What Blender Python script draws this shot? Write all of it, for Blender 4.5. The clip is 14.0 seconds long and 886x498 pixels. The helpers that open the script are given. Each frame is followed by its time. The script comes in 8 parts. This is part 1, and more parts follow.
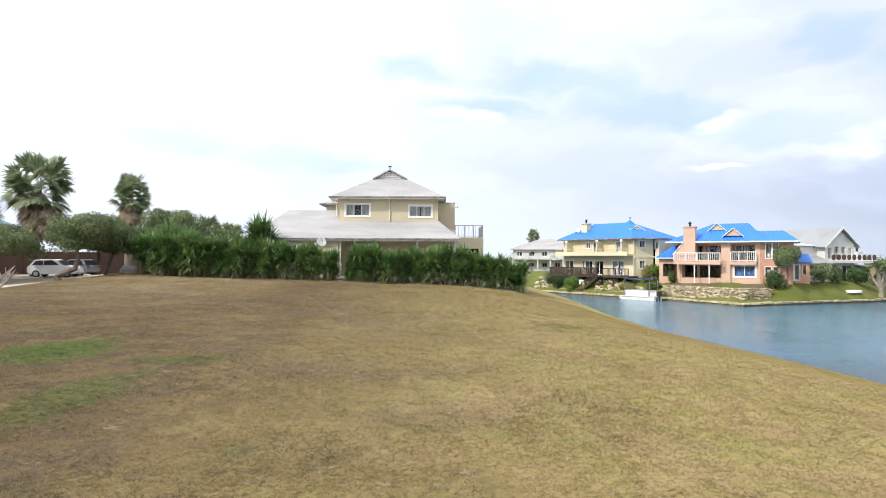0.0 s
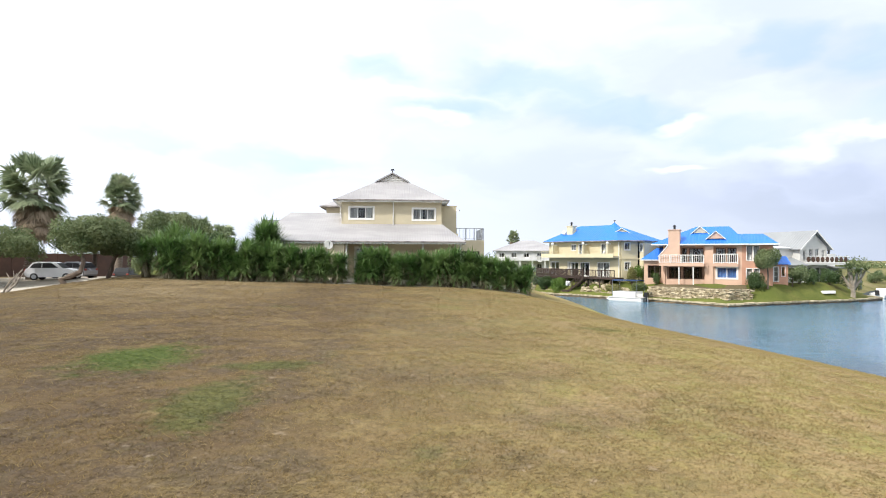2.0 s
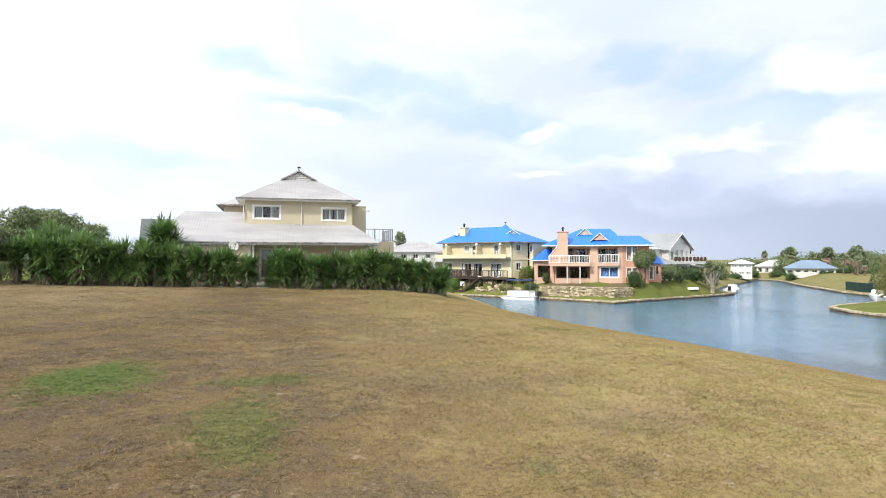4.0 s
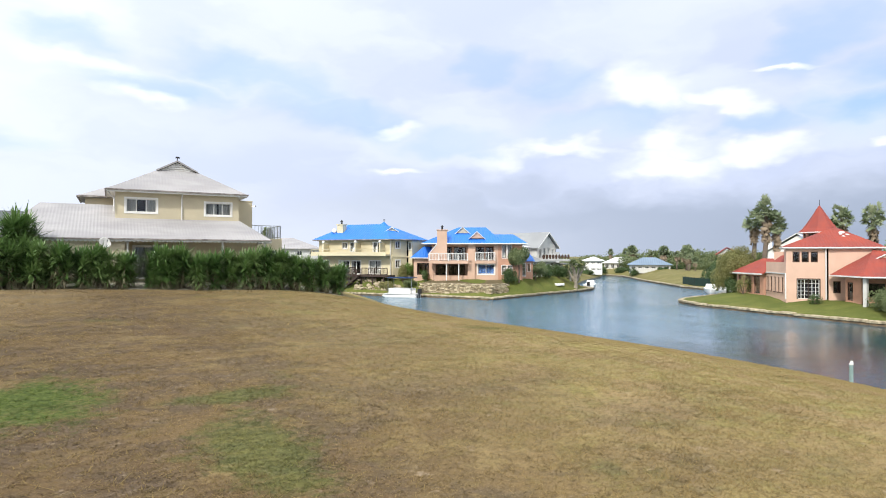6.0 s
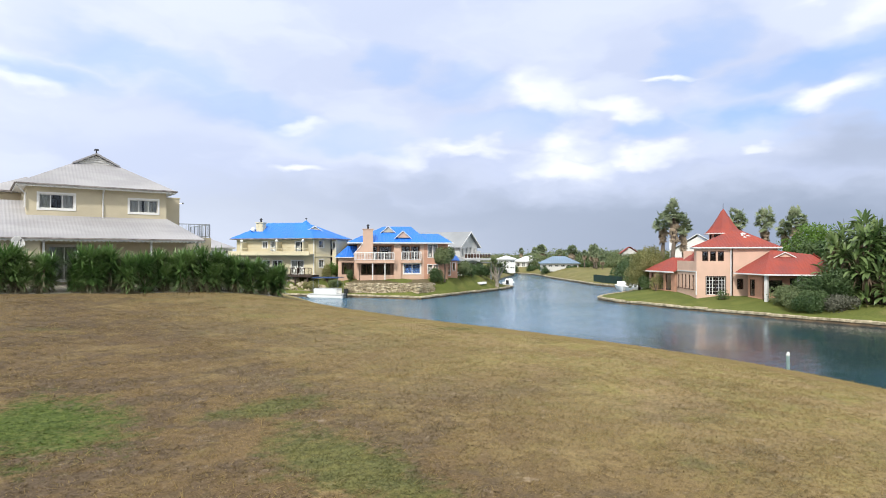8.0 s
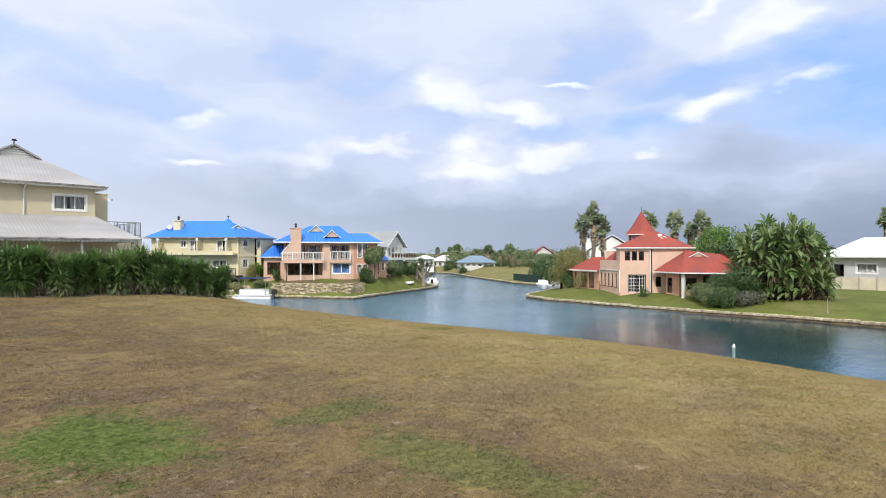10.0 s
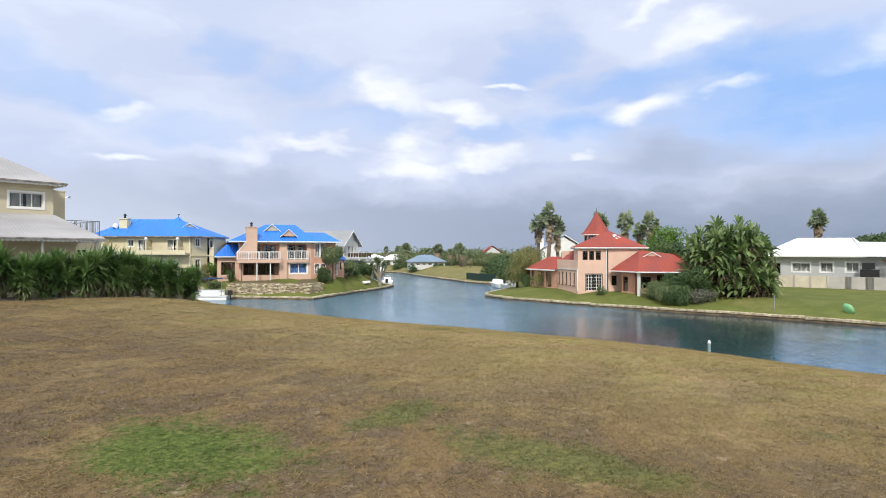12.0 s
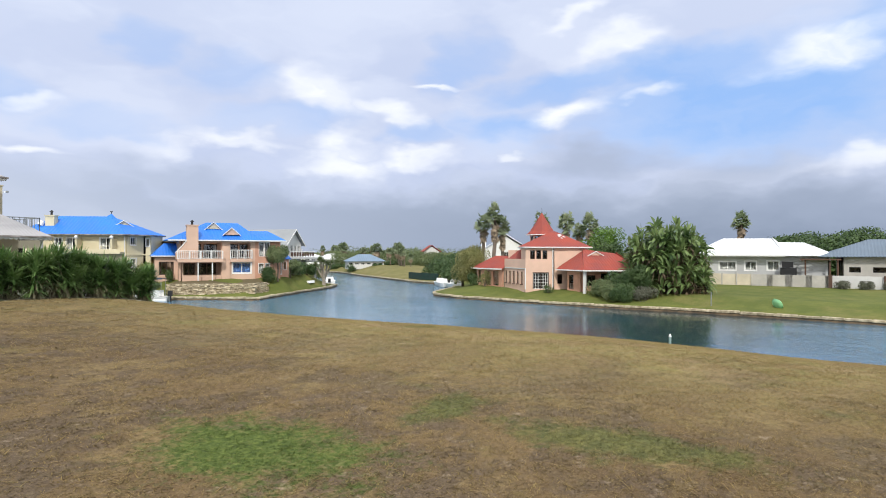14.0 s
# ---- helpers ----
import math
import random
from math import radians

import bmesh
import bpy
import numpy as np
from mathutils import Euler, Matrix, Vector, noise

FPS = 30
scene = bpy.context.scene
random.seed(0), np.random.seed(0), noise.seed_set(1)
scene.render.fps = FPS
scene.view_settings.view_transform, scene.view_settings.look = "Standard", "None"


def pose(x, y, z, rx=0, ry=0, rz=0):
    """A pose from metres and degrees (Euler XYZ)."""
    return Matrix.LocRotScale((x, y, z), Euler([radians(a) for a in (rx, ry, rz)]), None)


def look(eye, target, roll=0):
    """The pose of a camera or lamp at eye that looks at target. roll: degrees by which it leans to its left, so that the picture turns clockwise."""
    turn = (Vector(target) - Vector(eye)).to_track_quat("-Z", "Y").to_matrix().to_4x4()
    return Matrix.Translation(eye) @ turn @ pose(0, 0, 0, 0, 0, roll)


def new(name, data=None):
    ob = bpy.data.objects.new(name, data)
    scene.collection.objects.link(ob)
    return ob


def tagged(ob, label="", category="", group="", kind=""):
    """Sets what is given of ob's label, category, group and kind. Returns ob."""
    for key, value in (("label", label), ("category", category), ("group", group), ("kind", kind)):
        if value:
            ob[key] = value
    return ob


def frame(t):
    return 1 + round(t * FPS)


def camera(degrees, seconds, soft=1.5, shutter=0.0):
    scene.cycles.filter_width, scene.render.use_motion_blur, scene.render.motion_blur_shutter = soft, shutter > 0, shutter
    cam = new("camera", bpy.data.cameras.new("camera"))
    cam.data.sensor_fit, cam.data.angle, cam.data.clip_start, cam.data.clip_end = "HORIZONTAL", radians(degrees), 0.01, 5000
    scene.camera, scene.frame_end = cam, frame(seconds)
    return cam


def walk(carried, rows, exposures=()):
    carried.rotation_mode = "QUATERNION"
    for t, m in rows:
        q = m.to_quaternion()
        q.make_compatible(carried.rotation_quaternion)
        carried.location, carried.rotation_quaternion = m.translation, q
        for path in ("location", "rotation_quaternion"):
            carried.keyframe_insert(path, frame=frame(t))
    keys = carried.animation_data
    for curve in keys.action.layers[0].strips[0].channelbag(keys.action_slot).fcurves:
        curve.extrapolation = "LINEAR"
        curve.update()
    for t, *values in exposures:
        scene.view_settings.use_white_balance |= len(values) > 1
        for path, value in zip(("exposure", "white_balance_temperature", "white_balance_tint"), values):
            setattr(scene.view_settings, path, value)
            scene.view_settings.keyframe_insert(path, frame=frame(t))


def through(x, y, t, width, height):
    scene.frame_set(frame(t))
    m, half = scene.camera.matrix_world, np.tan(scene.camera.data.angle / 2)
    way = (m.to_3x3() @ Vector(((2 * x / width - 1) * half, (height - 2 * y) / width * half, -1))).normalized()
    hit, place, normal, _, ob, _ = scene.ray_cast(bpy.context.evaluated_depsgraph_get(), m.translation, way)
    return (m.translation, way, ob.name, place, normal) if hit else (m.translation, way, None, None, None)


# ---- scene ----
from mathutils import geometry

cam = camera(72.45, 14.0, soft=1.0)
PATH = [
    (0, (0.000, 0.000, 4.628), (-0.000, 9.999, 4.777), 0.23),
    (0.5, (-0.713, -0.303, 4.672), (-0.557, 9.694, 4.829), 0.23),
    (1, (-1.520, -0.475, 4.672), (-1.286, 9.521, 4.827), 0.27),
    (1.5, (-2.295, -0.586, 4.735), (-1.935, 9.406, 4.888), 0.29),
    (2, (-3.037, -0.572, 4.826), (-2.489, 9.412, 4.979), 0.27),
    (2.2, (-3.325, -0.536, 4.839), (-2.689, 9.443, 4.985), 0.21),
    (4.3, (-6.739, 0.686, 4.847), (-3.670, 10.202, 5.004), 0.01),
    (4.5, (-7.040, 0.747, 4.910), (-3.696, 10.170, 5.049), 0.04),
    (5, (-7.705, 1.096, 4.914), (-3.763, 10.286, 5.047), 0.08),
    (5.5, (-8.278, 1.416, 4.994), (-3.843, 10.378, 5.118), 0.09),
    (6, (-8.922, 1.866, 5.002), (-4.113, 10.633, 5.117), 0.07),
    (6.5, (-9.546, 2.284, 5.051), (-4.340, 10.822, 5.158), 0.05),
    (7, (-10.137, 2.696, 5.085), (-4.607, 11.027, 5.187), 0.04),
    (7.5, (-10.679, 2.976, 5.138), (-4.844, 11.097, 5.231), 0.05),
    (8, (-11.261, 3.434, 5.118), (-5.138, 11.340, 5.209), 0.01),
    (8.5, (-11.889, 3.836, 5.155), (-5.566, 11.583, 5.243), -0.02),
    (9, (-12.531, 4.313, 5.174), (-5.837, 11.742, 5.259), -0.02),
    (11.5, (-15.192, 6.596, 5.239), (-7.443, 12.916, 5.301), 0.05),
    (12, (-15.557, 6.993, 5.283), (-7.649, 13.114, 5.341), 0.03),
    (12.5, (-16.077, 7.489, 5.286), (-7.983, 13.361, 5.346), 0.02),
    (13, (-16.375, 7.863, 5.260), (-8.110, 13.493, 5.318), 0.03),
    (13.5, (-16.899, 8.398, 5.234), (-8.461, 13.766, 5.293), 0.10),
    (14, (-17.151, 8.736, 5.232), (-8.589, 13.901, 5.285), 0.07),
]
EXPOSURES = [(0.0, 0.38, 6300, 10), (2.0, 0.42, 6300, 10), (5.0, 0.34, 6300, 10), (7.0, 0.18, 6250, 10), (9.0, 0.12, 6200, 10), (14.0, 0.02, 6200, 10)]
walk(cam, [(t, look(eye, target, roll)) for t, eye, target, roll in PATH], EXPOSURES)

# ---- world and sun ----
SUN_DIR = Vector((-0.62, -0.42, 0.66)).normalized()


def build_world():
    w = bpy.data.worlds.new("sky")
    scene.world = w
    w.use_nodes = True
    nt = w.node_tree
    nt.nodes.clear()
    N = nt.nodes.new
    L = nt.links.new

    def math_node(op, a, b=None, clamp=False):
        n = N("ShaderNodeMath")
        n.operation, n.use_clamp = op, clamp
        for i, v in enumerate((a, b)):
            if v is None:
                continue
            if hasattr(v, "is_output"):
                L(v, n.inputs[i])
            else:
                n.inputs[i].default_value = v
        return n.outputs[0]

    def mix(fac, a, b):
        n = N("ShaderNodeMix")
        n.data_type = "RGBA"
        for sock, v in ((n.inputs["Factor"], fac), (n.inputs[6], a), (n.inputs[7], b)):
            if hasattr(v, "is_output"):
                L(v, sock)
            else:
                sock.default_value = v
        return n.outputs[2]

    def ramp(v, *stops):
        n = N("ShaderNodeMapRange")
        n.interpolation_type = "SMOOTHSTEP"
        L(v, n.inputs[0])
        for i, s in enumerate(stops):
            n.inputs[i + 1].default_value = s
        return n.outputs[0]

    out = N("ShaderNodeOutputWorld")
    tc = N("ShaderNodeTexCoord")
    sep = N("ShaderNodeSeparateXYZ")
    L(tc.outputs["Generated"], sep.inputs[0])
    x, y, z = sep.outputs
    def clouds(scale, detail, rough, off, where):
        n = N("ShaderNodeTexNoise")
        n.inputs["Scale"].default_value = scale
        n.inputs["Detail"].default_value = detail
        n.inputs["Roughness"].default_value = rough
        mp = N("ShaderNodeMapping")
        mp.inputs["Location"].default_value = off
        L(where, mp.inputs[0])
        L(mp.outputs[0], n.inputs["Vector"])
        return n

    def together(a, b):
        n = N("ShaderNodeCombineXYZ")
        L(a, n.inputs[0])
        L(b, n.inputs[1])
        return n.outputs[0]

    sky = N("ShaderNodeTexSky")
    sky.sky_type = "NISHITA"
    sky.sun_disc = False
    sky.sun_elevation = math.asin(SUN_DIR.z)
    sky.sun_rotation = math.atan2(SUN_DIR.x, SUN_DIR.y)
    sky.air_density, sky.dust_density, sky.ozone_density = 1.0, 1.5, 2.0
    sc = N("ShaderNodeVectorMath")
    sc.operation = "SCALE"
    L(sky.outputs[0], sc.inputs[0])
    sc.inputs["Scale"].default_value = 0.135
    base = sc.outputs[0]
    deg = 180 / math.pi
    az = math_node("MULTIPLY", math_node("ARCTAN2", x, y), deg)
    el = math_node("MULTIPLY", math_node("ARCSINE", z), deg)
    # Clouds flatten towards the horizon: azimuth and elevation, bent at three sizes for ragged edges.
    flat = together(az, math_node("MULTIPLY", el, 2.1))
    waz, wel = az, el
    for size, by, off in ((9.0, 9.0, (3.1, 7.4, 0)), (3.2, 3.4, (1.7, 2.9, 4)), (1.1, 1.1, (5.2, 0.4, 2))):
        bend = N("ShaderNodeSeparateColor")
        L(clouds(1 / size, 2, 0.5, off, flat).outputs["Color"], bend.inputs[0])
        waz = math_node("ADD", waz, math_node("MULTIPLY", math_node("SUBTRACT", bend.outputs[0], 0.5), by))
        wel = math_node("ADD", wel, math_node("MULTIPLY", math_node("SUBTRACT", bend.outputs[1], 0.5), by * 0.5))
    bent = together(waz, math_node("MULTIPLY", wel, 2.4))
    veil = clouds(1 / 17, 4, 0.5, (8.3, 1.2, 0), bent).outputs[0]
    puff = clouds(1 / 6, 5, 0.55, (2.2, 6.1, 1), bent).outputs[0]

    def spots(rows, core=0.15):
        """Cloud shapes at azimuth, elevation, half width, half height (degrees), strength, rise to the right (degrees per degree)."""
        total = None
        for a, e, ra, re, s, up in rows:
            off = math_node("SUBTRACT", waz, a)
            da = math_node("DIVIDE", off, ra)
            de = math_node("DIVIDE", math_node("SUBTRACT", math_node("SUBTRACT", wel, e), math_node("MULTIPLY", off, up)), re)
            d = math_node("SQRT", math_node("ADD", math_node("MULTIPLY", da, da), math_node("MULTIPLY", de, de)))
            f = ramp(d, core, 1.25, s, 0.0)
            total = f if total is None else math_node("MAXIMUM", total, f)
        return total

    # Brighter towards the sun, greyer and bluer away from it and low down.
    dot = N("ShaderNodeVectorMath")
    dot.operation = "DOT_PRODUCT"
    L(tc.outputs["Generated"], dot.inputs[0])
    dot.inputs[1].default_value = SUN_DIR
    sunny = ramp(dot.outputs["Value"], -0.62, 0.62, 0.0, 1.0)
    grey = mix(sunny, (0.60, 0.66, 0.835, 1), (1.10, 1.13, 1.15, 1))
    white = mix(sunny, (1.02, 1.02, 1.03, 1), (1.32, 1.32, 1.30, 1))
    pale = mix(sunny, (0.74, 0.785, 0.915, 1), (1.20, 1.21, 1.22, 1))
    band = mix(ramp(az, -14.0, 50.0, 1.0, 0.0), (0.40, 0.455, 0.565, 1), (0.80, 0.84, 0.94, 1))
    deep = mix(ramp(az, 10.0, 75.0, 1.0, 0.0), (0.265, 0.315, 0.410, 1), (0.72, 0.765, 0.88, 1))
    blue = mix(0.80, base, mix(sunny, (0.33, 0.54, 0.95, 1), (0.92, 1.06, 1.20, 1)))
    col = mix(ramp(veil, 0.40, 0.62, 0.0, 0.75), grey, pale)
    holes = spots([(87, 12.6, 16, 5.2, 1.0, 0.0), (80, 15.8, 9, 2.8, 0.95, 0.0), (70, 15.2, 8, 2.2, 0.75, 0.15), (60.5, 17.2, 4.0, 3.0, 0.5, 0.4), (33, 17.4, 3.2, 2.0, 0.42, 0.0), (12, 16.2, 9, 1.8, 0.55, -0.1), (3.0, 14.2, 8, 1.5, 0.60, 0.0), (-3.2, 17.4, 4.0, 1.7, 0.6, 0.0), (-24, 10.4, 7, 1.2, 0.5, 0.0), (19, 13.4, 8.0, 2.2, 0.5, -0.2), (43, 11.8, 7, 1.5, 0.5, 0.1), (-12, 9.2, 9.0, 1.4, 0.4, 0.0), (64, 11.2, 7, 2.0, 0.75, 0.0), (-30, 14, 7, 2.2, 0.35, 0.0), (100, 16, 13, 4, 0.9, 0.0), (39, 15.6, 5, 2.0, 0.4, 0.0), (30, 10.4, 6, 1.3, 0.4, 0.0), (56, 10.8, 3.5, 1.2, 0.55, 0.0)], 0.35)
    col = mix(math_node("MULTIPLY", holes, ramp(puff, 0.34, 0.66, 1.0, 0.82)), col, blue)
    # The grey bank of cloud over the horizon, darkest and lowest down to the east.
    shelf = ramp(math_node("ADD", wel, math_node("MULTIPLY", math_node("SUBTRACT", puff, 0.5), 3.0)), 3.6, 8.4, 1.0, 0.0)
    shelf = math_node("MAXIMUM", shelf, spots([(72, 8.2, 9, 2.2, 0.7, 0.0), (84, 6.6, 8, 2.3, 0.6, 0.0), (99, 5.0, 9, 2.5, 0.8, 0.0), (34, 6.5, 9, 2.2, 0.7, 0.0)]))
    col = mix(math_node("MULTIPLY", shelf, 0.94), col, band)
    col = mix(math_node("MULTIPLY", ramp(wel, 0.6, 6.0, 0.85, 0.0), ramp(puff, 0.3, 0.7, 1.0, 0.7)), col, deep)
    haze = spots([(38, 11.2, 10, 2.2, 0.5, 0.0), (63, 9.6, 7, 1.6, 0.55, 0.0), (8, 11.2, 14, 1.8, 0.4, 0.0), (-10, 14.5, 14, 3.0, 0.4, 0.0), (46, 20.0, 12, 2.4, 0.5, 0.0)])
    col = mix(haze, col, pale)
    cum = spots([(47.6, 14.6, 4.2, 2.2, 1, -0.12), (52.8, 12.9, 3.6, 1.1, 0.95, -0.3), (48.6, 10.0, 3.4, 1.6, 0.85, 0.0), (49.4, 8.2, 5.0, 1.2, 0.9, 0.0), (56.6, 8.7, 4.6, 0.9, 0.9, -0.05), (40.0, 9.7, 5.0, 0.8, 0.75, -0.1), (70.6, 12.4, 4.0, 1.2, 1.0, 0.18), (77.6, 13.5, 2.2, 0.7, 0.6, 0.1), (75.0, 18.9, 4.6, 1.1, 0.95, 0.1), (71, 21.2, 3, 0.8, 0.7, 0.3), (91.2, 15.8, 5.0, 1.6, 0.95, 0.1), (94.5, 8.0, 5.5, 1.2, 0.75, 0.3), (58.6, 15.1, 3.6, 0.32, 0.8, 0.07), (24.6, 7.7, 2.8, 0.5, 0.85, 0.0), (24.4, 11.9, 2.4, 0.7, 0.55, 0.0), (34.5, 9.2, 3.5, 0.9, 0.45, 0.1), (64.4, 8.9, 1.4, 0.4, 0.6, 0.2), (2.0, 13.1, 4, 0.8, 0.6, 0.0), (-1.5, 15.2, 6, 1.0, 0.5, 0.0)])
    col = mix(math_node("MULTIPLY", cum, ramp(puff, 0.30, 0.55, 0.62, 1.0)), col, white)
    bg = N("ShaderNodeBackground")
    L(col, bg.inputs[0])
    bg.inputs[1].default_value = 1.0
    L(bg.outputs[0], out.inputs[0])


build_world()
sun = new("sun", bpy.data.lights.new("sun", "SUN"))
sun.data.energy, sun.data.angle, sun.data.color = 3.0, radians(4), (1.0, 0.94, 0.84)
sun.matrix_world = look((0, 0, 60), Vector((0, 0, 60)) - SUN_DIR)

# ---- materials ----


class Nodes:
    """A material's node tree, with short calls for the nodes that the surfaces here share."""

    def __init__(self, name, rough=0.7, metal=0.0, spec=0.4):
        self.mat = bpy.data.materials.new(name)
        self.mat.use_nodes = True
        self.nt = self.mat.node_tree
        self.bsdf = self.nt.nodes["Principled BSDF"]
        self.bsdf.inputs["Roughness"].default_value = rough
        self.bsdf.inputs["Metallic"].default_value = metal
        self.bsdf.inputs["Specular IOR Level"].default_value = spec
        self.pos = self.add("ShaderNodeNewGeometry").outputs["Position"]

    def add(self, kind):
        return self.nt.nodes.new(kind)

    def put(self, v, sock):
        if hasattr(v, "is_output"):
            self.nt.links.new(v, sock)
        else:
            sock.default_value = v

    def math(self, op, a, b=0.0, clamp=False):
        n = self.add("ShaderNodeMath")
        n.operation, n.use_clamp = op, clamp
        self.put(a, n.inputs[0])
        self.put(b, n.inputs[1])
        return n.outputs[0]

    def mix(self, fac, a, b):
        n = self.add("ShaderNodeMix")
        n.data_type = "RGBA"
        self.put(fac, n.inputs["Factor"])
        self.put(a, n.inputs[6])
        self.put(b, n.inputs[7])
        return n.outputs[2]

    def noise(self, scale, detail=4, rough=0.55, stretch=(1, 1, 1), where=None, dist=0.0):
        mp = self.add("ShaderNodeMapping")
        mp.inputs["Scale"].default_value = stretch
        self.put(where or self.pos, mp.inputs[0])
        n = self.add("ShaderNodeTexNoise")
        n.inputs["Scale"].default_value = scale
        n.inputs["Detail"].default_value = detail
        n.inputs["Roughness"].default_value = rough
        n.inputs["Distortion"].default_value = dist
        self.nt.links.new(mp.outputs[0], n.inputs["Vector"])
        return n.outputs[0]

    def ramp(self, v, a, b, c=0.0, d=1.0):
        n = self.add("ShaderNodeMapRange")
        n.interpolation_type = "SMOOTHSTEP"
        self.put(v, n.inputs[0])
        for i, s in enumerate((a, b, c, d)):
            n.inputs[i + 1].default_value = s
        return n.outputs[0]

    def bump(self, height, strength=0.3, dist=0.02):
        n = self.add("ShaderNodeBump")
        n.inputs["Strength"].default_value = strength
        n.inputs["Distance"].default_value = dist
        self.put(height, n.inputs["Height"])
        self.put(n.outputs[0], self.bsdf.inputs["Normal"])

    def colour(self, c):
        self.put(c, self.bsdf.inputs["Base Color"])
        return self.mat

    def random(self, island=False):
        if island:
            return self.add("ShaderNodeNewGeometry").outputs["Random Per Island"]
        return self.add("ShaderNodeObjectInfo").outputs["Random"]


def rgb(r, g, b):
    return (r, g, b, 1.0)


def surface(name, c, vary=0.15, scale=0.7, grain=25.0, rough=0.7, metal=0.0, relief=0.15, stain=None, spec=0.4, streak=(1, 1, 1)):
    """Paint, plaster or metal: large stains, fine grain and a little relief."""
    n = Nodes(name, rough, metal, spec)
    big = n.noise(scale, 5, 0.6, streak)
    fine = n.noise(grain, 3, 0.6)
    dark = stain or tuple(v * (1 - 1.6 * vary) for v in c)
    light = tuple(min(1, v * (1 + 0.5 * vary)) for v in c)
    col = n.mix(n.ramp(big, 0.30, 0.72), rgb(*dark), rgb(*light))
    col = n.mix(n.ramp(fine, 0.25, 0.75, 0.0, 0.35), col, rgb(*[v * 0.82 for v in c]))
    n.put(n.ramp(big, 0.2, 0.8, max(0.05, rough - 0.12), min(1, rough + 0.1)), n.bsdf.inputs["Roughness"])
    n.bump(fine, relief, 0.01)
    return n.colour(col)


def leaf_mat(name, a, b, c, rough=0.45, through=0.25, island=True):
    n = Nodes(name, rough, 0.0, 0.35)
    r = n.random(island)
    col = n.mix(n.ramp(r, 0.0, 0.7), rgb(*a), rgb(*b))
    col = n.mix(n.ramp(n.noise(0.6, 3), 0.35, 0.7), col, rgb(*c))
    n.bsdf.inputs["Subsurface Weight"].default_value = 0.0
    m = n.colour(col)
    if through:
        tr = n.add("ShaderNodeBsdfTranslucent")
        n.put(col, tr.inputs[0])
        mx = n.add("ShaderNodeMixShader")
        mx.inputs[0].default_value = through
        n.nt.links.new(n.bsdf.outputs[0], mx.inputs[1])
        n.nt.links.new(tr.outputs[0], mx.inputs[2])
        n.nt.links.new(mx.outputs[0], n.nt.nodes["Material Output"].inputs[0])
    return m


# Green patches of the dry lawn: centre x, y, half width, half depth, strength.
PATCHES = [(-10.4, 16.3, 1.5, 2.15, 1.0), (-6.6, 15.0, 1.2, 0.7, 0.6), (-6.9, 11.5, 0.85, 2.2, 0.58), (4.4, 22.9, 1.0, 0.7, 0.5)]


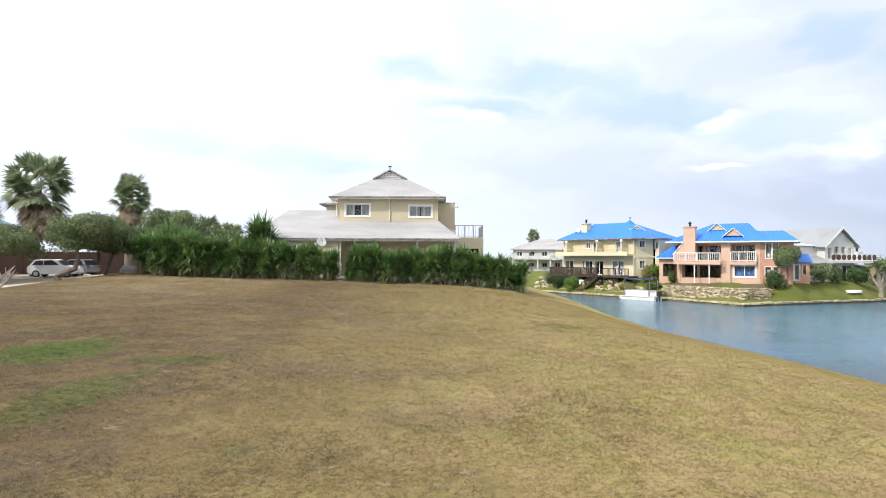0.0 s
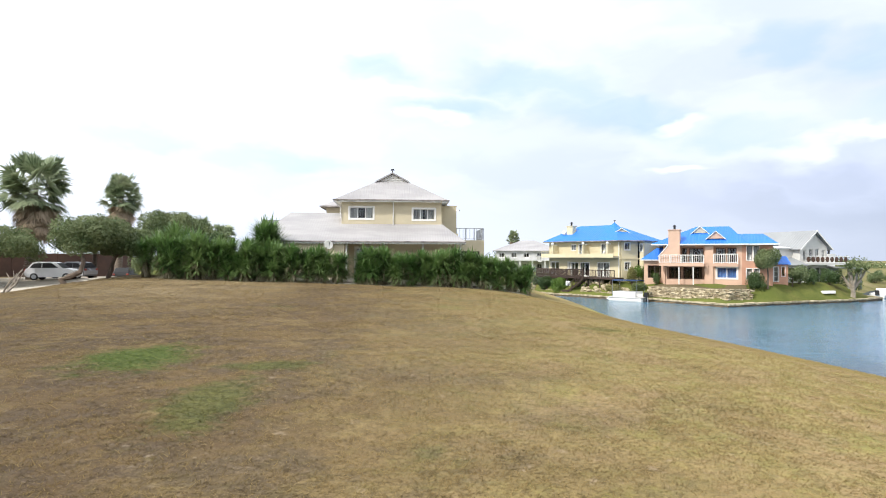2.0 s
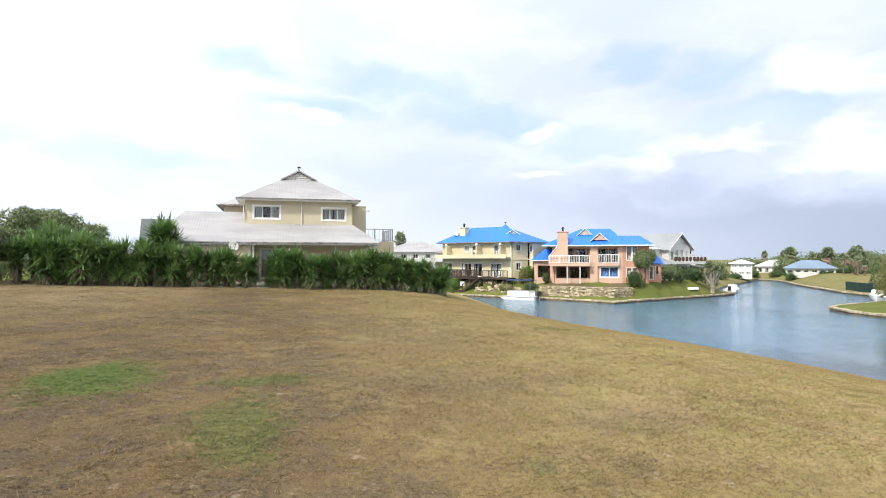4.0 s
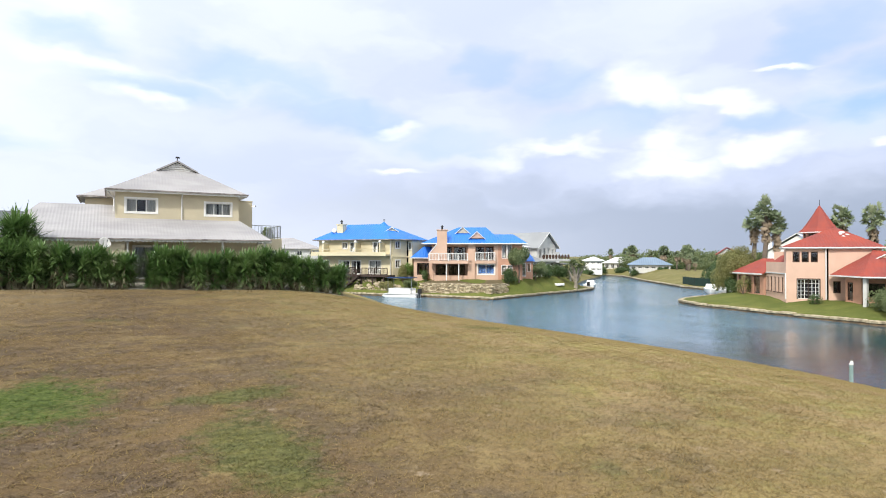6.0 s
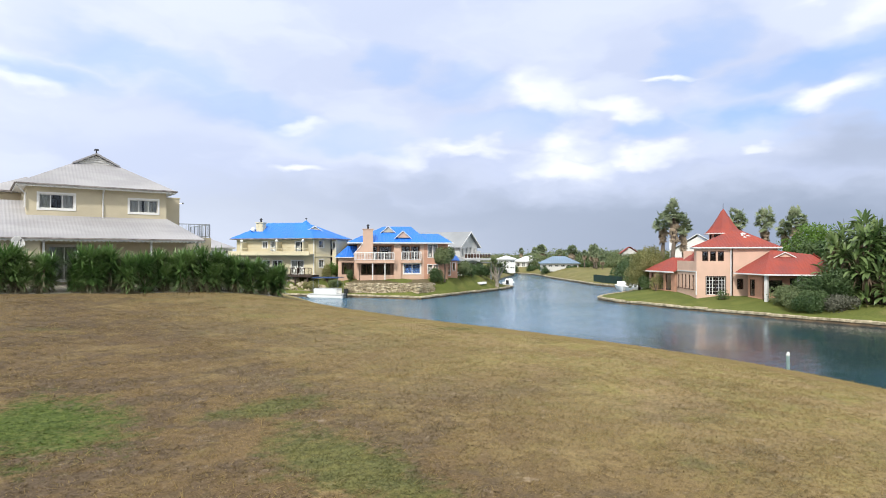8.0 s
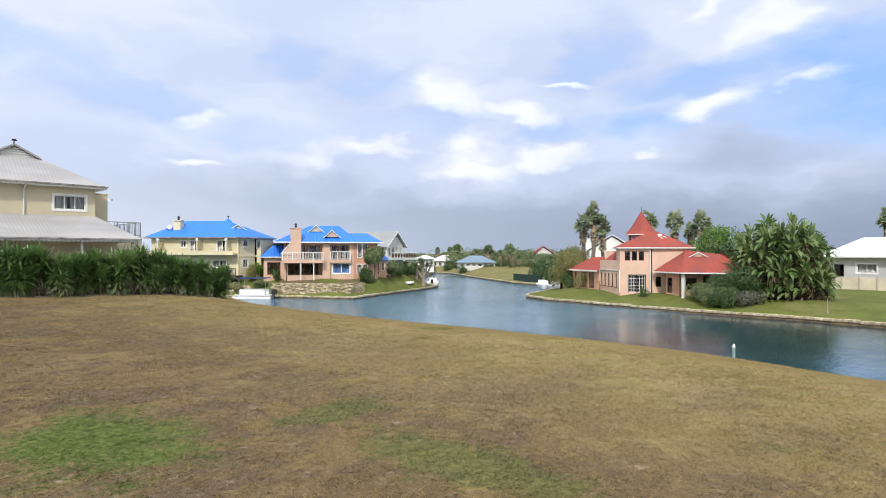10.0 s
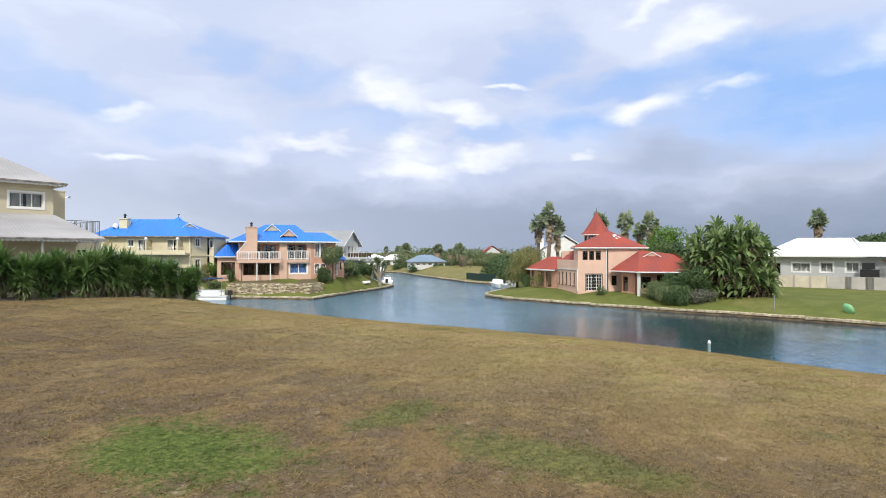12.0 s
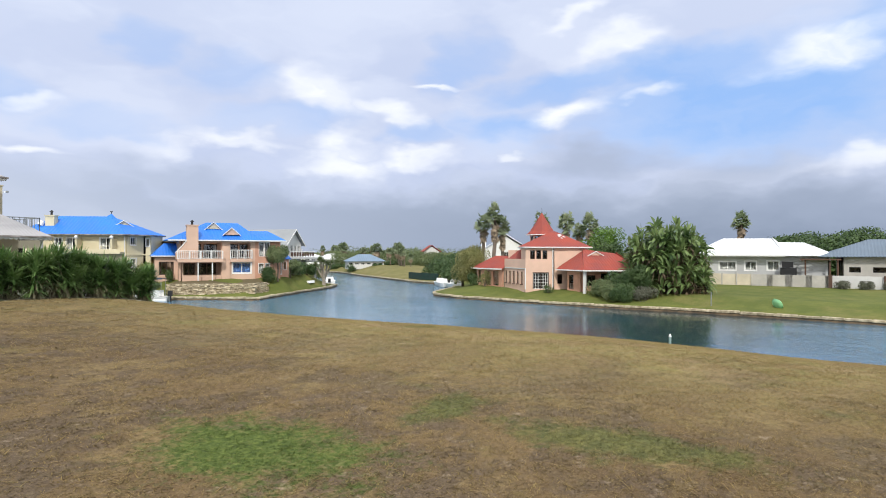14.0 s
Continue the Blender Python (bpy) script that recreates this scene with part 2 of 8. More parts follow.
def lawn_mat(name, blade=False):
    n = Nodes(name, 0.9, 0.0, 0.10)
    n.bsdf.inputs["Diffuse Roughness"].default_value = 1.0
    big = n.noise(0.17, 6, 0.66, dist=0.2)
    mid = n.noise(0.40, 7, 0.72, dist=0.25)
    blot = n.noise(1.9, 5, 0.7)
    fine = n.noise(9.0, 4, 0.62)
    tiny = n.noise(40.0, 3, 0.6)
    sep = n.add("ShaderNodeSeparateXYZ")
    n.put(n.pos, sep.inputs[0])
    x, y, z = sep.outputs
    wob = n.math("MULTIPLY", n.math("SUBTRACT", mid, 0.5), 9.0)
    bank = n.ramp(n.math("ADD", x, wob), -8.5, 7.5)
    # Dead grey brown thatch, rusty straw and golden tufts, mixed at three sizes.
    col = n.mix(n.ramp(big, 0.42, 0.58), rgb(0.098, 0.063, 0.033), rgb(0.146, 0.098, 0.045))
    col = n.mix(n.ramp(mid, 0.50, 0.62, 0.0, 0.85), col, rgb(0.196, 0.142, 0.064))
    # Dark thatch grows away from the bank, painting in that side's weaker sun return.
    dead = n.math("SUBTRACT", n.noise(0.30, 6, 0.66, (1.0, 1.6, 1), dist=0.3), n.math("MULTIPLY", bank, 0.07))
    thatch = n.math("MULTIPLY", n.ramp(dead, 0.44, 0.53), n.ramp(n.noise(1.2, 6, 0.78), 0.42, 0.52, 0.1, 1.0))
    col = n.mix(n.math("MULTIPLY", thatch, 0.95), col, n.mix(n.ramp(fine, 0.35, 0.65), rgb(0.050, 0.037, 0.028), rgb(0.098, 0.072, 0.053)))
    col = n.mix(n.ramp(blot, 0.52, 0.72, 0.0, 0.6), col, rgb(0.120, 0.092, 0.030))
    col = n.mix(n.ramp(blot, 0.40, 0.26, 0.0, 0.6), col, rgb(0.228, 0.166, 0.094))
    # Greener and yellower down the bank; its brighter sunlit look is put into colour.
    col = n.mix(n.math("MULTIPLY", n.math("MULTIPLY", bank, n.ramp(n.noise(0.55, 6, 0.70), 0.36, 0.56, 0.5, 1.0)), 0.86), col, n.mix(n.ramp(blot, 0.38, 0.66), rgb(0.310, 0.250, 0.100), rgb(0.236, 0.230, 0.064)))
    # Rusty worn areas on the bank and a greener rim along its foot.
    worn = n.math("MULTIPLY", bank, n.ramp(n.noise(0.45, 6, 0.7, dist=0.2), 0.46, 0.60, 0.0, 0.68))
    col = n.mix(worn, col, rgb(0.262, 0.180, 0.108))
    rim = n.math("MULTIPLY", n.ramp(z, 1.25, 0.45), n.ramp(n.noise(0.8, 5, 0.7), 0.36, 0.60, 0.35, 0.9))
    col = n.mix(rim, col, rgb(0.262, 0.262, 0.062))
    # Sun-bleached straw in the corner by the street.
    corner = n.math("MULTIPLY", n.ramp(y, 24.0, 38.0), n.ramp(x, -8.0, -16.0))
    col = n.mix(n.math("MULTIPLY", corner, n.ramp(mid, 0.38, 0.60, 0.3, 0.85)), col, rgb(0.335, 0.262, 0.150))
    green = None
    rag = n.math("ADD", n.math("MULTIPLY", n.math("SUBTRACT", n.noise(1.1, 5, 0.7), 0.5), 2.4), n.math("MULTIPLY", n.math("SUBTRACT", fine, 0.5), 1.6))
    for cx, cy, rx, ry, s in PATCHES:
        dx = n.math("DIVIDE", n.math("SUBTRACT", x, cx), rx)
        dy = n.math("DIVIDE", n.math("SUBTRACT", y, cy), ry)
        d = n.math("SQRT", n.math("ADD", n.math("MULTIPLY", dx, dx), n.math("MULTIPLY", dy, dy)))
        g = n.ramp(n.math("ADD", d, rag), 0.45, 1.30, s, 0.0)
        green = g if green is None else n.math("MAXIMUM", green, g)
    green = n.math("MAXIMUM", green, n.ramp(n.math("ADD", n.noise(0.33, 6, 0.7), n.math("MULTIPLY", n.math("SUBTRACT", fine, 0.5), 0.2)), 0.58, 0.78, 0.0, 0.5))
    col = n.mix(green, col, n.mix(n.ramp(fine, 0.3, 0.7), rgb(0.052, 0.076, 0.016), rgb(0.112, 0.138, 0.033)))
    col = n.mix(n.ramp(fine, 0.66, 0.24, 0.0, 0.72), col, n.mix(green, n.mix(bank, rgb(0.080, 0.057, 0.034), rgb(0.150, 0.118, 0.050)), rgb(0.036, 0.052, 0.014)))
    col = n.mix(n.ramp(tiny, 0.40, 0.75, 0.0, 0.40), col, n.mix(green, rgb(0.30, 0.222, 0.115), rgb(0.15, 0.19, 0.055)))
    if blade:
        r = n.random(True)
        col = n.mix(n.ramp(r, 0.35, 1.0, 0.0, 0.9), col, n.mix(green, rgb(0.39, 0.290, 0.132), rgb(0.14, 0.20, 0.058)))
        col = n.mix(n.ramp(r, 0.30, 0.0, 0.0, 0.2), col, n.mix(green, rgb(0.120, 0.080, 0.045), rgb(0.045, 0.075, 0.018)))
    # Dense dark tufts and pale worn spots, a hand to a foot across.
    tuft = n.noise(6.5, 6, 0.74)
    col = n.mix(n.ramp(tuft, 0.50, 0.38, 0.0, 0.55), col, n.mix(green, n.mix(bank, rgb(0.078, 0.055, 0.032), rgb(0.135, 0.112, 0.048)), rgb(0.030, 0.046, 0.012)))
    bare = n.math("MULTIPLY", n.ramp(n.noise(2.6, 6, 0.76), 0.58, 0.69), 0.60)
    col = n.mix(bare, col, n.mix(green, rgb(0.30, 0.235, 0.165), rgb(0.16, 0.15, 0.06)))
    if blade:
        # Dry blades are paler than the thatch at their feet.
        col = n.mix(n.ramp(thatch, 0.0, 1.0, 0.32, 0.10), col, n.mix(green, rgb(0.47, 0.355, 0.168), rgb(0.20, 0.27, 0.075)))
        m = n.colour(col)
        tr = n.add("ShaderNodeBsdfTranslucent")
        n.put(col, tr.inputs[0])
        mx = n.add("ShaderNodeMixShader")
        mx.inputs[0].default_value = 0.5
        n.nt.links.new(n.bsdf.outputs[0], mx.inputs[1])
        n.nt.links.new(tr.outputs[0], mx.inputs[2])
        n.nt.links.new(mx.outputs[0], n.nt.nodes["Material Output"].inputs[0])
        return m
    n.bump(n.math("ADD", fine, n.math("MULTIPLY", tiny, 0.5)), 0.4, 0.03)
    return n.colour(col)


def turf_mat(name, a, b, dry):
    n = Nodes(name, 0.9, 0.0, 0.15)
    col = n.mix(n.ramp(n.noise(0.5, 5, 0.6), 0.32, 0.7), rgb(*a), rgb(*b))
    col = n.mix(n.ramp(n.noise(0.13, 5, 0.65), 0.52, 0.68, 0.0, 0.8), col, rgb(*dry))
    fine = n.noise(7.0, 4, 0.7)
    col = n.mix(n.ramp(fine, 0.4, 0.7, 0.0, 0.45), col, rgb(*[v * 0.55 for v in a]))
    n.bump(fine, 0.6, 0.05)
    return n.colour(col)


def water_mat():
    n = Nodes("canal_water", 0.10, 0.0, 0.5)
    n.bsdf.inputs["IOR"].default_value = 1.333
    depth = n.noise(0.05, 4, 0.5)
    col = n.mix(n.ramp(depth, 0.3, 0.7), rgb(0.068, 0.155, 0.230), rgb(0.098, 0.200, 0.285))
    h = n.math("ADD", n.math("MULTIPLY", n.noise(0.9, 4, 0.6, (1.0, 1.7, 1), dist=0.3), 1.0), n.math("MULTIPLY", n.noise(4.5, 3, 0.6, (1, 1.5, 1)), 0.35))
    sep = n.add("ShaderNodeSeparateXYZ")
    n.put(n.pos, sep.inputs[0])
    # Sheltered water in the near reach, breezy beyond.
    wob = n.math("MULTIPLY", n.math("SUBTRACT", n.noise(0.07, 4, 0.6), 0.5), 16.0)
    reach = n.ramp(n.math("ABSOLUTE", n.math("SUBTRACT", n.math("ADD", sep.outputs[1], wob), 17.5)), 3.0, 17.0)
    # Dark plant reflection put into the near colour, the sky's paleness into the rest.
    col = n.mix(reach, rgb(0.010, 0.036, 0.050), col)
    calm = n.math("MULTIPLY", n.ramp(n.noise(0.06, 4, 0.6, (1, 0.5, 1)), 0.38, 0.64, 0.35, 1.0), n.ramp(reach, 0.0, 1.0, 0.36, 1.0))
    n.bump(n.math("MULTIPLY", h, calm), 0.9, 0.14)
    return n.colour(col)


def glass_mat():
    n = Nodes("window_glass", 0.03, 0.0, 0.5)
    n.bsdf.inputs["Transmission Weight"].default_value = 1.0
    return n.colour(n.mix(n.noise(2.0, 2), rgb(0.66, 0.70, 0.72), rgb(0.78, 0.81, 0.82)))


M = {}
M["lawn"] = lawn_mat("dry_lawn")
M["blade"] = lawn_mat("grass_blade", True)
M["turf"] = turf_mat("green_turf", (0.104, 0.126, 0.029), (0.158, 0.170, 0.043), (0.205, 0.184, 0.064))
M["dryturf"] = turf_mat("dry_turf", (0.175, 0.165, 0.060), (0.235, 0.205, 0.085), (0.26, 0.21, 0.11))
M["soil"] = turf_mat("bare_garden_soil", (0.125, 0.105, 0.055), (0.175, 0.140, 0.085), (0.22, 0.17, 0.115))
M["bed"] = surface("canal_bed", (0.05, 0.06, 0.05), 0.3)
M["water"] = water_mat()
M["glass"] = glass_mat()
M["asphalt"] = surface("pale_street_surface", (0.42, 0.37, 0.295), 0.25, 0.5, 60, 0.9)
M["concrete"] = surface("concrete", (0.56, 0.51, 0.43), 0.25, 0.9, 30, 0.85, stain=(0.38, 0.335, 0.27))
M["kerbwall"] = surface("wet_kerb_wall", (0.21, 0.14, 0.078), 0.35, 1.6, 14, 0.8, relief=0.5, stain=(0.07, 0.055, 0.035))
M["kerb"] = surface("kerb_stone", (0.52, 0.44, 0.30), 0.35, 2.4, 14, 0.9, relief=0.5, stain=(0.17, 0.135, 0.08))
M["stone"] = surface("rubble_stone", (0.50, 0.43, 0.30), 0.35, 2.2, 10, 0.9, relief=0.6, stain=(0.24, 0.19, 0.12))
M["cream"] = surface("cream_plaster", (0.585, 0.515, 0.365), 0.10, 0.35, 18, 0.85, stain=(0.49, 0.43, 0.305))
M["yellow"] = surface("pale_yellow_plaster", (0.65, 0.575, 0.385), 0.10, 0.3, 18, 0.85)
M["peach"] = surface("peach_plaster", (0.625, 0.425, 0.315), 0.10, 0.35, 18, 0.85)
M["salmon"] = surface("salmon_plaster", (0.70, 0.475, 0.360), 0.10, 0.35, 18, 0.85)
M["terracotta"] = surface("terracotta_brick", (0.60, 0.33, 0.225), 0.14, 0.8, 10, 0.85)
M["white"] = surface("white_paint", (0.80, 0.79, 0.76), 0.06, 0.5, 20, 0.6)
M["offwhite"] = surface("offwhite_plaster", (0.66, 0.65, 0.62), 0.08, 0.4, 18, 0.8)
M["greywall"] = surface("grey_plaster", (0.52, 0.52, 0.51), 0.08, 0.4, 18, 0.85)
M["fencewall"] = surface("boundary_wall_plaster", (0.50, 0.47, 0.42), 0.16, 0.5, 14, 0.9)
M["palepanel"] = surface("pale_precast_panel", (0.66, 0.58, 0.44), 0.12, 0.6, 14, 0.9)
M["damp"] = surface("damp_grey_plaster", (0.39, 0.375, 0.35), 0.2, 0.8, 14, 0.9)
M["tin"] = surface("weathered_roof_sheet", (0.40, 0.385, 0.385), 0.14, 0.45, 22, 0.6, 0.0, stain=(0.29, 0.28, 0.285), streak=(0.5, 1.5, 1))
M["blueroof"] = surface("blue_roof_paint", (0.034, 0.200, 0.72), 0.10, 0.4, 12, 0.5)
M["redroof"] = surface("red_roof_tiles", (0.335, 0.062, 0.037), 0.18, 0.5, 12, 0.7, stain=(0.23, 0.05, 0.04))
M["greyroof"] = surface("grey_roof_sheet", (0.31, 0.32, 0.325), 0.12, 0.4, 14, 0.6)
M["whiteroof"] = surface("white_roof_sheet", (0.76, 0.76, 0.77), 0.05, 0.4, 14, 0.5)
M["rust"] = surface("rusty_gutter", (0.34, 0.31, 0.29), 0.35, 2.2, 12, 0.8, stain=(0.07, 0.058, 0.052))
M["darkroof"] = surface("dark_grey_roof", (0.115, 0.130, 0.130), 0.12, 0.4, 14, 0.7)
M["slate"] = surface("slate_blue_roof", (0.15, 0.19, 0.24), 0.12, 0.4, 14, 0.6)
M["paleroof"] = surface("pale_blue_roof", (0.20, 0.27, 0.36), 0.10, 0.4, 14, 0.6)
M["darkwood"] = surface("dark_wood", (0.060, 0.038, 0.028), 0.25, 1.2, 20, 0.75, streak=(0.3, 0.3, 4))
M["brown"] = surface("brown_wall", (0.115, 0.065, 0.045), 0.2, 0.8, 14, 0.85)
# Near-black, with the gloom of the rooms already in the colour.
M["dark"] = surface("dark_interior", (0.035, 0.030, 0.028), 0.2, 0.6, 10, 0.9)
M["curtain"] = surface("curtain_cloth", (0.62, 0.60, 0.55), 0.12, 3.0, 30, 0.95, streak=(3, 3, 0.15))
M["bluecloth"] = surface("blue_curtain_cloth", (0.10, 0.20, 0.46), 0.2, 2.0, 30, 0.9, streak=(3, 3, 0.2))
M["steel"] = surface("galvanised_steel", (0.42, 0.44, 0.46), 0.1, 2.0, 20, 0.4, 0.8)
M["black"] = surface("black_plastic", (0.02, 0.02, 0.022), 0.1, 2.0, 20, 0.5)
M["tyre"] = surface("tyre_rubber", (0.025, 0.025, 0.026), 0.1, 2.0, 30, 0.9)
M["carwhite"] = surface("white_car_paint", (0.78, 0.78, 0.79), 0.03, 0.5, 8, 0.22, spec=0.6, relief=0.0)
M["carsilver"] = surface("silver_car_paint", (0.42, 0.42, 0.45), 0.04, 0.5, 8, 0.28, 0.5, spec=0.6, relief=0.0)
M["bark"] = surface("tree_bark", (0.16, 0.12, 0.09), 0.35, 2.5, 16, 0.95, relief=0.8, streak=(2, 2, 0.5))
M["palmbark"] = surface("palm_bark", (0.20, 0.16, 0.125), 0.3, 3.0, 20, 0.95, relief=0.8, streak=(1, 1, 4))
M["navy"] = surface("navy_canvas", (0.06, 0.11, 0.24), 0.1, 1.0, 20, 0.85)
M["netting"] = surface("green_shade_netting", (0.016, 0.045, 0.035), 0.2, 1.0, 14, 0.95)
M["mint"] = surface("mint_green_plastic", (0.30, 0.62, 0.32), 0.08, 2.0, 14, 0.5)
M["teal"] = surface("grey_green_post_paint", (0.30, 0.42, 0.40), 0.2, 5.0, 14, 0.7)
M["yucca"] = leaf_mat("yucca_leaf", (0.044, 0.100, 0.027), (0.112, 0.205, 0.056), (0.205, 0.300, 0.105), 0.32, 0.3)
M["yuccadry"] = leaf_mat("dry_yucca_leaf", (0.20, 0.185, 0.11), (0.31, 0.275, 0.18), (0.15, 0.13, 0.075), 0.7, 0.15)
M["milkwood"] = leaf_mat("milkwood_leaf", (0.066, 0.102, 0.040), (0.135, 0.178, 0.070), (0.205, 0.240, 0.110), 0.52, 0.22)
M["olive"] = leaf_mat("olive_green_leaf", (0.12, 0.135, 0.042), (0.20, 0.205, 0.068), (0.33, 0.305, 0.125), 0.55, 0.25)
M["dense"] = leaf_mat("dark_green_leaf", (0.036, 0.070, 0.025), (0.070, 0.118, 0.040), (0.095, 0.145, 0.05), 0.5, 0.2)
M["bright"] = leaf_mat("bright_green_leaf", (0.070, 0.150, 0.022), (0.125, 0.225, 0.036), (0.16, 0.25, 0.05), 0.5, 0.25)
M["banana"] = leaf_mat("wild_banana_leaf", (0.046, 0.086, 0.026), (0.120, 0.185, 0.058), (0.225, 0.295, 0.110), 0.28, 0.3)
M["palm"] = leaf_mat("fan_palm_leaf", (0.105, 0.150, 0.075), (0.225, 0.280, 0.150), (0.36, 0.40, 0.25), 0.4, 0.3)
M["thatch"] = leaf_mat("dead_palm_frond", (0.25, 0.195, 0.135), (0.42, 0.33, 0.235), (0.34, 0.27, 0.19), 0.9, 0.2)
M["deadleaf"] = leaf_mat("dead_brown_leaf", (0.10, 0.072, 0.045), (0.20, 0.145, 0.09), (0.15, 0.11, 0.07), 0.9, 0.15)
M["lavender"] = leaf_mat("grey_bush_leaf", (0.075, 0.085, 0.055), (0.12, 0.125, 0.085), (0.15, 0.15, 0.11), 0.7, 0.1)
M["deadwood"] = surface("bleached_wood", (0.36, 0.31, 0.25), 0.25, 3.0, 20, 0.9)
M["aloe"] = leaf_mat("grey_frond_stub", (0.16, 0.14, 0.11), (0.30, 0.27, 0.22), (0.42, 0.38, 0.32), 0.8, 0.05)

# ---- mesh helpers ----


def finish(bm):
    bmesh.ops.recalc_face_normals(bm, faces=bm.faces)
    me = bpy.data.meshes.new("mesh")
    bm.to_mesh(me)
    bm.free()
    return me


def part(name, bm, material, parent=None, label="", smooth=False):
    """Links a bmesh (or a mesh) as one mesh object under a thing or a part."""
    me = finish(bm) if isinstance(bm, bmesh.types.BMesh) else bm
    me.name = name
    if material and not me.materials:
        me.materials.append(M[material] if isinstance(material, str) else material)
    if smooth:
        me.shade_smooth()
    ob = new(name, me)
    if parent:
        ob.parent = parent
    if label:
        tagged(ob, label)
    return ob


def thing(name, label, category, m=None, group="", kind=""):
    ob = new(name)
    ob.matrix_basis = m or Matrix.Identity(4)
    ob.empty_display_size = 0.3
    return tagged(ob, label, category, group, kind)


def box(bm, x0, x1, y0, y1, z0, z1):
    v = [bm.verts.new((x, y, z)) for z in (z0, z1) for x, y in ((x0, y0), (x1, y0), (x1, y1), (x0, y1))]
    for f in ((3, 2, 1, 0), (4, 5, 6, 7), (0, 1, 5, 4), (1, 2, 6, 5), (2, 3, 7, 6), (3, 0, 4, 7)):
        bm.faces.new([v[i] for i in f])
    return v


def prism(bm, pts, z0, z1):
    """A closed upright prism over a plan outline; z1 may be a function of the plan point."""
    top = z1 if callable(z1) else (lambda x, y: z1)
    a = [bm.verts.new((x, y, z0)) for x, y in pts]
    b = [bm.verts.new((x, y, top(x, y))) for x, y in pts]
    n = len(pts)
    bm.faces.new(a[::-1])
    bm.faces.new(b)
    for i in range(n):
        bm.faces.new((a[i], a[(i + 1) % n], b[(i + 1) % n], b[i]))


def tube(bm, p, q, r0, r1=None, n=8, caps=True):
    p, q = Vector(p), Vector(q)
    r1 = r0 if r1 is None else r1
    w = (q - p).normalized()
    a = w.orthogonal().normalized()
    b = w.cross(a)
    rings = []
    for c, r in ((p, r0), (q, r1)):
        rings.append([bm.verts.new(c + r * (math.cos(t) * a + math.sin(t) * b)) for t in (2 * math.pi * i / n for i in range(n))])
    for i in range(n):
        j = (i + 1) % n
        bm.faces.new((rings[0][i], rings[0][j], rings[1][j], rings[1][i]))
    if caps:
        bm.faces.new(rings[0][::-1])
        bm.faces.new(rings[1])


def rod(bm, pts, radii, n=7):
    """A bent tapering limb through the points."""
    rings = []
    for i, p in enumerate(pts):
        p = Vector(p)
        a = Vector(pts[min(i + 1, len(pts) - 1)]) - Vector(pts[max(i - 1, 0)])
        w = a.normalized()
        u = w.cross(Vector((0.31, 0.95, 0.05))).normalized()
        v = w.cross(u)
        rings.append([bm.verts.new(p + radii[i] * (math.cos(t) * u + math.sin(t) * v)) for t in (2 * math.pi * k / n for k in range(n))])
    for a, b in zip(rings, rings[1:]):
        for i in range(n):
            j = (i + 1) % n
            bm.faces.new((a[i], a[j], b[j], b[i]))
    bm.faces.new(rings[0][::-1])
    bm.faces.new(rings[-1])


def slab(bm, pts, thick):
    """A flat convex plate of some thickness under the given top outline."""
    t = [bm.verts.new(p) for p in pts]
    b = [bm.verts.new(Vector(p) - Vector((0, 0, thick))) for p in pts]
    n = len(pts)
    bm.faces.new(t)
    bm.faces.new(b[::-1])
    for i in range(n):
        bm.faces.new((t[i], b[i], b[(i + 1) % n], t[(i + 1) % n]))


def ribbed(bm, pts, a, b, pitch=0.2, depth=0.03):
    """A convex roof slope with ribs that run up it; a to b is the direction of its eave."""
    pts = [Vector(p) for p in pts]
    o = Vector(a)
    u = (Vector(b) - o).normalized()
    nrm = Vector((0, 0, 0))
    for i in range(len(pts)):
        nrm += pts[i].cross(pts[(i + 1) % len(pts)])
    nrm.normalize()
    if nrm.z < 0:
        nrm = -nrm
    v = nrm.cross(u)
    if v.z < 0:
        v = -v
    flat = [((p - o).dot(u), (p - o).dot(v)) for p in pts]
    lo, hi = min(p[0] for p in flat), max(p[0] for p in flat)
    steps = max(2, int((hi - lo) / pitch * 4))
    prev = None
    for i in range(steps + 1):
        s = lo + (hi - lo) * i / steps
        s_in = min(max(s, lo + 1e-4), hi - 1e-4)
        cuts = []
        for k in range(len(flat)):
            (x0, y0), (x1, y1) = flat[k], flat[(k + 1) % len(flat)]
            if min(x0, x1) <= s_in <= max(x0, x1) and abs(x1 - x0) > 1e-9:
                cuts.append(y0 + (y1 - y0) * (s_in - x0) / (x1 - x0))
        if not cuts:
            continue
        lift = depth * (0, 0.5, 1, 0.5)[i % 4]
        row = [bm.verts.new(o + u * s + v * c + nrm * lift) for c in (min(cuts), max(cuts))]
        if prev:
            bm.faces.new((prev[0], row[0], row[1], prev[1]))
        prev = row


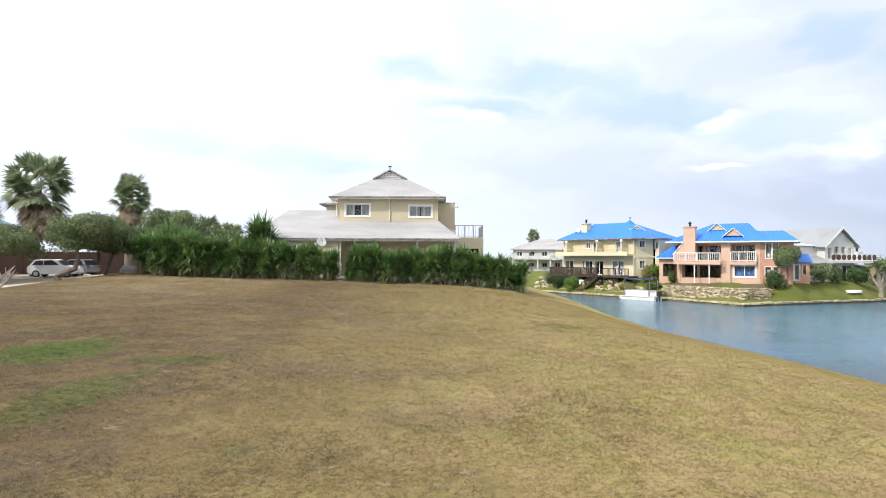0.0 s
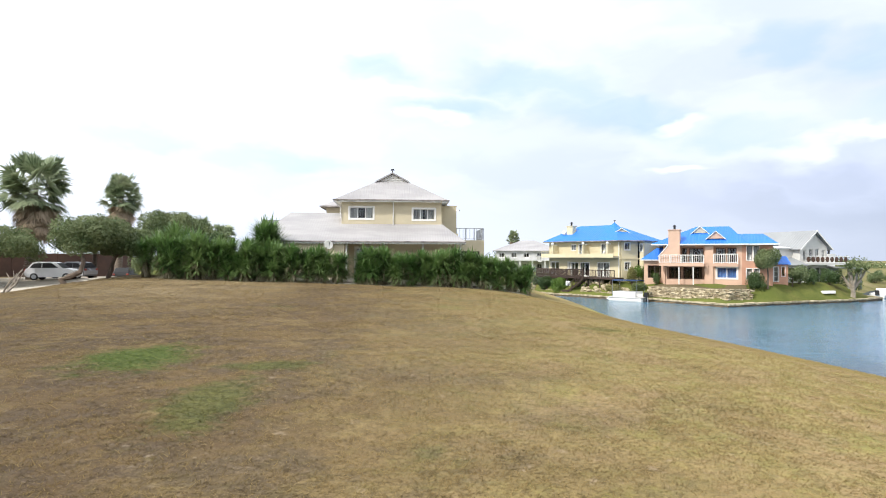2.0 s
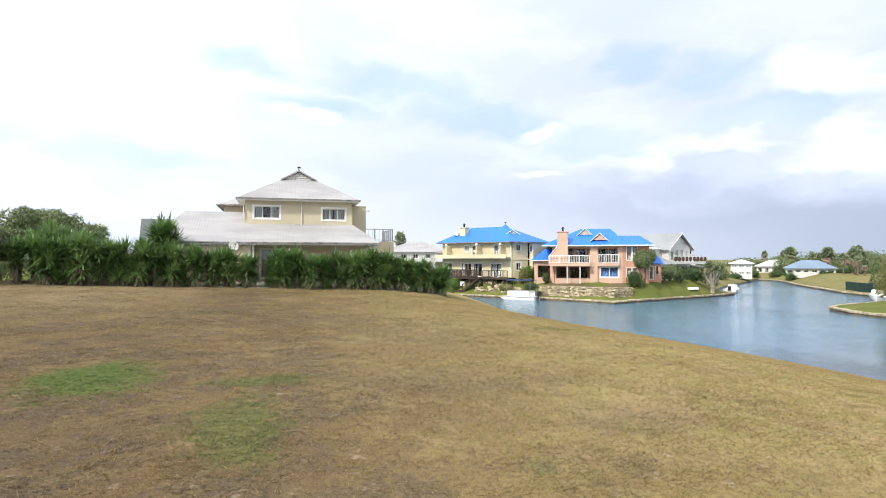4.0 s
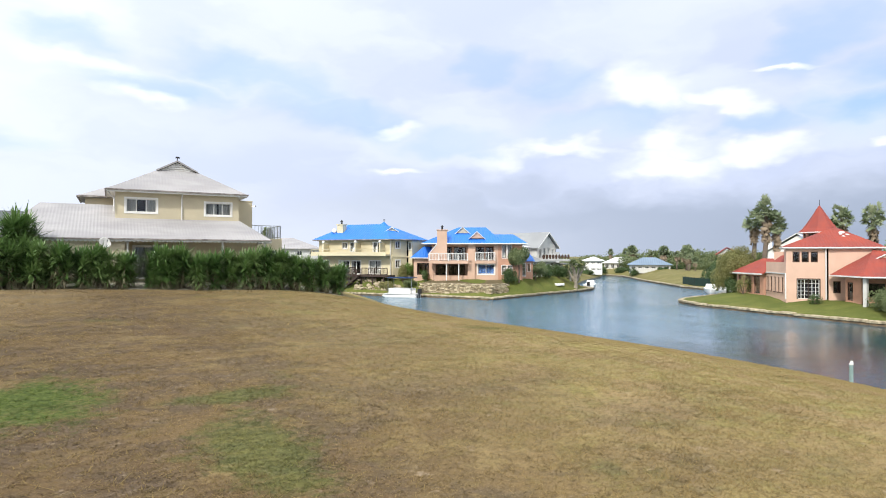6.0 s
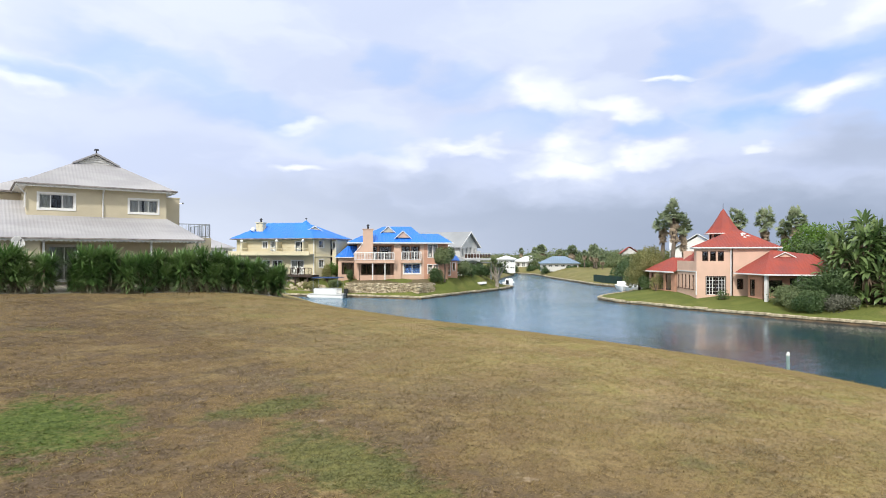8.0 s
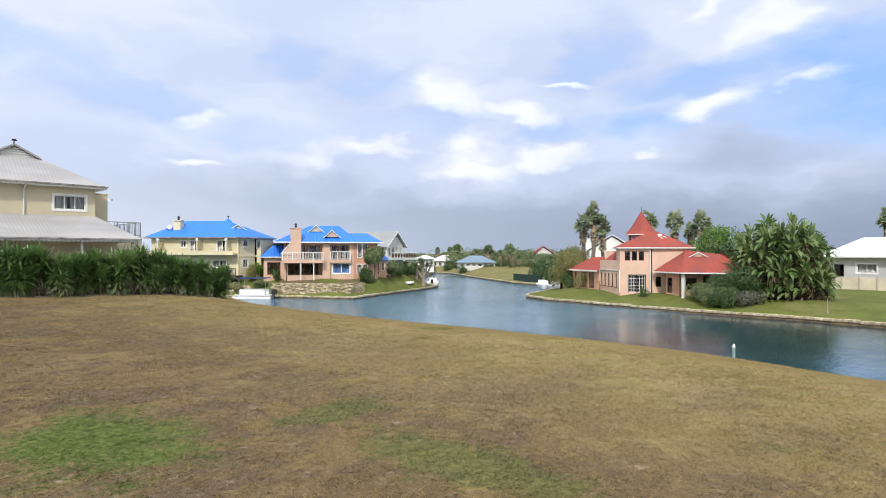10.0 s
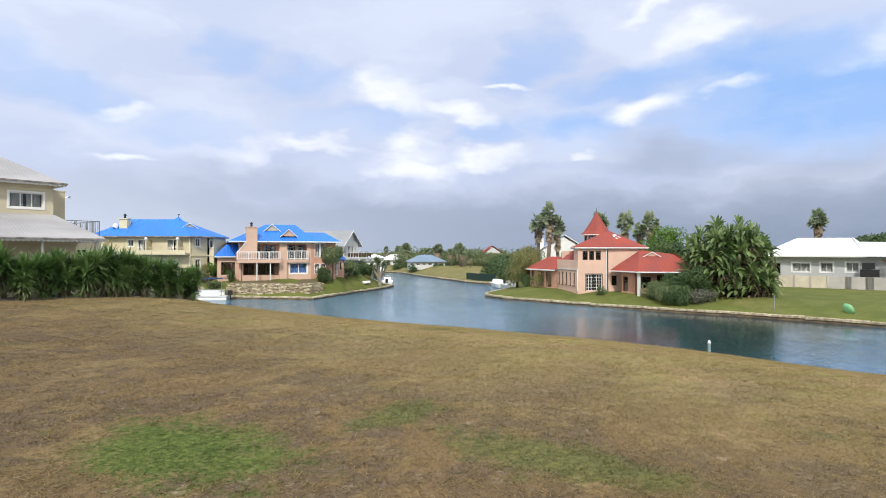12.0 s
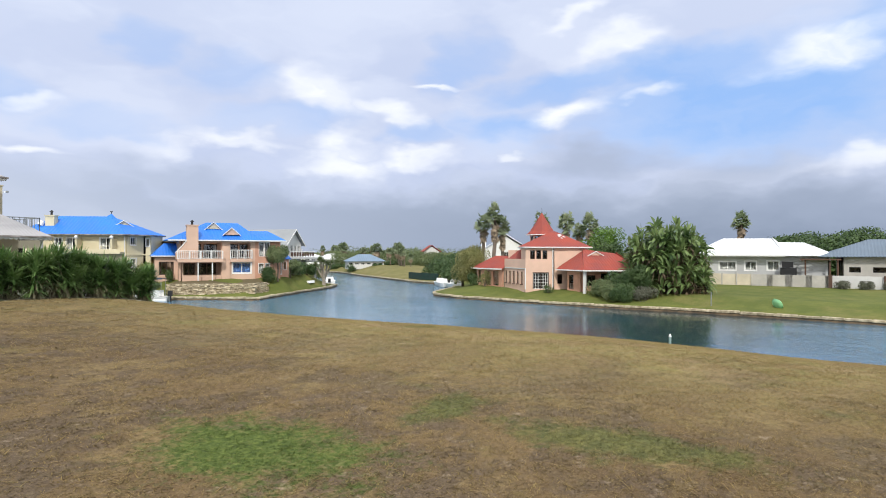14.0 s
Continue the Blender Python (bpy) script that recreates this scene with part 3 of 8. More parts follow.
def wall_mesh(a, b, z0, z1, thick=0.24, holes=(), trim=0.0):
    """An upright wall from a to b in plan, its thickness to the left of that way, with real openings (u0, u1, z0, z1)."""
    a, b = Vector(a), Vector(b)
    length = (b - a).length
    d = (b - a) / length
    n = Vector((-d.y, d.x))
    us = sorted({trim, length, *[h[0] for h in holes], *[h[1] for h in holes]})
    zs = sorted({z0, z1, *[h[2] for h in holes], *[h[3] for h in holes]})
    bm = bmesh.new()
    cache = {}

    def vert(i, k, side):
        if (i, k, side) not in cache:
            p = a + d * us[i] + n * (thick if side else 0)
            cache[i, k, side] = bm.verts.new((p.x, p.y, zs[k]))
        return cache[i, k, side]

    def solid(i, k):
        if not (0 <= i < len(us) - 1 and 0 <= k < len(zs) - 1):
            return False
        cu, cz = (us[i] + us[i + 1]) / 2, (zs[k] + zs[k + 1]) / 2
        return not any(h[0] < cu < h[1] and h[2] < cz < h[3] for h in holes)

    for i in range(len(us) - 1):
        for k in range(len(zs) - 1):
            if not solid(i, k):
                continue
            for side in (0, 1):
                bm.faces.new([vert(i, k, side), vert(i + 1, k, side), vert(i + 1, k + 1, side), vert(i, k + 1, side)])
            for di, dk, e in ((-1, 0, ((i, k), (i, k + 1))), (1, 0, ((i + 1, k), (i + 1, k + 1))), (0, -1, ((i, k), (i + 1, k))), (0, 1, ((i, k + 1), (i + 1, k + 1)))):
                if not solid(i + di, k + dk):
                    (p, q), (r, s) = e
                    bm.faces.new([vert(p, q, 0), vert(r, s, 0), vert(r, s, 1), vert(p, q, 1)])
    return bm


def ring(bm, w, h, t, y0, y1):
    """A rectangular frame of width t, closed all round."""
    rows = []
    for y in (y0, y1):
        for a in (0.0, t):
            rows.append([bm.verts.new(p) for p in ((a, y, a), (w - a, y, a), (w - a, y, h - a), (a, y, h - a))])
    o0, i0, o1, i1 = rows
    for i in range(4):
        j = (i + 1) % 4
        for p, q in ((o0, i0), (i0, i1), (i1, o1), (o1, o0)):
            bm.faces.new((p[i], p[j], q[j], q[i]))


class Wall:
    """A wall of a house with the frames that fill its openings."""

    def __init__(self, house, a, b, z0, z1, material, holes=(), thick=0.24, name="wall", trim=True):
        self.house, self.a, self.b = house, Vector(a), Vector(b)
        self.d = (self.b - self.a).normalized()
        self.n = Vector((-self.d.y, self.d.x))
        self.ob = part(name, wall_mesh(a, b, z0, z1, thick, holes, thick if trim else 0.0), material, house)

    def m(self, u=0.0, z=0.0, inward=0.0):
        p = self.a + self.d * u + self.n * inward
        return Matrix.LocRotScale((p.x, p.y, z), Euler((0, 0, math.atan2(self.d.y, self.d.x))), None)

    def window(self, u0, u1, z0, z1, nx=2, ny=1, frame_mat="white", bar=0.055, surround=0.0, curtain=None, name="window", sill=False, open_width=1.0, proud=0.0):
        w, h = u1 - u0, z1 - z0
        bm = bmesh.new()
        y0, y1 = 0.06, 0.13
        ring(bm, w, h, bar, y0, y1)
        win = part(name, bm, frame_mat, self.house)
        win.matrix_basis = self.m(u0, z0)
        for i in range(1, nx):
            c = w * i / nx
            bm = bmesh.new()
            box(bm, c - bar * 0.45, c + bar * 0.45, y0 + 0.006, y1 - 0.006, bar, h - bar)
            part("mullion", bm, frame_mat, win)
        for k in range(1, ny):
            c = h * k / ny
            bm = bmesh.new()
            box(bm, bar, w - bar, y0 + 0.012, y1 - 0.012, c - bar * 0.35, c + bar * 0.35)
            part("glazing_bar", bm, frame_mat, win)
        bm = bmesh.new()
        box(bm, bar * 0.5, w - bar * 0.5, 0.092, 0.098, bar * 0.5, h - bar * 0.5)
        pane = part("pane", bm, "glass", win)
        pane.visible_shadow = False
        if surround:
            bm = bmesh.new()
            s = surround
            ring(bm, w + 2 * s, h + 2 * s, s, -0.035 - proud, 0.0)
            bmesh.ops.translate(bm, verts=bm.verts, vec=(-s, 0, -s))
            part("surround", bm, "white", win, "raised white plaster surround")
        if sill:
            bm = bmesh.new()
            box(bm, -0.08, w + 0.08, -0.09, 0.02, -0.08, -0.003)
            part("sill", bm, frame_mat, win)
        if curtain:
            segs = 2 if open_width < 1 else 1
            for s in range(segs):
                bm = bmesh.new()
                c0 = 0.04 if s == 0 else w * (1 - open_width * 0.5)
                c1 = w * open_width * 0.5 if segs == 2 and s == 0 else w - 0.04
                cols = max(6, int((c1 - c0) / 0.07))
                row = []
                for i in range(cols + 1):
                    x = c0 + (c1 - c0) * i / cols
                    y = 0.30 + 0.03 * math.sin(i * 1.9)
                    row.append((bm.verts.new((x, y, 0.02)), bm.verts.new((x, y, h - 0.03))))
                for p, q in zip(row, row[1:]):
                    bm.faces.new((p[0], q[0], q[1], p[1]))
                part("curtain", bm, curtain, win)
        return win


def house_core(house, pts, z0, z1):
    """A solid block behind the openings, coloured near-black to stand for unlit rooms."""
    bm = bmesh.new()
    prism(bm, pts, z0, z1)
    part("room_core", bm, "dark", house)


def hip(bm_list, x0, x1, y0, y1, z, rz, ra, rb, axis="x"):
    """The four slopes of a hipped roof; ra and rb are the ridge's ends along its axis, at mid-depth."""
    if axis == "x":
        c = (y0 + y1) / 2
        r0, r1 = (ra, c, rz), (rb, c, rz)
    else:
        c = (x0 + x1) / 2
        r0, r1 = (c, ra, rz), (c, rb, rz)
    p = [(x0, y0, z), (x1, y0, z), (x1, y1, z), (x0, y1, z)]
    if axis == "x":
        return [([p[0], p[1], r1, r0], p[0], p[1]), ([p[1], p[2], r1], p[1], p[2]), ([p[2], p[3], r0, r1], p[2], p[3]), ([p[3], p[0], r0], p[3], p[0])]
    return [([p[0], p[1], r0], p[0], p[1]), ([p[1], p[2], r1, r0], p[1], p[2]), ([p[2], p[3], r1], p[2], p[3]), ([p[3], p[0], r0, r1], p[3], p[0])]


def roof(house, slopes, material, pitch=0.25, depth=0.03, thick=0.12, name="roof", label=""):
    for pts, a, b in slopes:
        bm = bmesh.new()
        ribbed(bm, pts, a, b, pitch, depth)
        extra = bmesh.ops.extrude_face_region(bm, geom=bm.faces[:])
        bmesh.ops.translate(bm, verts=[v for v in extra["geom"] if isinstance(v, bmesh.types.BMVert)], vec=(0, 0, -thick))
        part("roof_slope" if name == "roof" else name + "_slope", bm, material, house, label)
        label = ""


def strip(bm, p, q, w, h, drop=0.0):
    """A board of width w (outwards) and height h along the edge from p to q."""
    p, q = Vector(p), Vector(q)
    d = (q - p).normalized()
    n = Vector((d.y, -d.x, 0)).normalized() * w
    v = []
    for e in (p, q):
        for off in (Vector((0, 0, -drop)), n - Vector((0, 0, drop)), n - Vector((0, 0, drop + h)), Vector((0, 0, -drop - h))):
            v.append(bm.verts.new(e + off))
    for f in ((0, 1, 2, 3), (7, 6, 5, 4), (0, 4, 5, 1), (1, 5, 6, 2), (2, 6, 7, 3), (3, 7, 4, 0)):
        bm.faces.new([v[i] for i in f])


def railing(house, p, q, z, height=1.0, material="white", gap=0.14, name="railing", posts=2, bar=0.03):
    """A balustrade from p to q in plan: rails, posts and balusters."""
    p, q = Vector(p), Vector(q)
    d = q - p
    n = max(2, int(d.length / gap))
    bm = bmesh.new()
    for zz, r in ((z + height, bar * 1.2), (z + 0.12, bar)):
        tube(bm, (p.x, p.y, zz), (q.x, q.y, zz), r, n=6)
    for i in range(posts + 1):
        c = p + d * i / posts
        tube(bm, (c.x, c.y, z), (c.x, c.y, z + height), bar * 1.5, n=6)
    rail = part(name, bm, material, house)
    me = None
    for i in range(1, n):
        c = p + d * i / n
        if me is None:
            b = bmesh.new()
            tube(b, (0, 0, 0.12), (0, 0, height), bar * 0.62, n=5)
            me = finish(b)
        ob = part("baluster", me, material, rail)
        ob.matrix_basis = pose(c.x, c.y, z)
    return rail


def quads_mesh(verts, faces):
    me = bpy.data.meshes.new("mesh")
    verts = np.asarray(verts, np.float32)
    faces = np.asarray(faces, np.int32)
    k = faces.shape[1]
    me.vertices.add(len(verts))
    me.vertices.foreach_set("co", verts.ravel())
    me.loops.add(faces.size)
    me.loops.foreach_set("vertex_index", faces.ravel())
    me.polygons.add(len(faces))
    me.polygons.foreach_set("loop_start", np.arange(0, faces.size, k, dtype=np.int32))
    me.update(calc_edges=True)
    return me

# ---- ground, canal and kerbs ----
WATER_Z = -0.25
BANK = [(13.6, -60), (13.7, 4), (14.3, 9), (15.6, 12.5), (16.2, 15), (16.3, 19), (15.9, 24), (14.6, 31), (13.7, 38), (13.4, 46), (13.2, 60)]
NORTH_BANK = [(11, 63.5), (4, 66), (-60, 68), (-160, 70), (-160, 106), (-20, 105)]
LEFT_SHORE = [(2, 101), (8.0, 93.4), (14.0, 85.8), (21.7, 75.9), (24.5, 73.0), (27.4, 68.2), (30.6, 61.9), (40.2, 65.9), (51.5, 70.2), (57, 73.4), (58.6, 79), (66, 87), (75, 95.5), (84, 103), (95, 112), (104.6, 121.5)]
RIGHT_SHORE = [(107.5, 123), (106.2, 116.2), (98, 104.6), (90.5, 94.8), (84.6, 86.2), (79.5, 78.6), (74.4, 71.0), (71.6, 64.6), (68.5, 57.6), (60, 53.6), (50, 50.6), (47.2, 48.8), (45.2, 45.0), (43.2, 36), (41.9, 26.9), (41.7, 18), (40.4, 11), (38.6, 3), (36, -8), (28, -60)]


def resample(line, step):
    out = [Vector(line[0])]
    for a, b in zip(line, line[1:]):
        a, b = Vector(a), Vector(b)
        n = max(1, round((b - a).length / step))
        out += [a.lerp(b, i / n) for i in range(1, n + 1)]
    return out


SHORE = np.array([tuple(p) for p in resample(BANK + NORTH_BANK + LEFT_SHORE + RIGHT_SHORE + [BANK[0]], 1.5)][:-1])


def in_water(px, py):
    x0, y0 = SHORE.T
    x1, y1 = np.roll(SHORE, -1, 0).T
    px, py = np.atleast_1d(px)[:, None], np.atleast_1d(py)[:, None]
    hit = ((y0 > py) != (y1 > py)) & (px < (x1 - x0) * (py - y0) / (y1 - y0 + 1e-12) + x0)
    return hit.sum(1) % 2 == 1


def shore_gap(px, py):
    p = np.stack([np.atleast_1d(px), np.atleast_1d(py)], -1)[:, None]
    a, b = SHORE[None], np.roll(SHORE, -1, 0)[None]
    t = np.clip(((p - a) * (b - a)).sum(-1) / ((b - a) ** 2).sum(-1), 0, 1)[..., None]
    return np.linalg.norm(p - a - t * (b - a), axis=-1).min(1)


def smooth(t):
    t = np.clip(t, 0, 1)
    return t * t * (3 - 2 * t)


BX, BY = np.array(BANK).T


def lot_z(px, py):
    """Height of the dry lawn, falling to the bank."""
    edge = np.interp(py, BY, BX)
    crest = np.interp(py, [-60, 8, 20, 32, 44, 47, 57, 66], [1.9, 1.98, 2.16, 2.40, 2.79, 3.05, 3.0, 0.3])
    d = np.clip((px - 1.0) / (edge - 1.0), 0, 1)
    lot = crest - (crest - 0.10) * d**1.9
    lot += 0.03 * np.sin(px * 0.9 + 1.3 * np.sin(py * 0.4)) * np.sin(py * 0.7 + px * 0.3) * (1 - d)
    back = smooth((py - 15) / 28) * (1 - smooth((py - 45.5) / 4)) * smooth((px + 29) / 6)
    lot -= 0.03 * (np.clip(px, -22, 6) + 3) * back
    return lot


def ground_z(px, py):
    px, py = np.atleast_1d(px).astype(float), np.atleast_1d(py).astype(float)
    edge, lot = np.interp(py, BY, BX), lot_z(px, py)
    gap = shore_gap(px, py)
    left = 0.12 + 1.85 * smooth((gap - 0.3) / np.interp(px, [12, 22, 26, 35, 37.5, 46, 56], [2.6, 2.6, 5.0, 6.0, 1.35, 1.7, 6.0])) + 0.35 * smooth((27 - px) / 4) * smooth(gap / 0.6)
    right = 0.12 + 0.83 * smooth((gap - 0.4) / 5.5)
    north = (py > 80) | ((py > 61) & (px < 75) & (py - 61 > (px - 70) * 1.0))
    out = np.where((px < edge) & (py < 67), lot, np.where(north, left, right))
    return np.where(in_water(px, py), -1.5, out)


def gz(x, y):
    return float(ground_z(x, y)[0])


def build_ground():
    ring = []
    n = len(SHORE)
    for i in range(n):
        t = Vector(SHORE[(i + 1) % n]) - Vector(SHORE[i - 1])
        m = Vector((t.y, -t.x)).normalized()
        q = Vector(SHORE[i]) + m * 0.3
        if not in_water(q.x, q.y)[0]:
            q = Vector(SHORE[i]) - m * 0.3
        ring.append((q.x, q.y))
    pts = [tuple(p) for p in SHORE] + ring
    edges = [(i, (i + 1) % n) for i in range(n)]
    grids = []
    for (x0, x1, y0, y1, s, inner) in ((-46, 17, -10, 50, 1.0, None), (-160, 170, -60, 200, 6.0, (-46, 17, -10, 50)), (-2700, 2700, -2600, 2800, 150.0, (-160, 170, -60, 200))):
        gx, gy = np.meshgrid(np.arange(x0, x1 + 0.1, s), np.arange(y0, y1 + 0.1, s))
        gx, gy = gx.ravel(), gy.ravel()
        if inner:
            keep = ~((gx > inner[0] - 0.4) & (gx < inner[1] + 0.4) & (gy > inner[2] - 0.4) & (gy < inner[3] + 0.4))
            gx, gy = gx[keep], gy[keep]
        grids += list(zip(gx.tolist(), gy.tolist()))
    for x0, x1, y0, y1, s in ((10, 62, 61, 86, 1.1), (40, 64, 4, 56, 1.6)):
        gx, gy = np.meshgrid(np.arange(x0 + 0.37, x1, s), np.arange(y0 + 0.41, y1, s))
        grids += list(zip(gx.ravel().tolist(), gy.ravel().tolist()))
    g = np.array(grids)
    near = np.zeros(len(g), bool)
    box_ = (g[:, 0] > -165) & (g[:, 0] < 170) & (g[:, 1] > -65) & (g[:, 1] < 205)
    near[box_] = shore_gap(g[box_, 0], g[box_, 1]) < 0.6
    pts += [tuple(p) for p in g[~near]]
    v, _, faces, *_ = geometry.delaunay_2d_cdt([Vector(p) for p in pts], edges, [], 0, 1e-5)
    xy = np.array([tuple(p) for p in v])
    z = np.zeros(len(xy))
    for i in range(0, len(xy), 1500):
        z[i : i + 1500] = ground_z(*xy[i : i + 1500].T)
    on = np.array([np.abs(SHORE - p).sum(1).min() < 1e-3 for p in xy])
    z[on] = 0.10
    me = bpy.data.meshes.new("ground")
    me.from_pydata(np.c_[xy, z].tolist(), [], [list(f) for f in faces])
    for m in ("lawn", "turf", "bed", "dryturf"):
        me.materials.append(M[m])
    c = np.array([xy[list(f)].mean(0) for f in faces])
    wet = np.concatenate([in_water(*c[i : i + 3000].T) for i in range(0, len(c), 3000)])
    lot = (c[:, 0] < 17) & (c[:, 1] < 67)
    me.polygons.foreach_set("material_index", np.where(wet, 2, np.where(lot, 0, np.where((c[:, 0] > 62) & (c[:, 1] > 58), 3, 1))).astype(np.int32))
    me.shade_smooth()
    ob = new("ground", me)
    tagged(ob, "dry brown lawn and green turf sloping to a canal", "ground", kind="structure")


build_ground()

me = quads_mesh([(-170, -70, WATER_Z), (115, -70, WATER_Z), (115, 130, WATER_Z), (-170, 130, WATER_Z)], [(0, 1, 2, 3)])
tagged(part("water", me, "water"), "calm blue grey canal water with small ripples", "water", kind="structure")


def kerb(line, label, spread=3.0, lift=0.0):
    """Pale coping stones on a darker wall that stands in the water."""
    top = thing("kerb", label, "kerb", kind="structure")
    rnd = random.Random(len(line))
    kinds = []
    for k in range(8):
        bm = bmesh.new()
        v = box(bm, -0.26, 0.20, 0, 0.494, -0.06, 0.15)
        for vert in v:
            vert.co += Vector((rnd.uniform(-0.035, 0.035), rnd.uniform(-0.006, 0.006), rnd.uniform(-0.035, 0.03)))
        bmesh.ops.bevel(bm, geom=bm.edges[:], offset=0.03, segments=1, affect="EDGES")
        kinds.append(finish(bm))
    bm = bmesh.new()
    v = box(bm, -0.20, 0.12, 0, 0.5, -1.2, -0.05)
    low = finish(bm)
    pts = resample(line, spread / 2)
    pts = [p + Vector((rnd.uniform(-0.05, 0.05), rnd.uniform(-0.05, 0.05))) for p in pts]
    for a, b in zip(pts, pts[1:]):
        d = b - a
        turn = math.degrees(math.atan2(d.y, d.x)) - 90
        for name, me, mat in (("coping_stone", rnd.choice(kinds), "kerb"), ("kerb_wall", low, "kerbwall")):
            ob = part(name, me, mat, top)
            ob.matrix_basis = pose(a.x, a.y, lift + (rnd.uniform(-0.03, 0.03) if name == "coping_stone" else 0), 0, 0, turn)
            ob.scale = (1, d.length / 0.5, 1)
    return top


kerb(RIGHT_SHORE[10:19], "rough stone kerb along the canal bank beside the turf")
kerb(LEFT_SHORE[2:11], "low pale stone kerb round the canal corner")
kerb(RIGHT_SHORE[0:11], "low pale kerb of the far canal bank", 5.0)
kerb(LEFT_SHORE[0:3], "low pale kerb of the side canal", 4.0)
kerb([(9.0, 93.6), (14.55, 86.3), (22.2, 76.45), (24.2, 74.4)], "upper pale ledge below the timber deck", 3.0, 0.36)

# ---- the cream house with the sheet roof ----


def finial(house, x, y, z):
    bm = bmesh.new()
    tube(bm, (0, 0, 0), (0, 0, 0.22), 0.05, 0.03)
    v = box(bm, -0.16, 0.18, -0.04, 0.04, 0.2, 0.32)
    for p in v[4:]:
        p.co.x *= 0.6
    ob = part("roof_ornament", bm, "black", house, "small dark ornament on the ridge")
    ob.matrix_basis = pose(x, y, z)


def scallops(bm, p, q, z, drop=0.12, n_per_m=4.0):
    """A wavy fringe below an eave, from p to q in plan."""
    p, q = Vector(p), Vector(q)
    d = q - p
    n = int(d.length * n_per_m) * 4
    prev = None
    nn = Vector((d.y, -d.x)).normalized() * 0.015
    for i in range(n + 1):
        c = p + d * i / n
        low = z - drop * (0.45 + 0.55 * abs(math.sin(math.pi * i / 4)))
        row = [bm.verts.new((c.x + s * nn.x, c.y + s * nn.y, zz)) for s in (0, 1) for zz in (z, low)]
        if prev:
            for a, b in ((0, 1), (2, 3), (1, 3), (0, 2)):
                bm.faces.new((prev[a], row[a], row[b], prev[b]))
        prev = row


def cream_house():
    h = thing("house", "cream two-storey house with a grey sheet roof and veranda", "house", pose(0, 0, 0))
    g = 3.1
    # upper storey
    front = [(0.55, 2.72, 7.98, 9.15), (5.80, 7.84, 7.92, 9.05)]
    s = 0.12
    holes = [(a + s, b - s, c + s, d - s) for a, b, c, d in front]
    w = Wall(h, (-8.7, 49.9), (-0.4, 49.9), 6.0, 9.5, "cream", holes)
    for i, k in enumerate(holes):
        w.window(*k, nx=3, surround=s, curtain="curtain", bar=0.05, open_width=0.72 if i == 0 else 0.92)
    Wall(h, (-0.4, 49.9), (-0.4, 57.6), 6.0, 9.5, "cream")
    Wall(h, (-0.4, 57.6), (-8.7, 57.6), 3.0, 9.5, "cream")
    Wall(h, (-8.7, 57.6), (-8.7, 49.9), 6.0, 9.5, "cream")
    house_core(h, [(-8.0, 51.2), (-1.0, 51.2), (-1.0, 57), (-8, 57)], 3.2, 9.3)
    # hipped roof with gablets
    x0, x1, y0, y1, ze, zr, zg = -9.25, 0.12, 49.3, 58.2, 9.62, 12.15, 11.42
    xc = (x0 + x1) / 2
    k = (zg - ze) / (zr - ze)
    hw = (x1 - x0) / 2 * (1 - k)
    yf, yb = 51.75, y1 - 2.45
    slopes = [
        ([(x0, y0, ze), (x1, y0, ze), (xc + hw, yf, zg), (xc - hw, yf, zg)], (x0, y0, ze), (x1, y0, ze)),
        ([(x1, y1, ze), (x0, y1, ze), (xc - hw, yb, zg), (xc + hw, yb, zg)], (x1, y1, ze), (x0, y1, ze)),
        ([(x0, y1, ze), (x0, y0, ze), (xc - hw, yf, zg), (xc, yf - 0.12, zr), (xc, yb + 0.12, zr), (xc - hw, yb, zg)], (x0, y1, ze), (x0, y0, ze)),
        ([(x1, y0, ze), (x1, y1, ze), (xc + hw, yb, zg), (xc, yb + 0.12, zr), (xc, yf - 0.12, zr), (xc + hw, yf, zg)], (x1, y0, ze), (x1, y1, ze)),
    ]
    roof(h, slopes, "tin", 0.2, 0.010, 0.06, "roof", "weathered grey corrugated roof")
    bm = bmesh.new()
    a = [bm.verts.new(p) for p in ((xc - hw + 0.12, yf + 0.02, zg + 0.01), (xc + hw - 0.12, yf + 0.02, zg + 0.01), (xc, yf + 0.02, zr - 0.09))]
    b = [bm.verts.new(v.co + Vector((0, 0.1, 0))) for v in a]
    bm.faces.new(a), bm.faces.new(b[::-1])
    for i in range(3):
        bm.faces.new((a[i], b[i], b[(i + 1) % 3], a[(i + 1) % 3]))
    for zz in (0.18, 0.34, 0.5):
        half = hw * (1 - zz / (zr - zg)) - 0.1
        if half > 0.1:
            box(bm, xc - half, xc + half, yf - 0.02, yf + 0.03, zg + zz - 0.03, zg + zz + 0.03)
    part("gablet", bm, "offwhite", h, "pale boarded gablet under the ridge")
    bm = bmesh.new()
    strip(bm, (xc - hw - 0.1, yf - 0.10, zg + 0.02), (xc, yf - 0.10, zr + 0.06), 0.1, 0.12)
    strip(bm, (xc, yf - 0.10, zr + 0.06), (xc + hw + 0.1, yf - 0.10, zg + 0.02), 0.1, 0.12)
    part("barge_board", bm, "tin", h)
    finial(h, xc, yf - 0.05, zr + 0.03)
    bm = bmesh.new()
    e = [(x0, y0), (x1, y0), (x1, y1), (x0, y1)]
    for i in range(4):
        p, q = e[i], e[(i + 1) % 4]
        strip(bm, (*p, ze + 0.02), (*q, ze + 0.02), 0.11, 0.09)
    part("gutter", bm, "rust", h, "rusty dark gutter")
    bm = bmesh.new()
    for i in range(4):
        scallops(bm, e[i], e[(i + 1) % 4], ze - 0.06, 0.14)
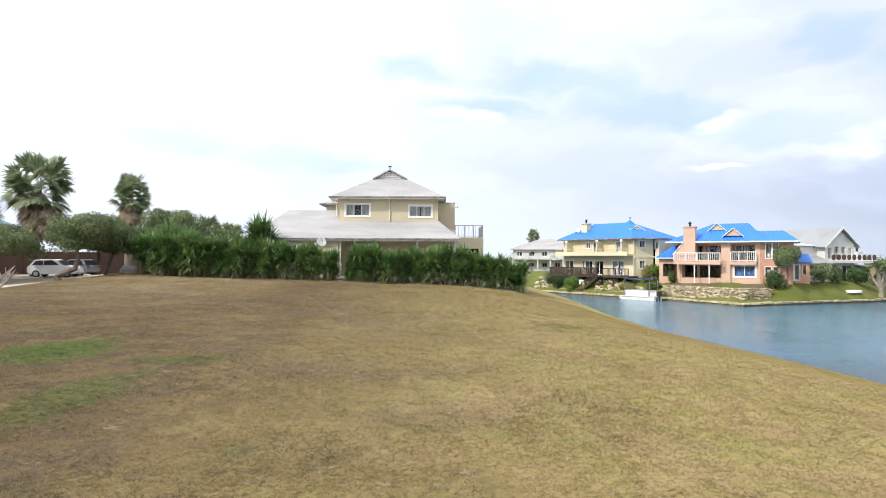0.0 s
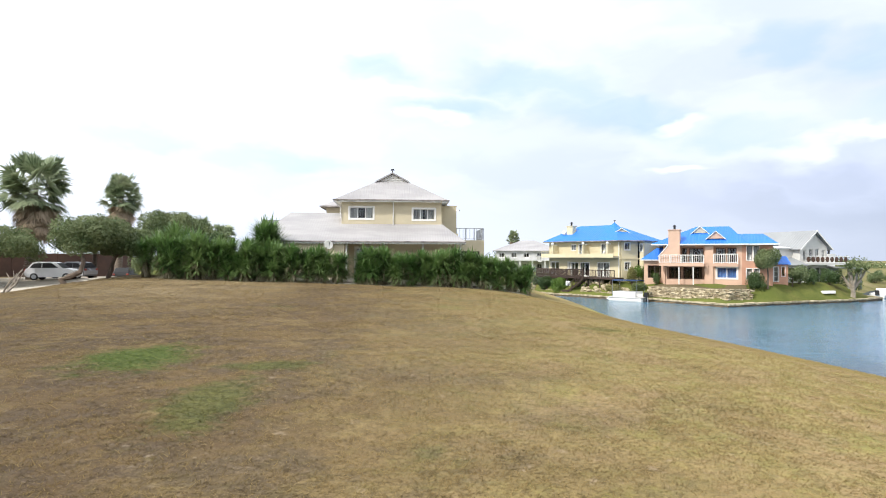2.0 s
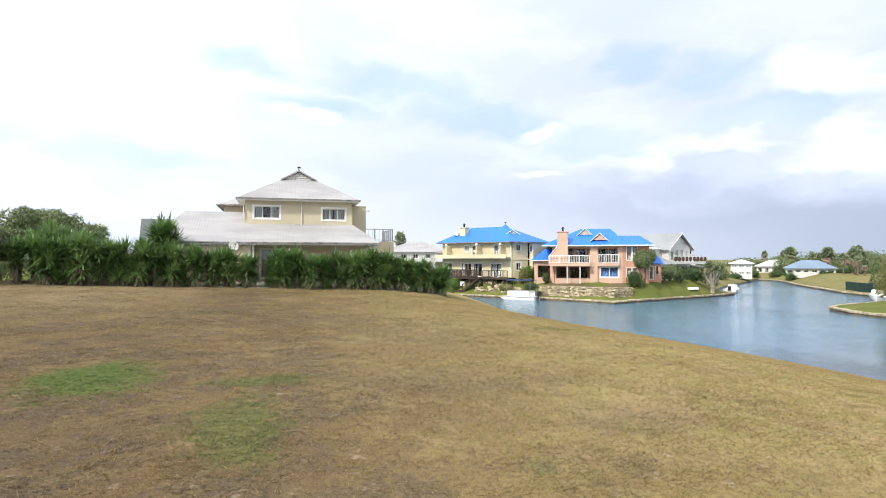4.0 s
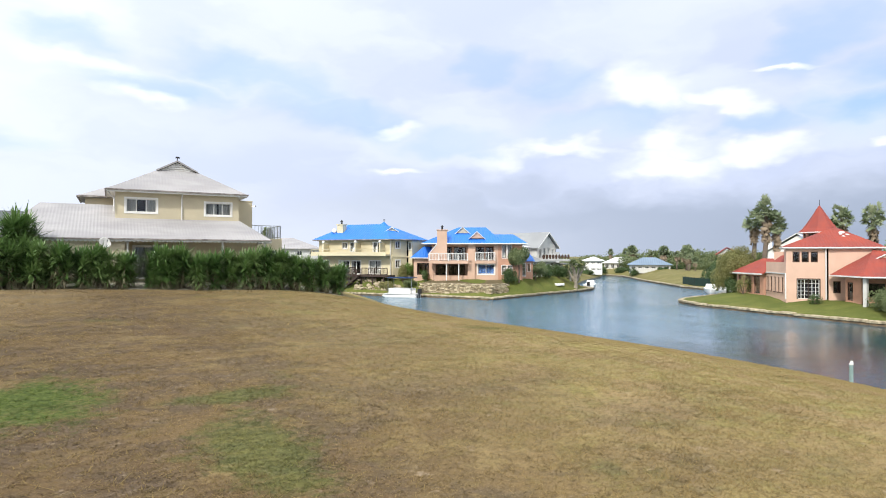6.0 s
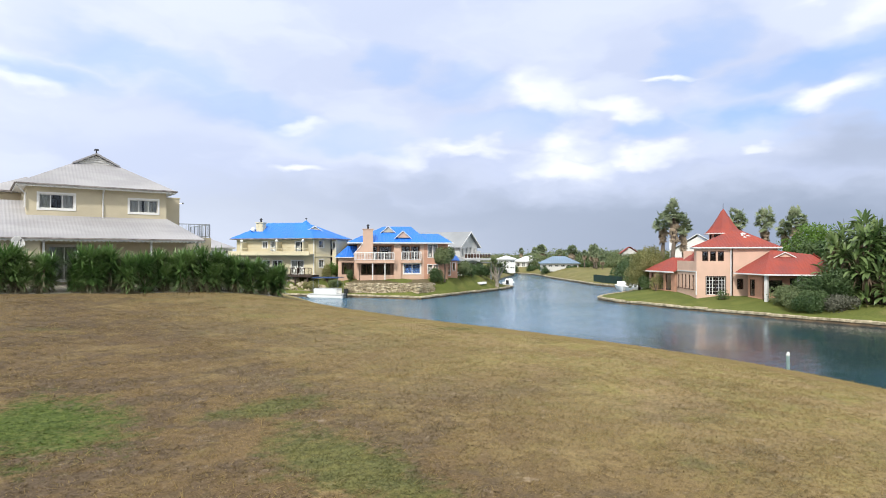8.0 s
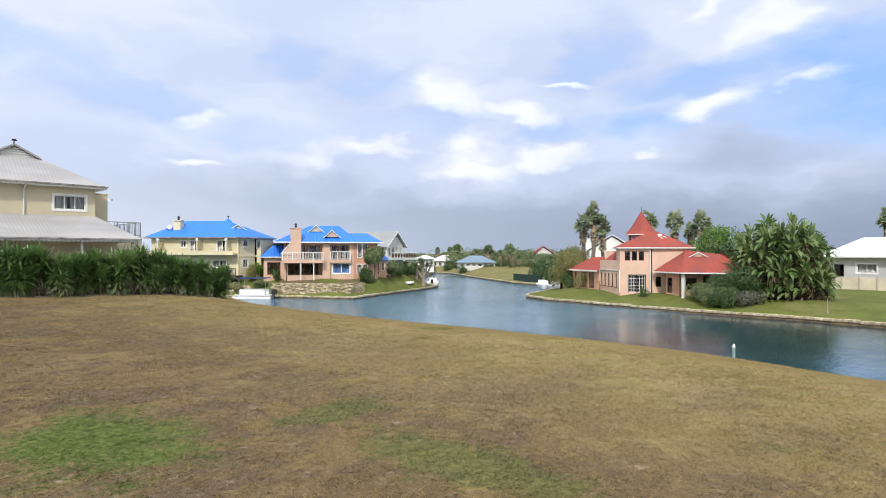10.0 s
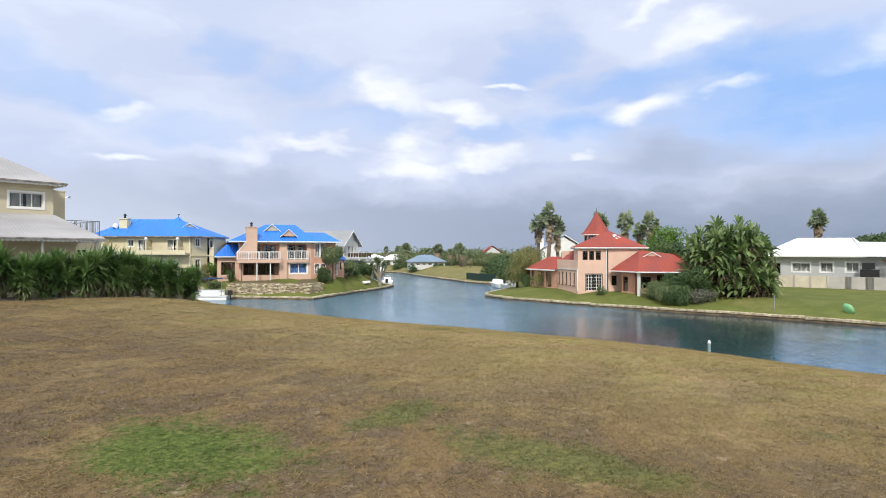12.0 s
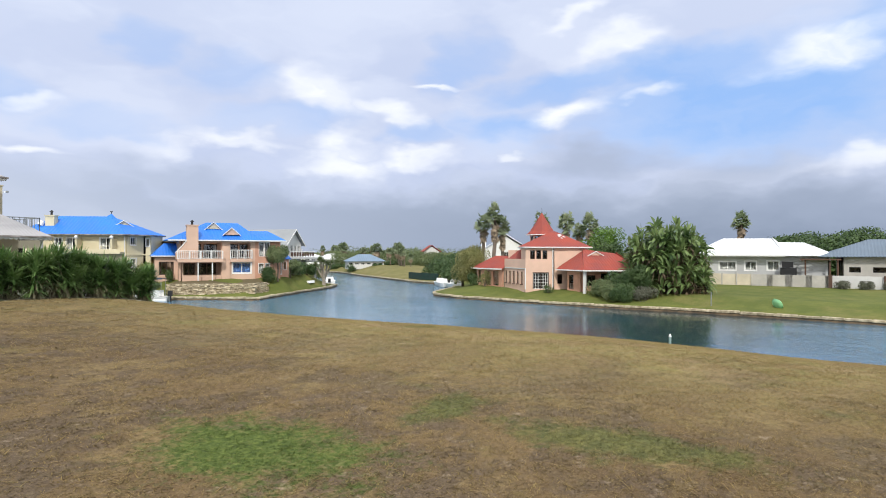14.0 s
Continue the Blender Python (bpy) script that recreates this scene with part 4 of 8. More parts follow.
    box(bm, x0 + 0.02, x1 - 0.02, y0 + 0.02, y1 - 0.02, ze - 0.14, ze - 0.10)
    part("eave_trim", bm, "white", h, "scalloped white eave trim")
    bm = bmesh.new()
    rod(bm, [(-4.42, 49.28, 9.5), (-4.42, 49.5, 9.32), (-4.42, 49.83, 9.2), (-4.42, 49.83, 7.5)], [0.05] * 4)
    part("downpipe", bm, "offwhite", h)
    bm = bmesh.new()
    rod(bm, [(-9.2, 49.4, 9.5), (-9.0, 49.6, 9.2), (-8.78, 49.8, 9.0), (-8.78, 49.8, 8.1)], [0.05] * 4)
    part("downpipe", bm, "offwhite", h)
    # rear wing of the upper storey
    Wall(h, (-10.7, 55.4), (-8.7, 55.4), 6.0, 9.45, "cream")
    Wall(h, (-10.7, 61), (-10.7, 55.4), 3.0, 9.45, "cream")
    rear = hip(None, -11.15, -5.5, 54.9, 61.5, 9.55, 10.75, 56.6, 59.9, "y")
    roof(h, rear, "tin", 0.2, 0.010, 0.06, "rear_roof")
    bm = bmesh.new()
    strip(bm, (-11.15, 54.9, 9.57), (-8.9, 54.9, 9.57), 0.1, 0.13)
    strip(bm, (-11.15, 61.5, 9.57), (-11.15, 54.9, 9.57), 0.1, 0.13)
    part("gutter", bm, "rust", h)
    # block beside the upper storey
    bm = bmesh.new()
    box(bm, -0.38, 1.0, 51.9, 57, 6.2, 9.32)
    box(bm, -0.40, 1.04, 51.86, 57.04, 9.32, 9.40)
    part("stair_tower", bm, "cream", h, "plain cream block beside the upper storey")
    bm = bmesh.new()
    tube(bm, (1.0, 51.9, 8.95), (1.22, 51.8, 9.02), 0.025)
    box(bm, 1.18, 1.28, 51.75, 51.85, 8.93, 9.05)
    part("wall_lamp", bm, "steel", h)
    # ground storey: solid wing, veranda wall, terrace
    Wall(h, (-14.6, 46.95), (-8.15, 46.95), g - 0.2, 6.1, "cream")
    Wall(h, (-14.6, 56), (-14.6, 46.95), g - 0.2, 6.2, "cream")
    w = Wall(h, (-8.40, 49.85), (1.0, 49.85), g - 0.2, 6.9, "cream", [(0.9, 2.65, 3.45, 5.65)], name="veranda_wall")
    w.window(0.9, 2.65, 3.45, 5.65, nx=2, surround=0.12, curtain="curtain", name="sliding_door")
    Wall(h, (-8.15, 46.95), (-8.15, 49.85), g - 0.2, 6.1, "cream")
    house_core(h, [(-14, 51), (-8.6, 51), (-8.6, 56), (-14, 56)], 3.2, 6.3)
    bm = bmesh.new()
    box(bm, -8.2, 3.5, 46.5, 49.85, g - 0.5, g + 0.06)
    part("veranda_floor", bm, "concrete", h)
    for x in (-7.98, -2.0, 0.95):
        bm = bmesh.new()
        box(bm, x - 0.06, x + 0.06, 46.94, 47.06, g, 6.05)
        box(bm, x - 0.09, x + 0.09, 46.91, 47.09, 5.88, 6.0)
        part("veranda_post", bm, "offwhite", h)
    # lower roof: veranda slope and the hipped left wing
    a, b = (-15.3, 46.6, 6.12), (1.35, 46.6, 6.12)
    rise = 0.46
    yt = 49.95
    zt = 6.12 + rise * (yt - 46.6)
    yr = 52.2
    zrdg = 6.12 + rise * (yr - 46.6)
    sl = [
        ([(-8.7, 46.6, 6.12), b, (-0.35, yt, zt), (-8.7, yt, zt)], a, b),
        ([a, (-8.7, 46.6, 6.12), (-8.7, yr, zrdg), (-13.3, yr, zrdg)], a, b),
        ([(-15.3, 57.8, 6.12), a, (-13.3, yr, zrdg)], (-15.3, 57.8, 6.12), a),
        ([(-8.7, 57.8, 6.12), (-15.3, 57.8, 6.12), (-13.3, yr, zrdg), (-8.7, yr, zrdg)], (-8.7, 57.8, 6.12), (-15.3, 57.8, 6.12)),
        ([b, (1.35, 51.8, 6.12 + 0.25), (-0.35, 51.8, zt), (-0.35, yt, zt)], b, (1.35, 51.8, 6.37)),
    ]
    roof(h, sl, "tin", 0.2, 0.010, 0.06, "veranda_roof", "long grey corrugated roof over the veranda")
    bm = bmesh.new()
    strip(bm, (-15.3, 46.6, 6.14), (1.35, 46.6, 6.14), 0.11, 0.09)
    part("gutter", bm, "rust", h, "rusty dark gutter")
    bm = bmesh.new()
    scallops(bm, (-15.3, 46.62), (1.35, 46.62), 6.06, 0.16)
    scallops(bm, (1.33, 46.6), (1.33, 51.6), 6.06, 0.16)
    part("eave_trim", bm, "white", h, "scalloped white eave trim")
    # terrace with its railing
    bm = bmesh.new()
    box(bm, 0.6, 3.5, 52.4, 58, 6.05, 6.42)
    box(bm, 0.6, 3.5, 52.4, 52.64, 5.45, 6.05)
    box(bm, 3.1, 3.5, 52.4, 52.8, g - 0.3, 5.45)
    box(bm, 0.6, 0.9, 52.64, 58, g - 0.3, 6.05)
    part("terrace", bm, "cream", h, "cream terrace over a dark open porch")
    house_core(h, [(0.95, 54.5), (3.4, 54.5), (3.4, 57.8), (0.95, 57.8)], 3.0, 6.0)
    railing(h, (1.05, 52.5), (3.42, 52.5), 6.42, 1.05, "steel", 0.28, posts=3, bar=0.025)
    railing(h, (3.42, 52.5), (3.42, 57.8), 6.42, 1.05, "steel", 0.3, posts=5, bar=0.025)


cream_house()


def satellite_dish(label, m):
    d = thing("satellite_dish", label, "satellite dish", m)
    bm = bmesh.new()
    rings = []
    for r, z in ((0.02, 0.0), (0.2, 0.018), (0.36, 0.06), (0.45, 0.10)):
        rings.append([bm.verts.new((r * math.cos(t) * 0.92, r * math.sin(t), z)) for t in np.linspace(0, 2 * math.pi, 25)[:-1]])
    for a, b in zip(rings, rings[1:]):
        for i in range(24):
            bm.faces.new((a[i], a[(i + 1) % 24], b[(i + 1) % 24], b[i]))
    bm.faces.new(rings[0])
    bmesh.ops.solidify(bm, geom=bm.faces[:], thickness=0.012)
    part("reflector", bm, "white", d, smooth=True)
    bm = bmesh.new()
    tube(bm, (0, -0.42, 0.08), (0, -0.1, 0.5), 0.015)
    tube(bm, (0, -0.12, 0.44), (0, -0.02, 0.56), 0.04)
    part("feed_arm", bm, "steel", d)
    bm = bmesh.new()
    tube(bm, (0, 0, 0), (0, -0.12, -0.4), 0.03)
    part("bracket", bm, "steel", d)


satellite_dish("white satellite dish fixed to the cream wall", pose(-9.30, 46.3, 5.8, 62, 0, 22) @ Matrix.Scale(0.85, 4))
satellite_dish("white satellite dish on the side of the yellow house", pose(15.9, 87.1, 4.75, 65, 0, 10) @ Matrix.Scale(1.15, 4))

# ---- the pale yellow house with the blue roof ----


def frame_at(x, y, ux, uy):
    return pose(x, y, 0, 0, 0, math.degrees(math.atan2(uy, ux)))


def chimney(house, x0, x1, y0, y1, z0, z1, material, name="chimney"):
    bm = bmesh.new()
    box(bm, x0, x1, y0, y1, z0, z1)
    box(bm, x0 - 0.08, x1 + 0.08, y0 - 0.08, y1 + 0.08, z1, z1 + 0.12)
    c = part(name, bm, material, house)
    bm = bmesh.new()
    xm, ym = (x0 + x1) / 2, (y0 + y1) / 2
    tube(bm, (xm, ym, z1 + 0.12), (xm, ym, z1 + 0.5), 0.14, 0.12)
    tube(bm, (xm, ym, z1 + 0.5), (xm, ym, z1 + 0.72), 0.24, 0.05)
    part("cowl", bm, "black", c, "black metal chimney cowl")
    return c


def pediment(house, m, half, rise, depth, wall_mat, roof_mat, name="gablet"):
    """A small gable: triangular face, two little slopes and white barge boards."""
    bm = bmesh.new()
    a = [bm.verts.new(p) for p in ((-half, 0, 0), (half, 0, 0), (0, 0, rise))]
    b = [bm.verts.new((v.co.x, 0.08, v.co.z)) for v in a]
    bm.faces.new(a), bm.faces.new(b[::-1])
    for i in range(3):
        bm.faces.new((a[i], b[i], b[(i + 1) % 3], a[(i + 1) % 3]))
    g = part(name, bm, wall_mat, house)
    g.matrix_basis = m
    bm = bmesh.new()
    for s in (-1, 1):
        slab(bm, [(s * (half + 0.15), -0.12, -0.08), (0, -0.12, rise + 0.06), (0, depth, rise + 0.06), (s * (half + 0.15), depth, -0.08)], 0.06)
    part("gablet_roof", bm, roof_mat, g)
    bm = bmesh.new()
    for s in (-1, 1):
        p, q = (s * (half + 0.17), -0.14, -0.07), (0, -0.14, rise + 0.09)
        strip(bm, p, q, 0.03, 0.1)
    part("barge_board", bm, "white", g)
    return g


def yellow_house():
    h = thing("house", "pale yellow two-storey house with a bright blue roof", "house", frame_at(17.34, 86.91, 0.612, -0.79))
    g, ze = 2.35, 7.3
    W, D = 11.8, 6.8
    up = [(0.64, 1.46, 5.45, 6.78), (3.97, 4.75, 5.98, 6.88), (5.23, 6.5, 5.25, 6.88), (8.9, 10.35, 5.25, 6.88)]
    lo = [(0.3, 1.8, 2.45, 4.4), (3.35, 3.7, 3.3, 4.4), (3.85, 5.15, 2.45, 4.34), (5.45, 7.0, 2.45, 4.34), (8.3, 10.2, 2.45, 4.36)]
    w = Wall(h, (0, 0), (W, 0), g - 1.6, 7.22, "yellow", up + lo)
    for k in up:
        w.window(*k, nx=2, surround=0.06, curtain="curtain", open_width=0.8, bar=0.08)
    for k in lo:
        w.window(*k, nx=2 if k[1] - k[0] > 0.6 else 1, curtain="curtain", open_width=0.85 if k[0] > 8 else 0.35, bar=0.09, surround=0.05)
    # angled side and the part that stands out behind it
    S = [(W, 0), (12.9, 2.5), (13.7, 2.6), (13.7, D), (0, D), (0, 0)]
    k = [(0.75, 1.5, 6.05, 6.98), (0.75, 1.55, 3.4, 4.42)]
    w = Wall(h, S[0], S[1], g - 1.6, 7.22, "yellow", k)
    for q in k:
        w.window(*q, nx=2, surround=0.09, curtain="curtain", open_width=0.7, bar=0.07)
    k = [(0.25, 0.65, 5.9, 6.85)]
    w = Wall(h, S[1], S[2], g - 1.6, 7.22, "yellow", k)
    w.window(*k[0], nx=1, surround=0.07, curtain="curtain", bar=0.06)
    for p, q in zip(S[2:], S[3:]):
        Wall(h, p, q, g - 1.6, 7.22, "yellow")
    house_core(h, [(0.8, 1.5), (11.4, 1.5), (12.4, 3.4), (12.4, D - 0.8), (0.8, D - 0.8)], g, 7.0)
    bm = bmesh.new()
    strip(bm, (*S[0], 4.95), (*S[1], 4.95), 0.07, 0.16)
    strip(bm, (*S[1], 4.95), (*S[2], 4.95), 0.07, 0.16)
    part("string_course", bm, "yellow", h)
    bm = bmesh.new()
    rod(bm, [(W - 0.12, -0.08, 7.1), (W - 0.12, -0.08, g)], [0.05, 0.05], 6)
    part("downpipe", bm, "white", h)
    # hipped roof with a gablet on the angled slope
    e = [(-0.6, -0.7, ze), (W + 0.3, -0.7, ze), (13.9, 2.1, ze), (13.9, D + 0.6, ze), (-0.6, D + 0.6, ze)]
    r0, r1 = (3.0, 3.2, 9.55), (8.9, 3.2, 9.55)
    sl = [([e[0], e[1], r1, r0], e[0], e[1]), ([e[1], e[2], r1], e[1], e[2]), ([e[2], e[3], r1], e[2], e[3]), ([e[3], e[4], r0, r1], e[3], e[4]), ([e[4], e[0], r0], e[4], e[0])]
    roof(h, sl, "blueroof", 0.4, 0.03, 0.08, "roof", "bright blue painted roof")
    bm = bmesh.new()
    for i in range(5):
        strip(bm, e[i], e[(i + 1) % 5], 0.07, 0.13)
    prism(bm, [(p[0] * 0.998, p[1] * 0.998) for p in e], ze - 0.15, ze - 0.11)
    part("fascia", bm, "rust", h, "weathered grey fascia and gutter")
    # raised ridge end
    bm = bmesh.new()
    a = [bm.verts.new(p) for p in ((7.9, 2.7, 9.1), (7.9, 3.7, 9.1), (9.5, 4.2, 9.0), (9.9, 3.0, 8.95), (9.3, 2.3, 8.95))]
    t = bm.verts.new((8.9, 3.2, 9.92))
    for i in range(5):
        bm.faces.new((a[i], a[(i + 1) % 5], t))
    bm.faces.new(a[::-1])
    part("ridge_cap", bm, "blueroof", h)
    pediment(h, Matrix.Translation((10.75, 2.0, 8.30)) @ pose(0, 0, 0, 0, 0, 42), 1.15, 0.66, 1.5, "yellow", "blueroof")
    finial(h, 8.9, 3.2, 9.9)
    chimney(h, 2.4, 3.4, 1.0, 1.9, 7.8, 9.45, "yellow")
    bm = bmesh.new()
    tube(bm, (1.85, 0.9, 8.35), (2.05, 1.1, 8.8), 0.34, 0.30, n=12)
    part("roof_vent", bm, "white", h)
    # balcony across the front, with its dividing walls and lamps
    bm = bmesh.new()
    box(bm, -0.4, W - 0.1, -1.4, 0.0, 5.0, 5.22)
    b = part("balcony_slab", bm, "yellow", h)
    for x in (1.5, 6.75, 10.6):
        bm = bmesh.new()
        box(bm, x, x + 0.2, -1.3, -0.01, 5.22, 6.75)
        part("balcony_screen", bm, "yellow", b)
        bm = bmesh.new()
        bmesh.ops.create_uvsphere(bm, u_segments=10, v_segments=6, radius=0.2)
        lamp = part("balcony_lamp", bm, "white", b, "white globe lamp", smooth=True)
        lamp.matrix_basis = pose(x + 0.1, -1.25, 6.93)
    bm = bmesh.new()
    box(bm, -0.38, W - 0.12, -1.36, -1.24, 5.22, 5.52)
    part("balcony_wall", bm, "yellow", b)
    railing(h, (-0.35, -1.3), (W - 0.15, -1.3), 5.4, 0.5, "yellow", 0.30, posts=6, bar=0.02)
    # dark deck, its boarded railing and the stair down to the water
    deck = part("deck", wall_mesh((-0.7, -2.1), (W + 0.6, -2.1), 2.16, 2.40, 2.08), "darkwood", h, "dark stained timber deck")
    for i in range(8):
        bm = bmesh.new()
        box(bm, -0.6 + i * 1.75, -0.45 + i * 1.75, -2.0, -1.85, 0.6, 2.16)
        part("deck_post", bm, "darkwood", deck)
    railing(h, (-0.7, -2.05), (7.4, -2.05), 2.40, 1.0, "darkwood", 0.12, posts=6, bar=0.06)
    railing(h, (8.4, -2.05), (W + 0.5, -2.05), 2.40, 0.95, "darkwood", 0.18, posts=4, bar=0.04)
    bm = bmesh.new()
    for i in range(6):
        box(bm, -0.68, 5.0, -2.13, -2.11, 2.46 + 0.14 * i, 2.56 + 0.14 * i)
    part("railing_board", bm, "darkwood", deck)
    bm = bmesh.new()
    for i in range(9):
        box(bm, 7.9 - 0.26 * i, 8.2 - 0.26 * i, -3.0, -2.15, 2.22 - 0.19 * i, 2.28 - 0.19 * i)
    for yy in (-3.05, -2.15):
        strip(bm, (8.3, yy, 2.4), (5.6, yy, 0.45), 0.05, 0.24)
        strip(bm, (8.3, yy, 3.3), (5.6, yy, 1.35), 0.05, 0.10)
        for k in range(5):
            c = 8.2 - 0.62 * k
            zz = 2.3 - 0.45 * k
            box(bm, c - 0.04, c + 0.04, yy - 0.03, yy + 0.05, zz - 0.1, zz + 0.95)
    box(bm, 4.6, 5.8, -3.0, -2.2, 0.3, 0.62)
    part("stair", bm, "darkwood", h, "dark timber stair to the bank")


yellow_house()


def peach_house():
    h = thing("house", "peach two-storey house with blue roof and white balconies", "house", frame_at(25.85, 74.4, 0.859, -0.512))
    g = 2.4
    # single-storey wing with its lean-to roof
    w = Wall(h, (0.35, 1.9), (2.9, 1.9), g - 1.5, 4.7, "peach", [(0.45, 2.1, 2.45, 4.05)])
    w.window(0.45, 2.1, 2.45, 4.05, nx=2, frame_mat="darkwood", curtain="brown", open_width=0.35, bar=0.09)
    Wall(h, (0.35, 7), (0.35, 1.9), g - 1.5, 4.7, "peach")
    sl = [([(-0.05, 1.5, 4.76), (2.95, 1.5, 4.76), (2.95, 4.6, 6.3), (1.5, 4.6, 6.3)], (-0.05, 1.5, 4.76), (2.95, 1.5, 4.76)), ([(-0.05, 7.4, 4.76), (-0.05, 1.5, 4.76), (1.5, 4.6, 6.3)], (-0.05, 7.4, 4.76), (-0.05, 1.5, 4.76))]
    roof(h, sl, "blueroof", 0.35, 0.03, 0.08, "lean_to_roof")
    # two-storey front: recessed porches below, balconies above
    holes = [(0.45, 4.75, g, 3.95), (1.9, 4.75, 4.4, 6.4), (6.1, 8.3, 2.6, 3.9), (5.8, 8.25, 4.4, 6.4)]
    w = Wall(h, (2.9, 0), (11.7, 0), g - 1.5, 6.62, "peach", holes, thick=0.35)
    w.window(6.1, 8.3, 2.6, 3.9, nx=2, frame_mat="white", curtain="bluecloth", surround=0.12, bar=0.08)
    bm = bmesh.new()
    for x, x1 in ((7.7, 8.65),):
        box(bm, x, x1, -0.22, 0.0, g - 1.5, 6.6)
    part("pier", bm, "peach", h, "broad peach pier between the balconies")
    up = [(2.0, 2.6, 4.42, 6.2), (2.9, 4.5, 4.42, 6.2), (5.9, 7.0, 4.42, 6.2), (7.2, 8.2, 4.42, 6.2)]
    lo = [(0.5, 1.9, g + 0.02, 3.85), (2.2, 4.4, g + 0.02, 3.85)]
    back = Wall(h, (2.9, 1.7), (11.7, 1.7), g - 0.4, 6.6, "peach", up + lo, name="porch_wall")
    for i, k in enumerate(up):
        back.window(*k, nx=2, frame_mat="darkwood", curtain="curtain", open_width=0.5, bar=0.07)
    for k in lo:
        back.window(*k, nx=2, frame_mat="brown", curtain="brown", open_width=0.4, bar=0.12)
    bm = bmesh.new()
    box(bm, 2.95, 11.65, 0.36, 1.69, 4.1, 4.36)
    part("balcony_floor", bm, "peach", h)
    bm = bmesh.new()
    box(bm, 2.6, 7.7, -1.25, 0.0, 4.0, 4.36)
    box(bm, 8.66, 11.3, -0.45, 0.0, 4.0, 4.36)
    part("balcony_slab", bm, "peach", h)
    railing(h, (2.65, -1.2), (7.66, -1.2), 4.36, 0.98, "white", 0.2, posts=4, bar=0.04)
    railing(h, (8.7, -0.4), (11.25, -0.4), 4.36, 1.1, "white", 0.2, posts=3, bar=0.04)
    for x in (4.9, 6.5):
        bm = bmesh.new()
        tube(bm, (x, -1.1, g - 0.6), (x, -1.1, 4.0), 0.07, n=10)
        part("porch_post", bm, "white", h)
    # right-hand part, a little set back, of darker brick
    up = [(0.55, 1.05, 4.75, 6.4), (1.25, 1.75, 4.75, 6.4)]
    lo = [(0.5, 1.05, 2.6, 3.75), (1.3, 1.8, 2.6, 3.75)]
    w = Wall(h, (11.7, 0.1), (14.9, 0.1), g - 1.5, 6.62, "terracotta", up + lo)
    for k in up + lo:
        w.window(*k, nx=1, ny=2, surround=0.08, frame_mat="darkwood", bar=0.05, curtain="curtain")
    bm = bmesh.new()
    box(bm, 11.58, 11.97, 0.05, 0.5, g - 1.5, 6.6)
    part("corner_pier", bm, "terracotta", h)
    side = [(1.0, 1.7, 2.2, 4.1), (3.0, 3.6, 2.7, 3.9)]
    w = Wall(h, (14.9, 0.1), (14.9, 8), g - 1.5, 6.62, "terracotta", side)
    for k in side:
        w.window(*k, nx=1, ny=2, surround=0.08, bar=0.05)
    w = Wall(h, (14.9, 2.0), (16.5, 2.3), g - 2.2, 4.3, "terracotta", [(0.12, 0.62, 2.3, 4.0), (0.95, 1.3, 2.9, 4.0)])
    w.window(0.12, 0.62, 2.3, 4.0, nx=1, ny=3, surround=0.06)
    w.window(0.95, 1.3, 2.9, 4.0, nx=1, surround=0.05, frame_mat="terracotta")
    Wall(h, (16.5, 2.3), (16.2, 8), g - 0.8, 4.3, "terracotta")
    roof(h, [([(14.9, 1.6, 4.35), (16.8, 2.0, 4.35), (16.4, 5, 5.2), (14.9, 5, 5.4)], (14.9, 1.6, 4.35), (16.8, 2.0, 4.35))], "blueroof", 0.35, 0.03, 0.08, "side_roof")
    Wall(h, (14.9, 8.3), (0, 8.3), g - 1.5, 6.6, "peach")
    Wall(h, (2.9, 8), (2.9, 0.35), g - 1.5, 6.62, "peach")
    bm = bmesh.new()
    strip(bm, (-0.05, 1.5, 4.78), (2.6, 1.5, 4.78), 0.08, 0.12)
    part("wing_fascia", bm, "white", h)
    house_core(h, [(3.4, 3.2), (14.3, 3.2), (14.3, 7.8), (3.4, 7.8)], g, 6.5)
    # roofs
    ze = 6.68
    roof(h, hip(None, 1.6, 12.4, -0.75, 8.6, ze, 8.95, 6.4, 10.2, "x"), "blueroof", 0.35, 0.03, 0.08, "roof", "bright blue painted roof")
    roof(h, hip(None, 8.0, 15.5, -0.5, 6.6, ze - 0.01, 7.95, 10.0, 13.9, "x"), "blueroof", 0.35, 0.03, 0.08, "roof")
    bm = bmesh.new()
    e = [(1.6, -0.75), (12.4, -0.75), (12.4, -0.52), (15.5, -0.5), (15.5, 8.2)]
    for a, b in zip(e, e[1:]):
        strip(bm, (*a, ze + 0.02), (*b, ze + 0.02), 0.08, 0.14)
    box(bm, 1.7, 15.4, -0.45, 8.1, ze - 0.14, ze - 0.1)
    part("fascia", bm, "white", h)
    pediment(h, pose(8.9, 0.2, 7.35), 0.95, 0.85, 2.6, "peach", "blueroof")
    pediment(h, pose(7.0, 2.0, 8.1), 0.9, 0.8, 2.2, "cream", "blueroof")
    # chimney with its sloping shoulder
    chimney(h, 3.65, 4.95, -0.85, 0.3, 4.4, 8.35, "peach")
    bm = bmesh.new()
    prism(bm, [(2.5, -0.83), (3.65, -0.83), (3.65, 0.3), (2.5, 0.3)], 4.36, lambda x, y: 5.2 if x < 3 else 6.6)
    part("chimney_shoulder", bm, "peach", h)
    bm = bmesh.new()
    strip(bm, (2.45, -0.85, 5.22), (3.65, -0.85, 6.65), 0.06, 0.14)
    part("coping", bm, "white", h)


peach_house()


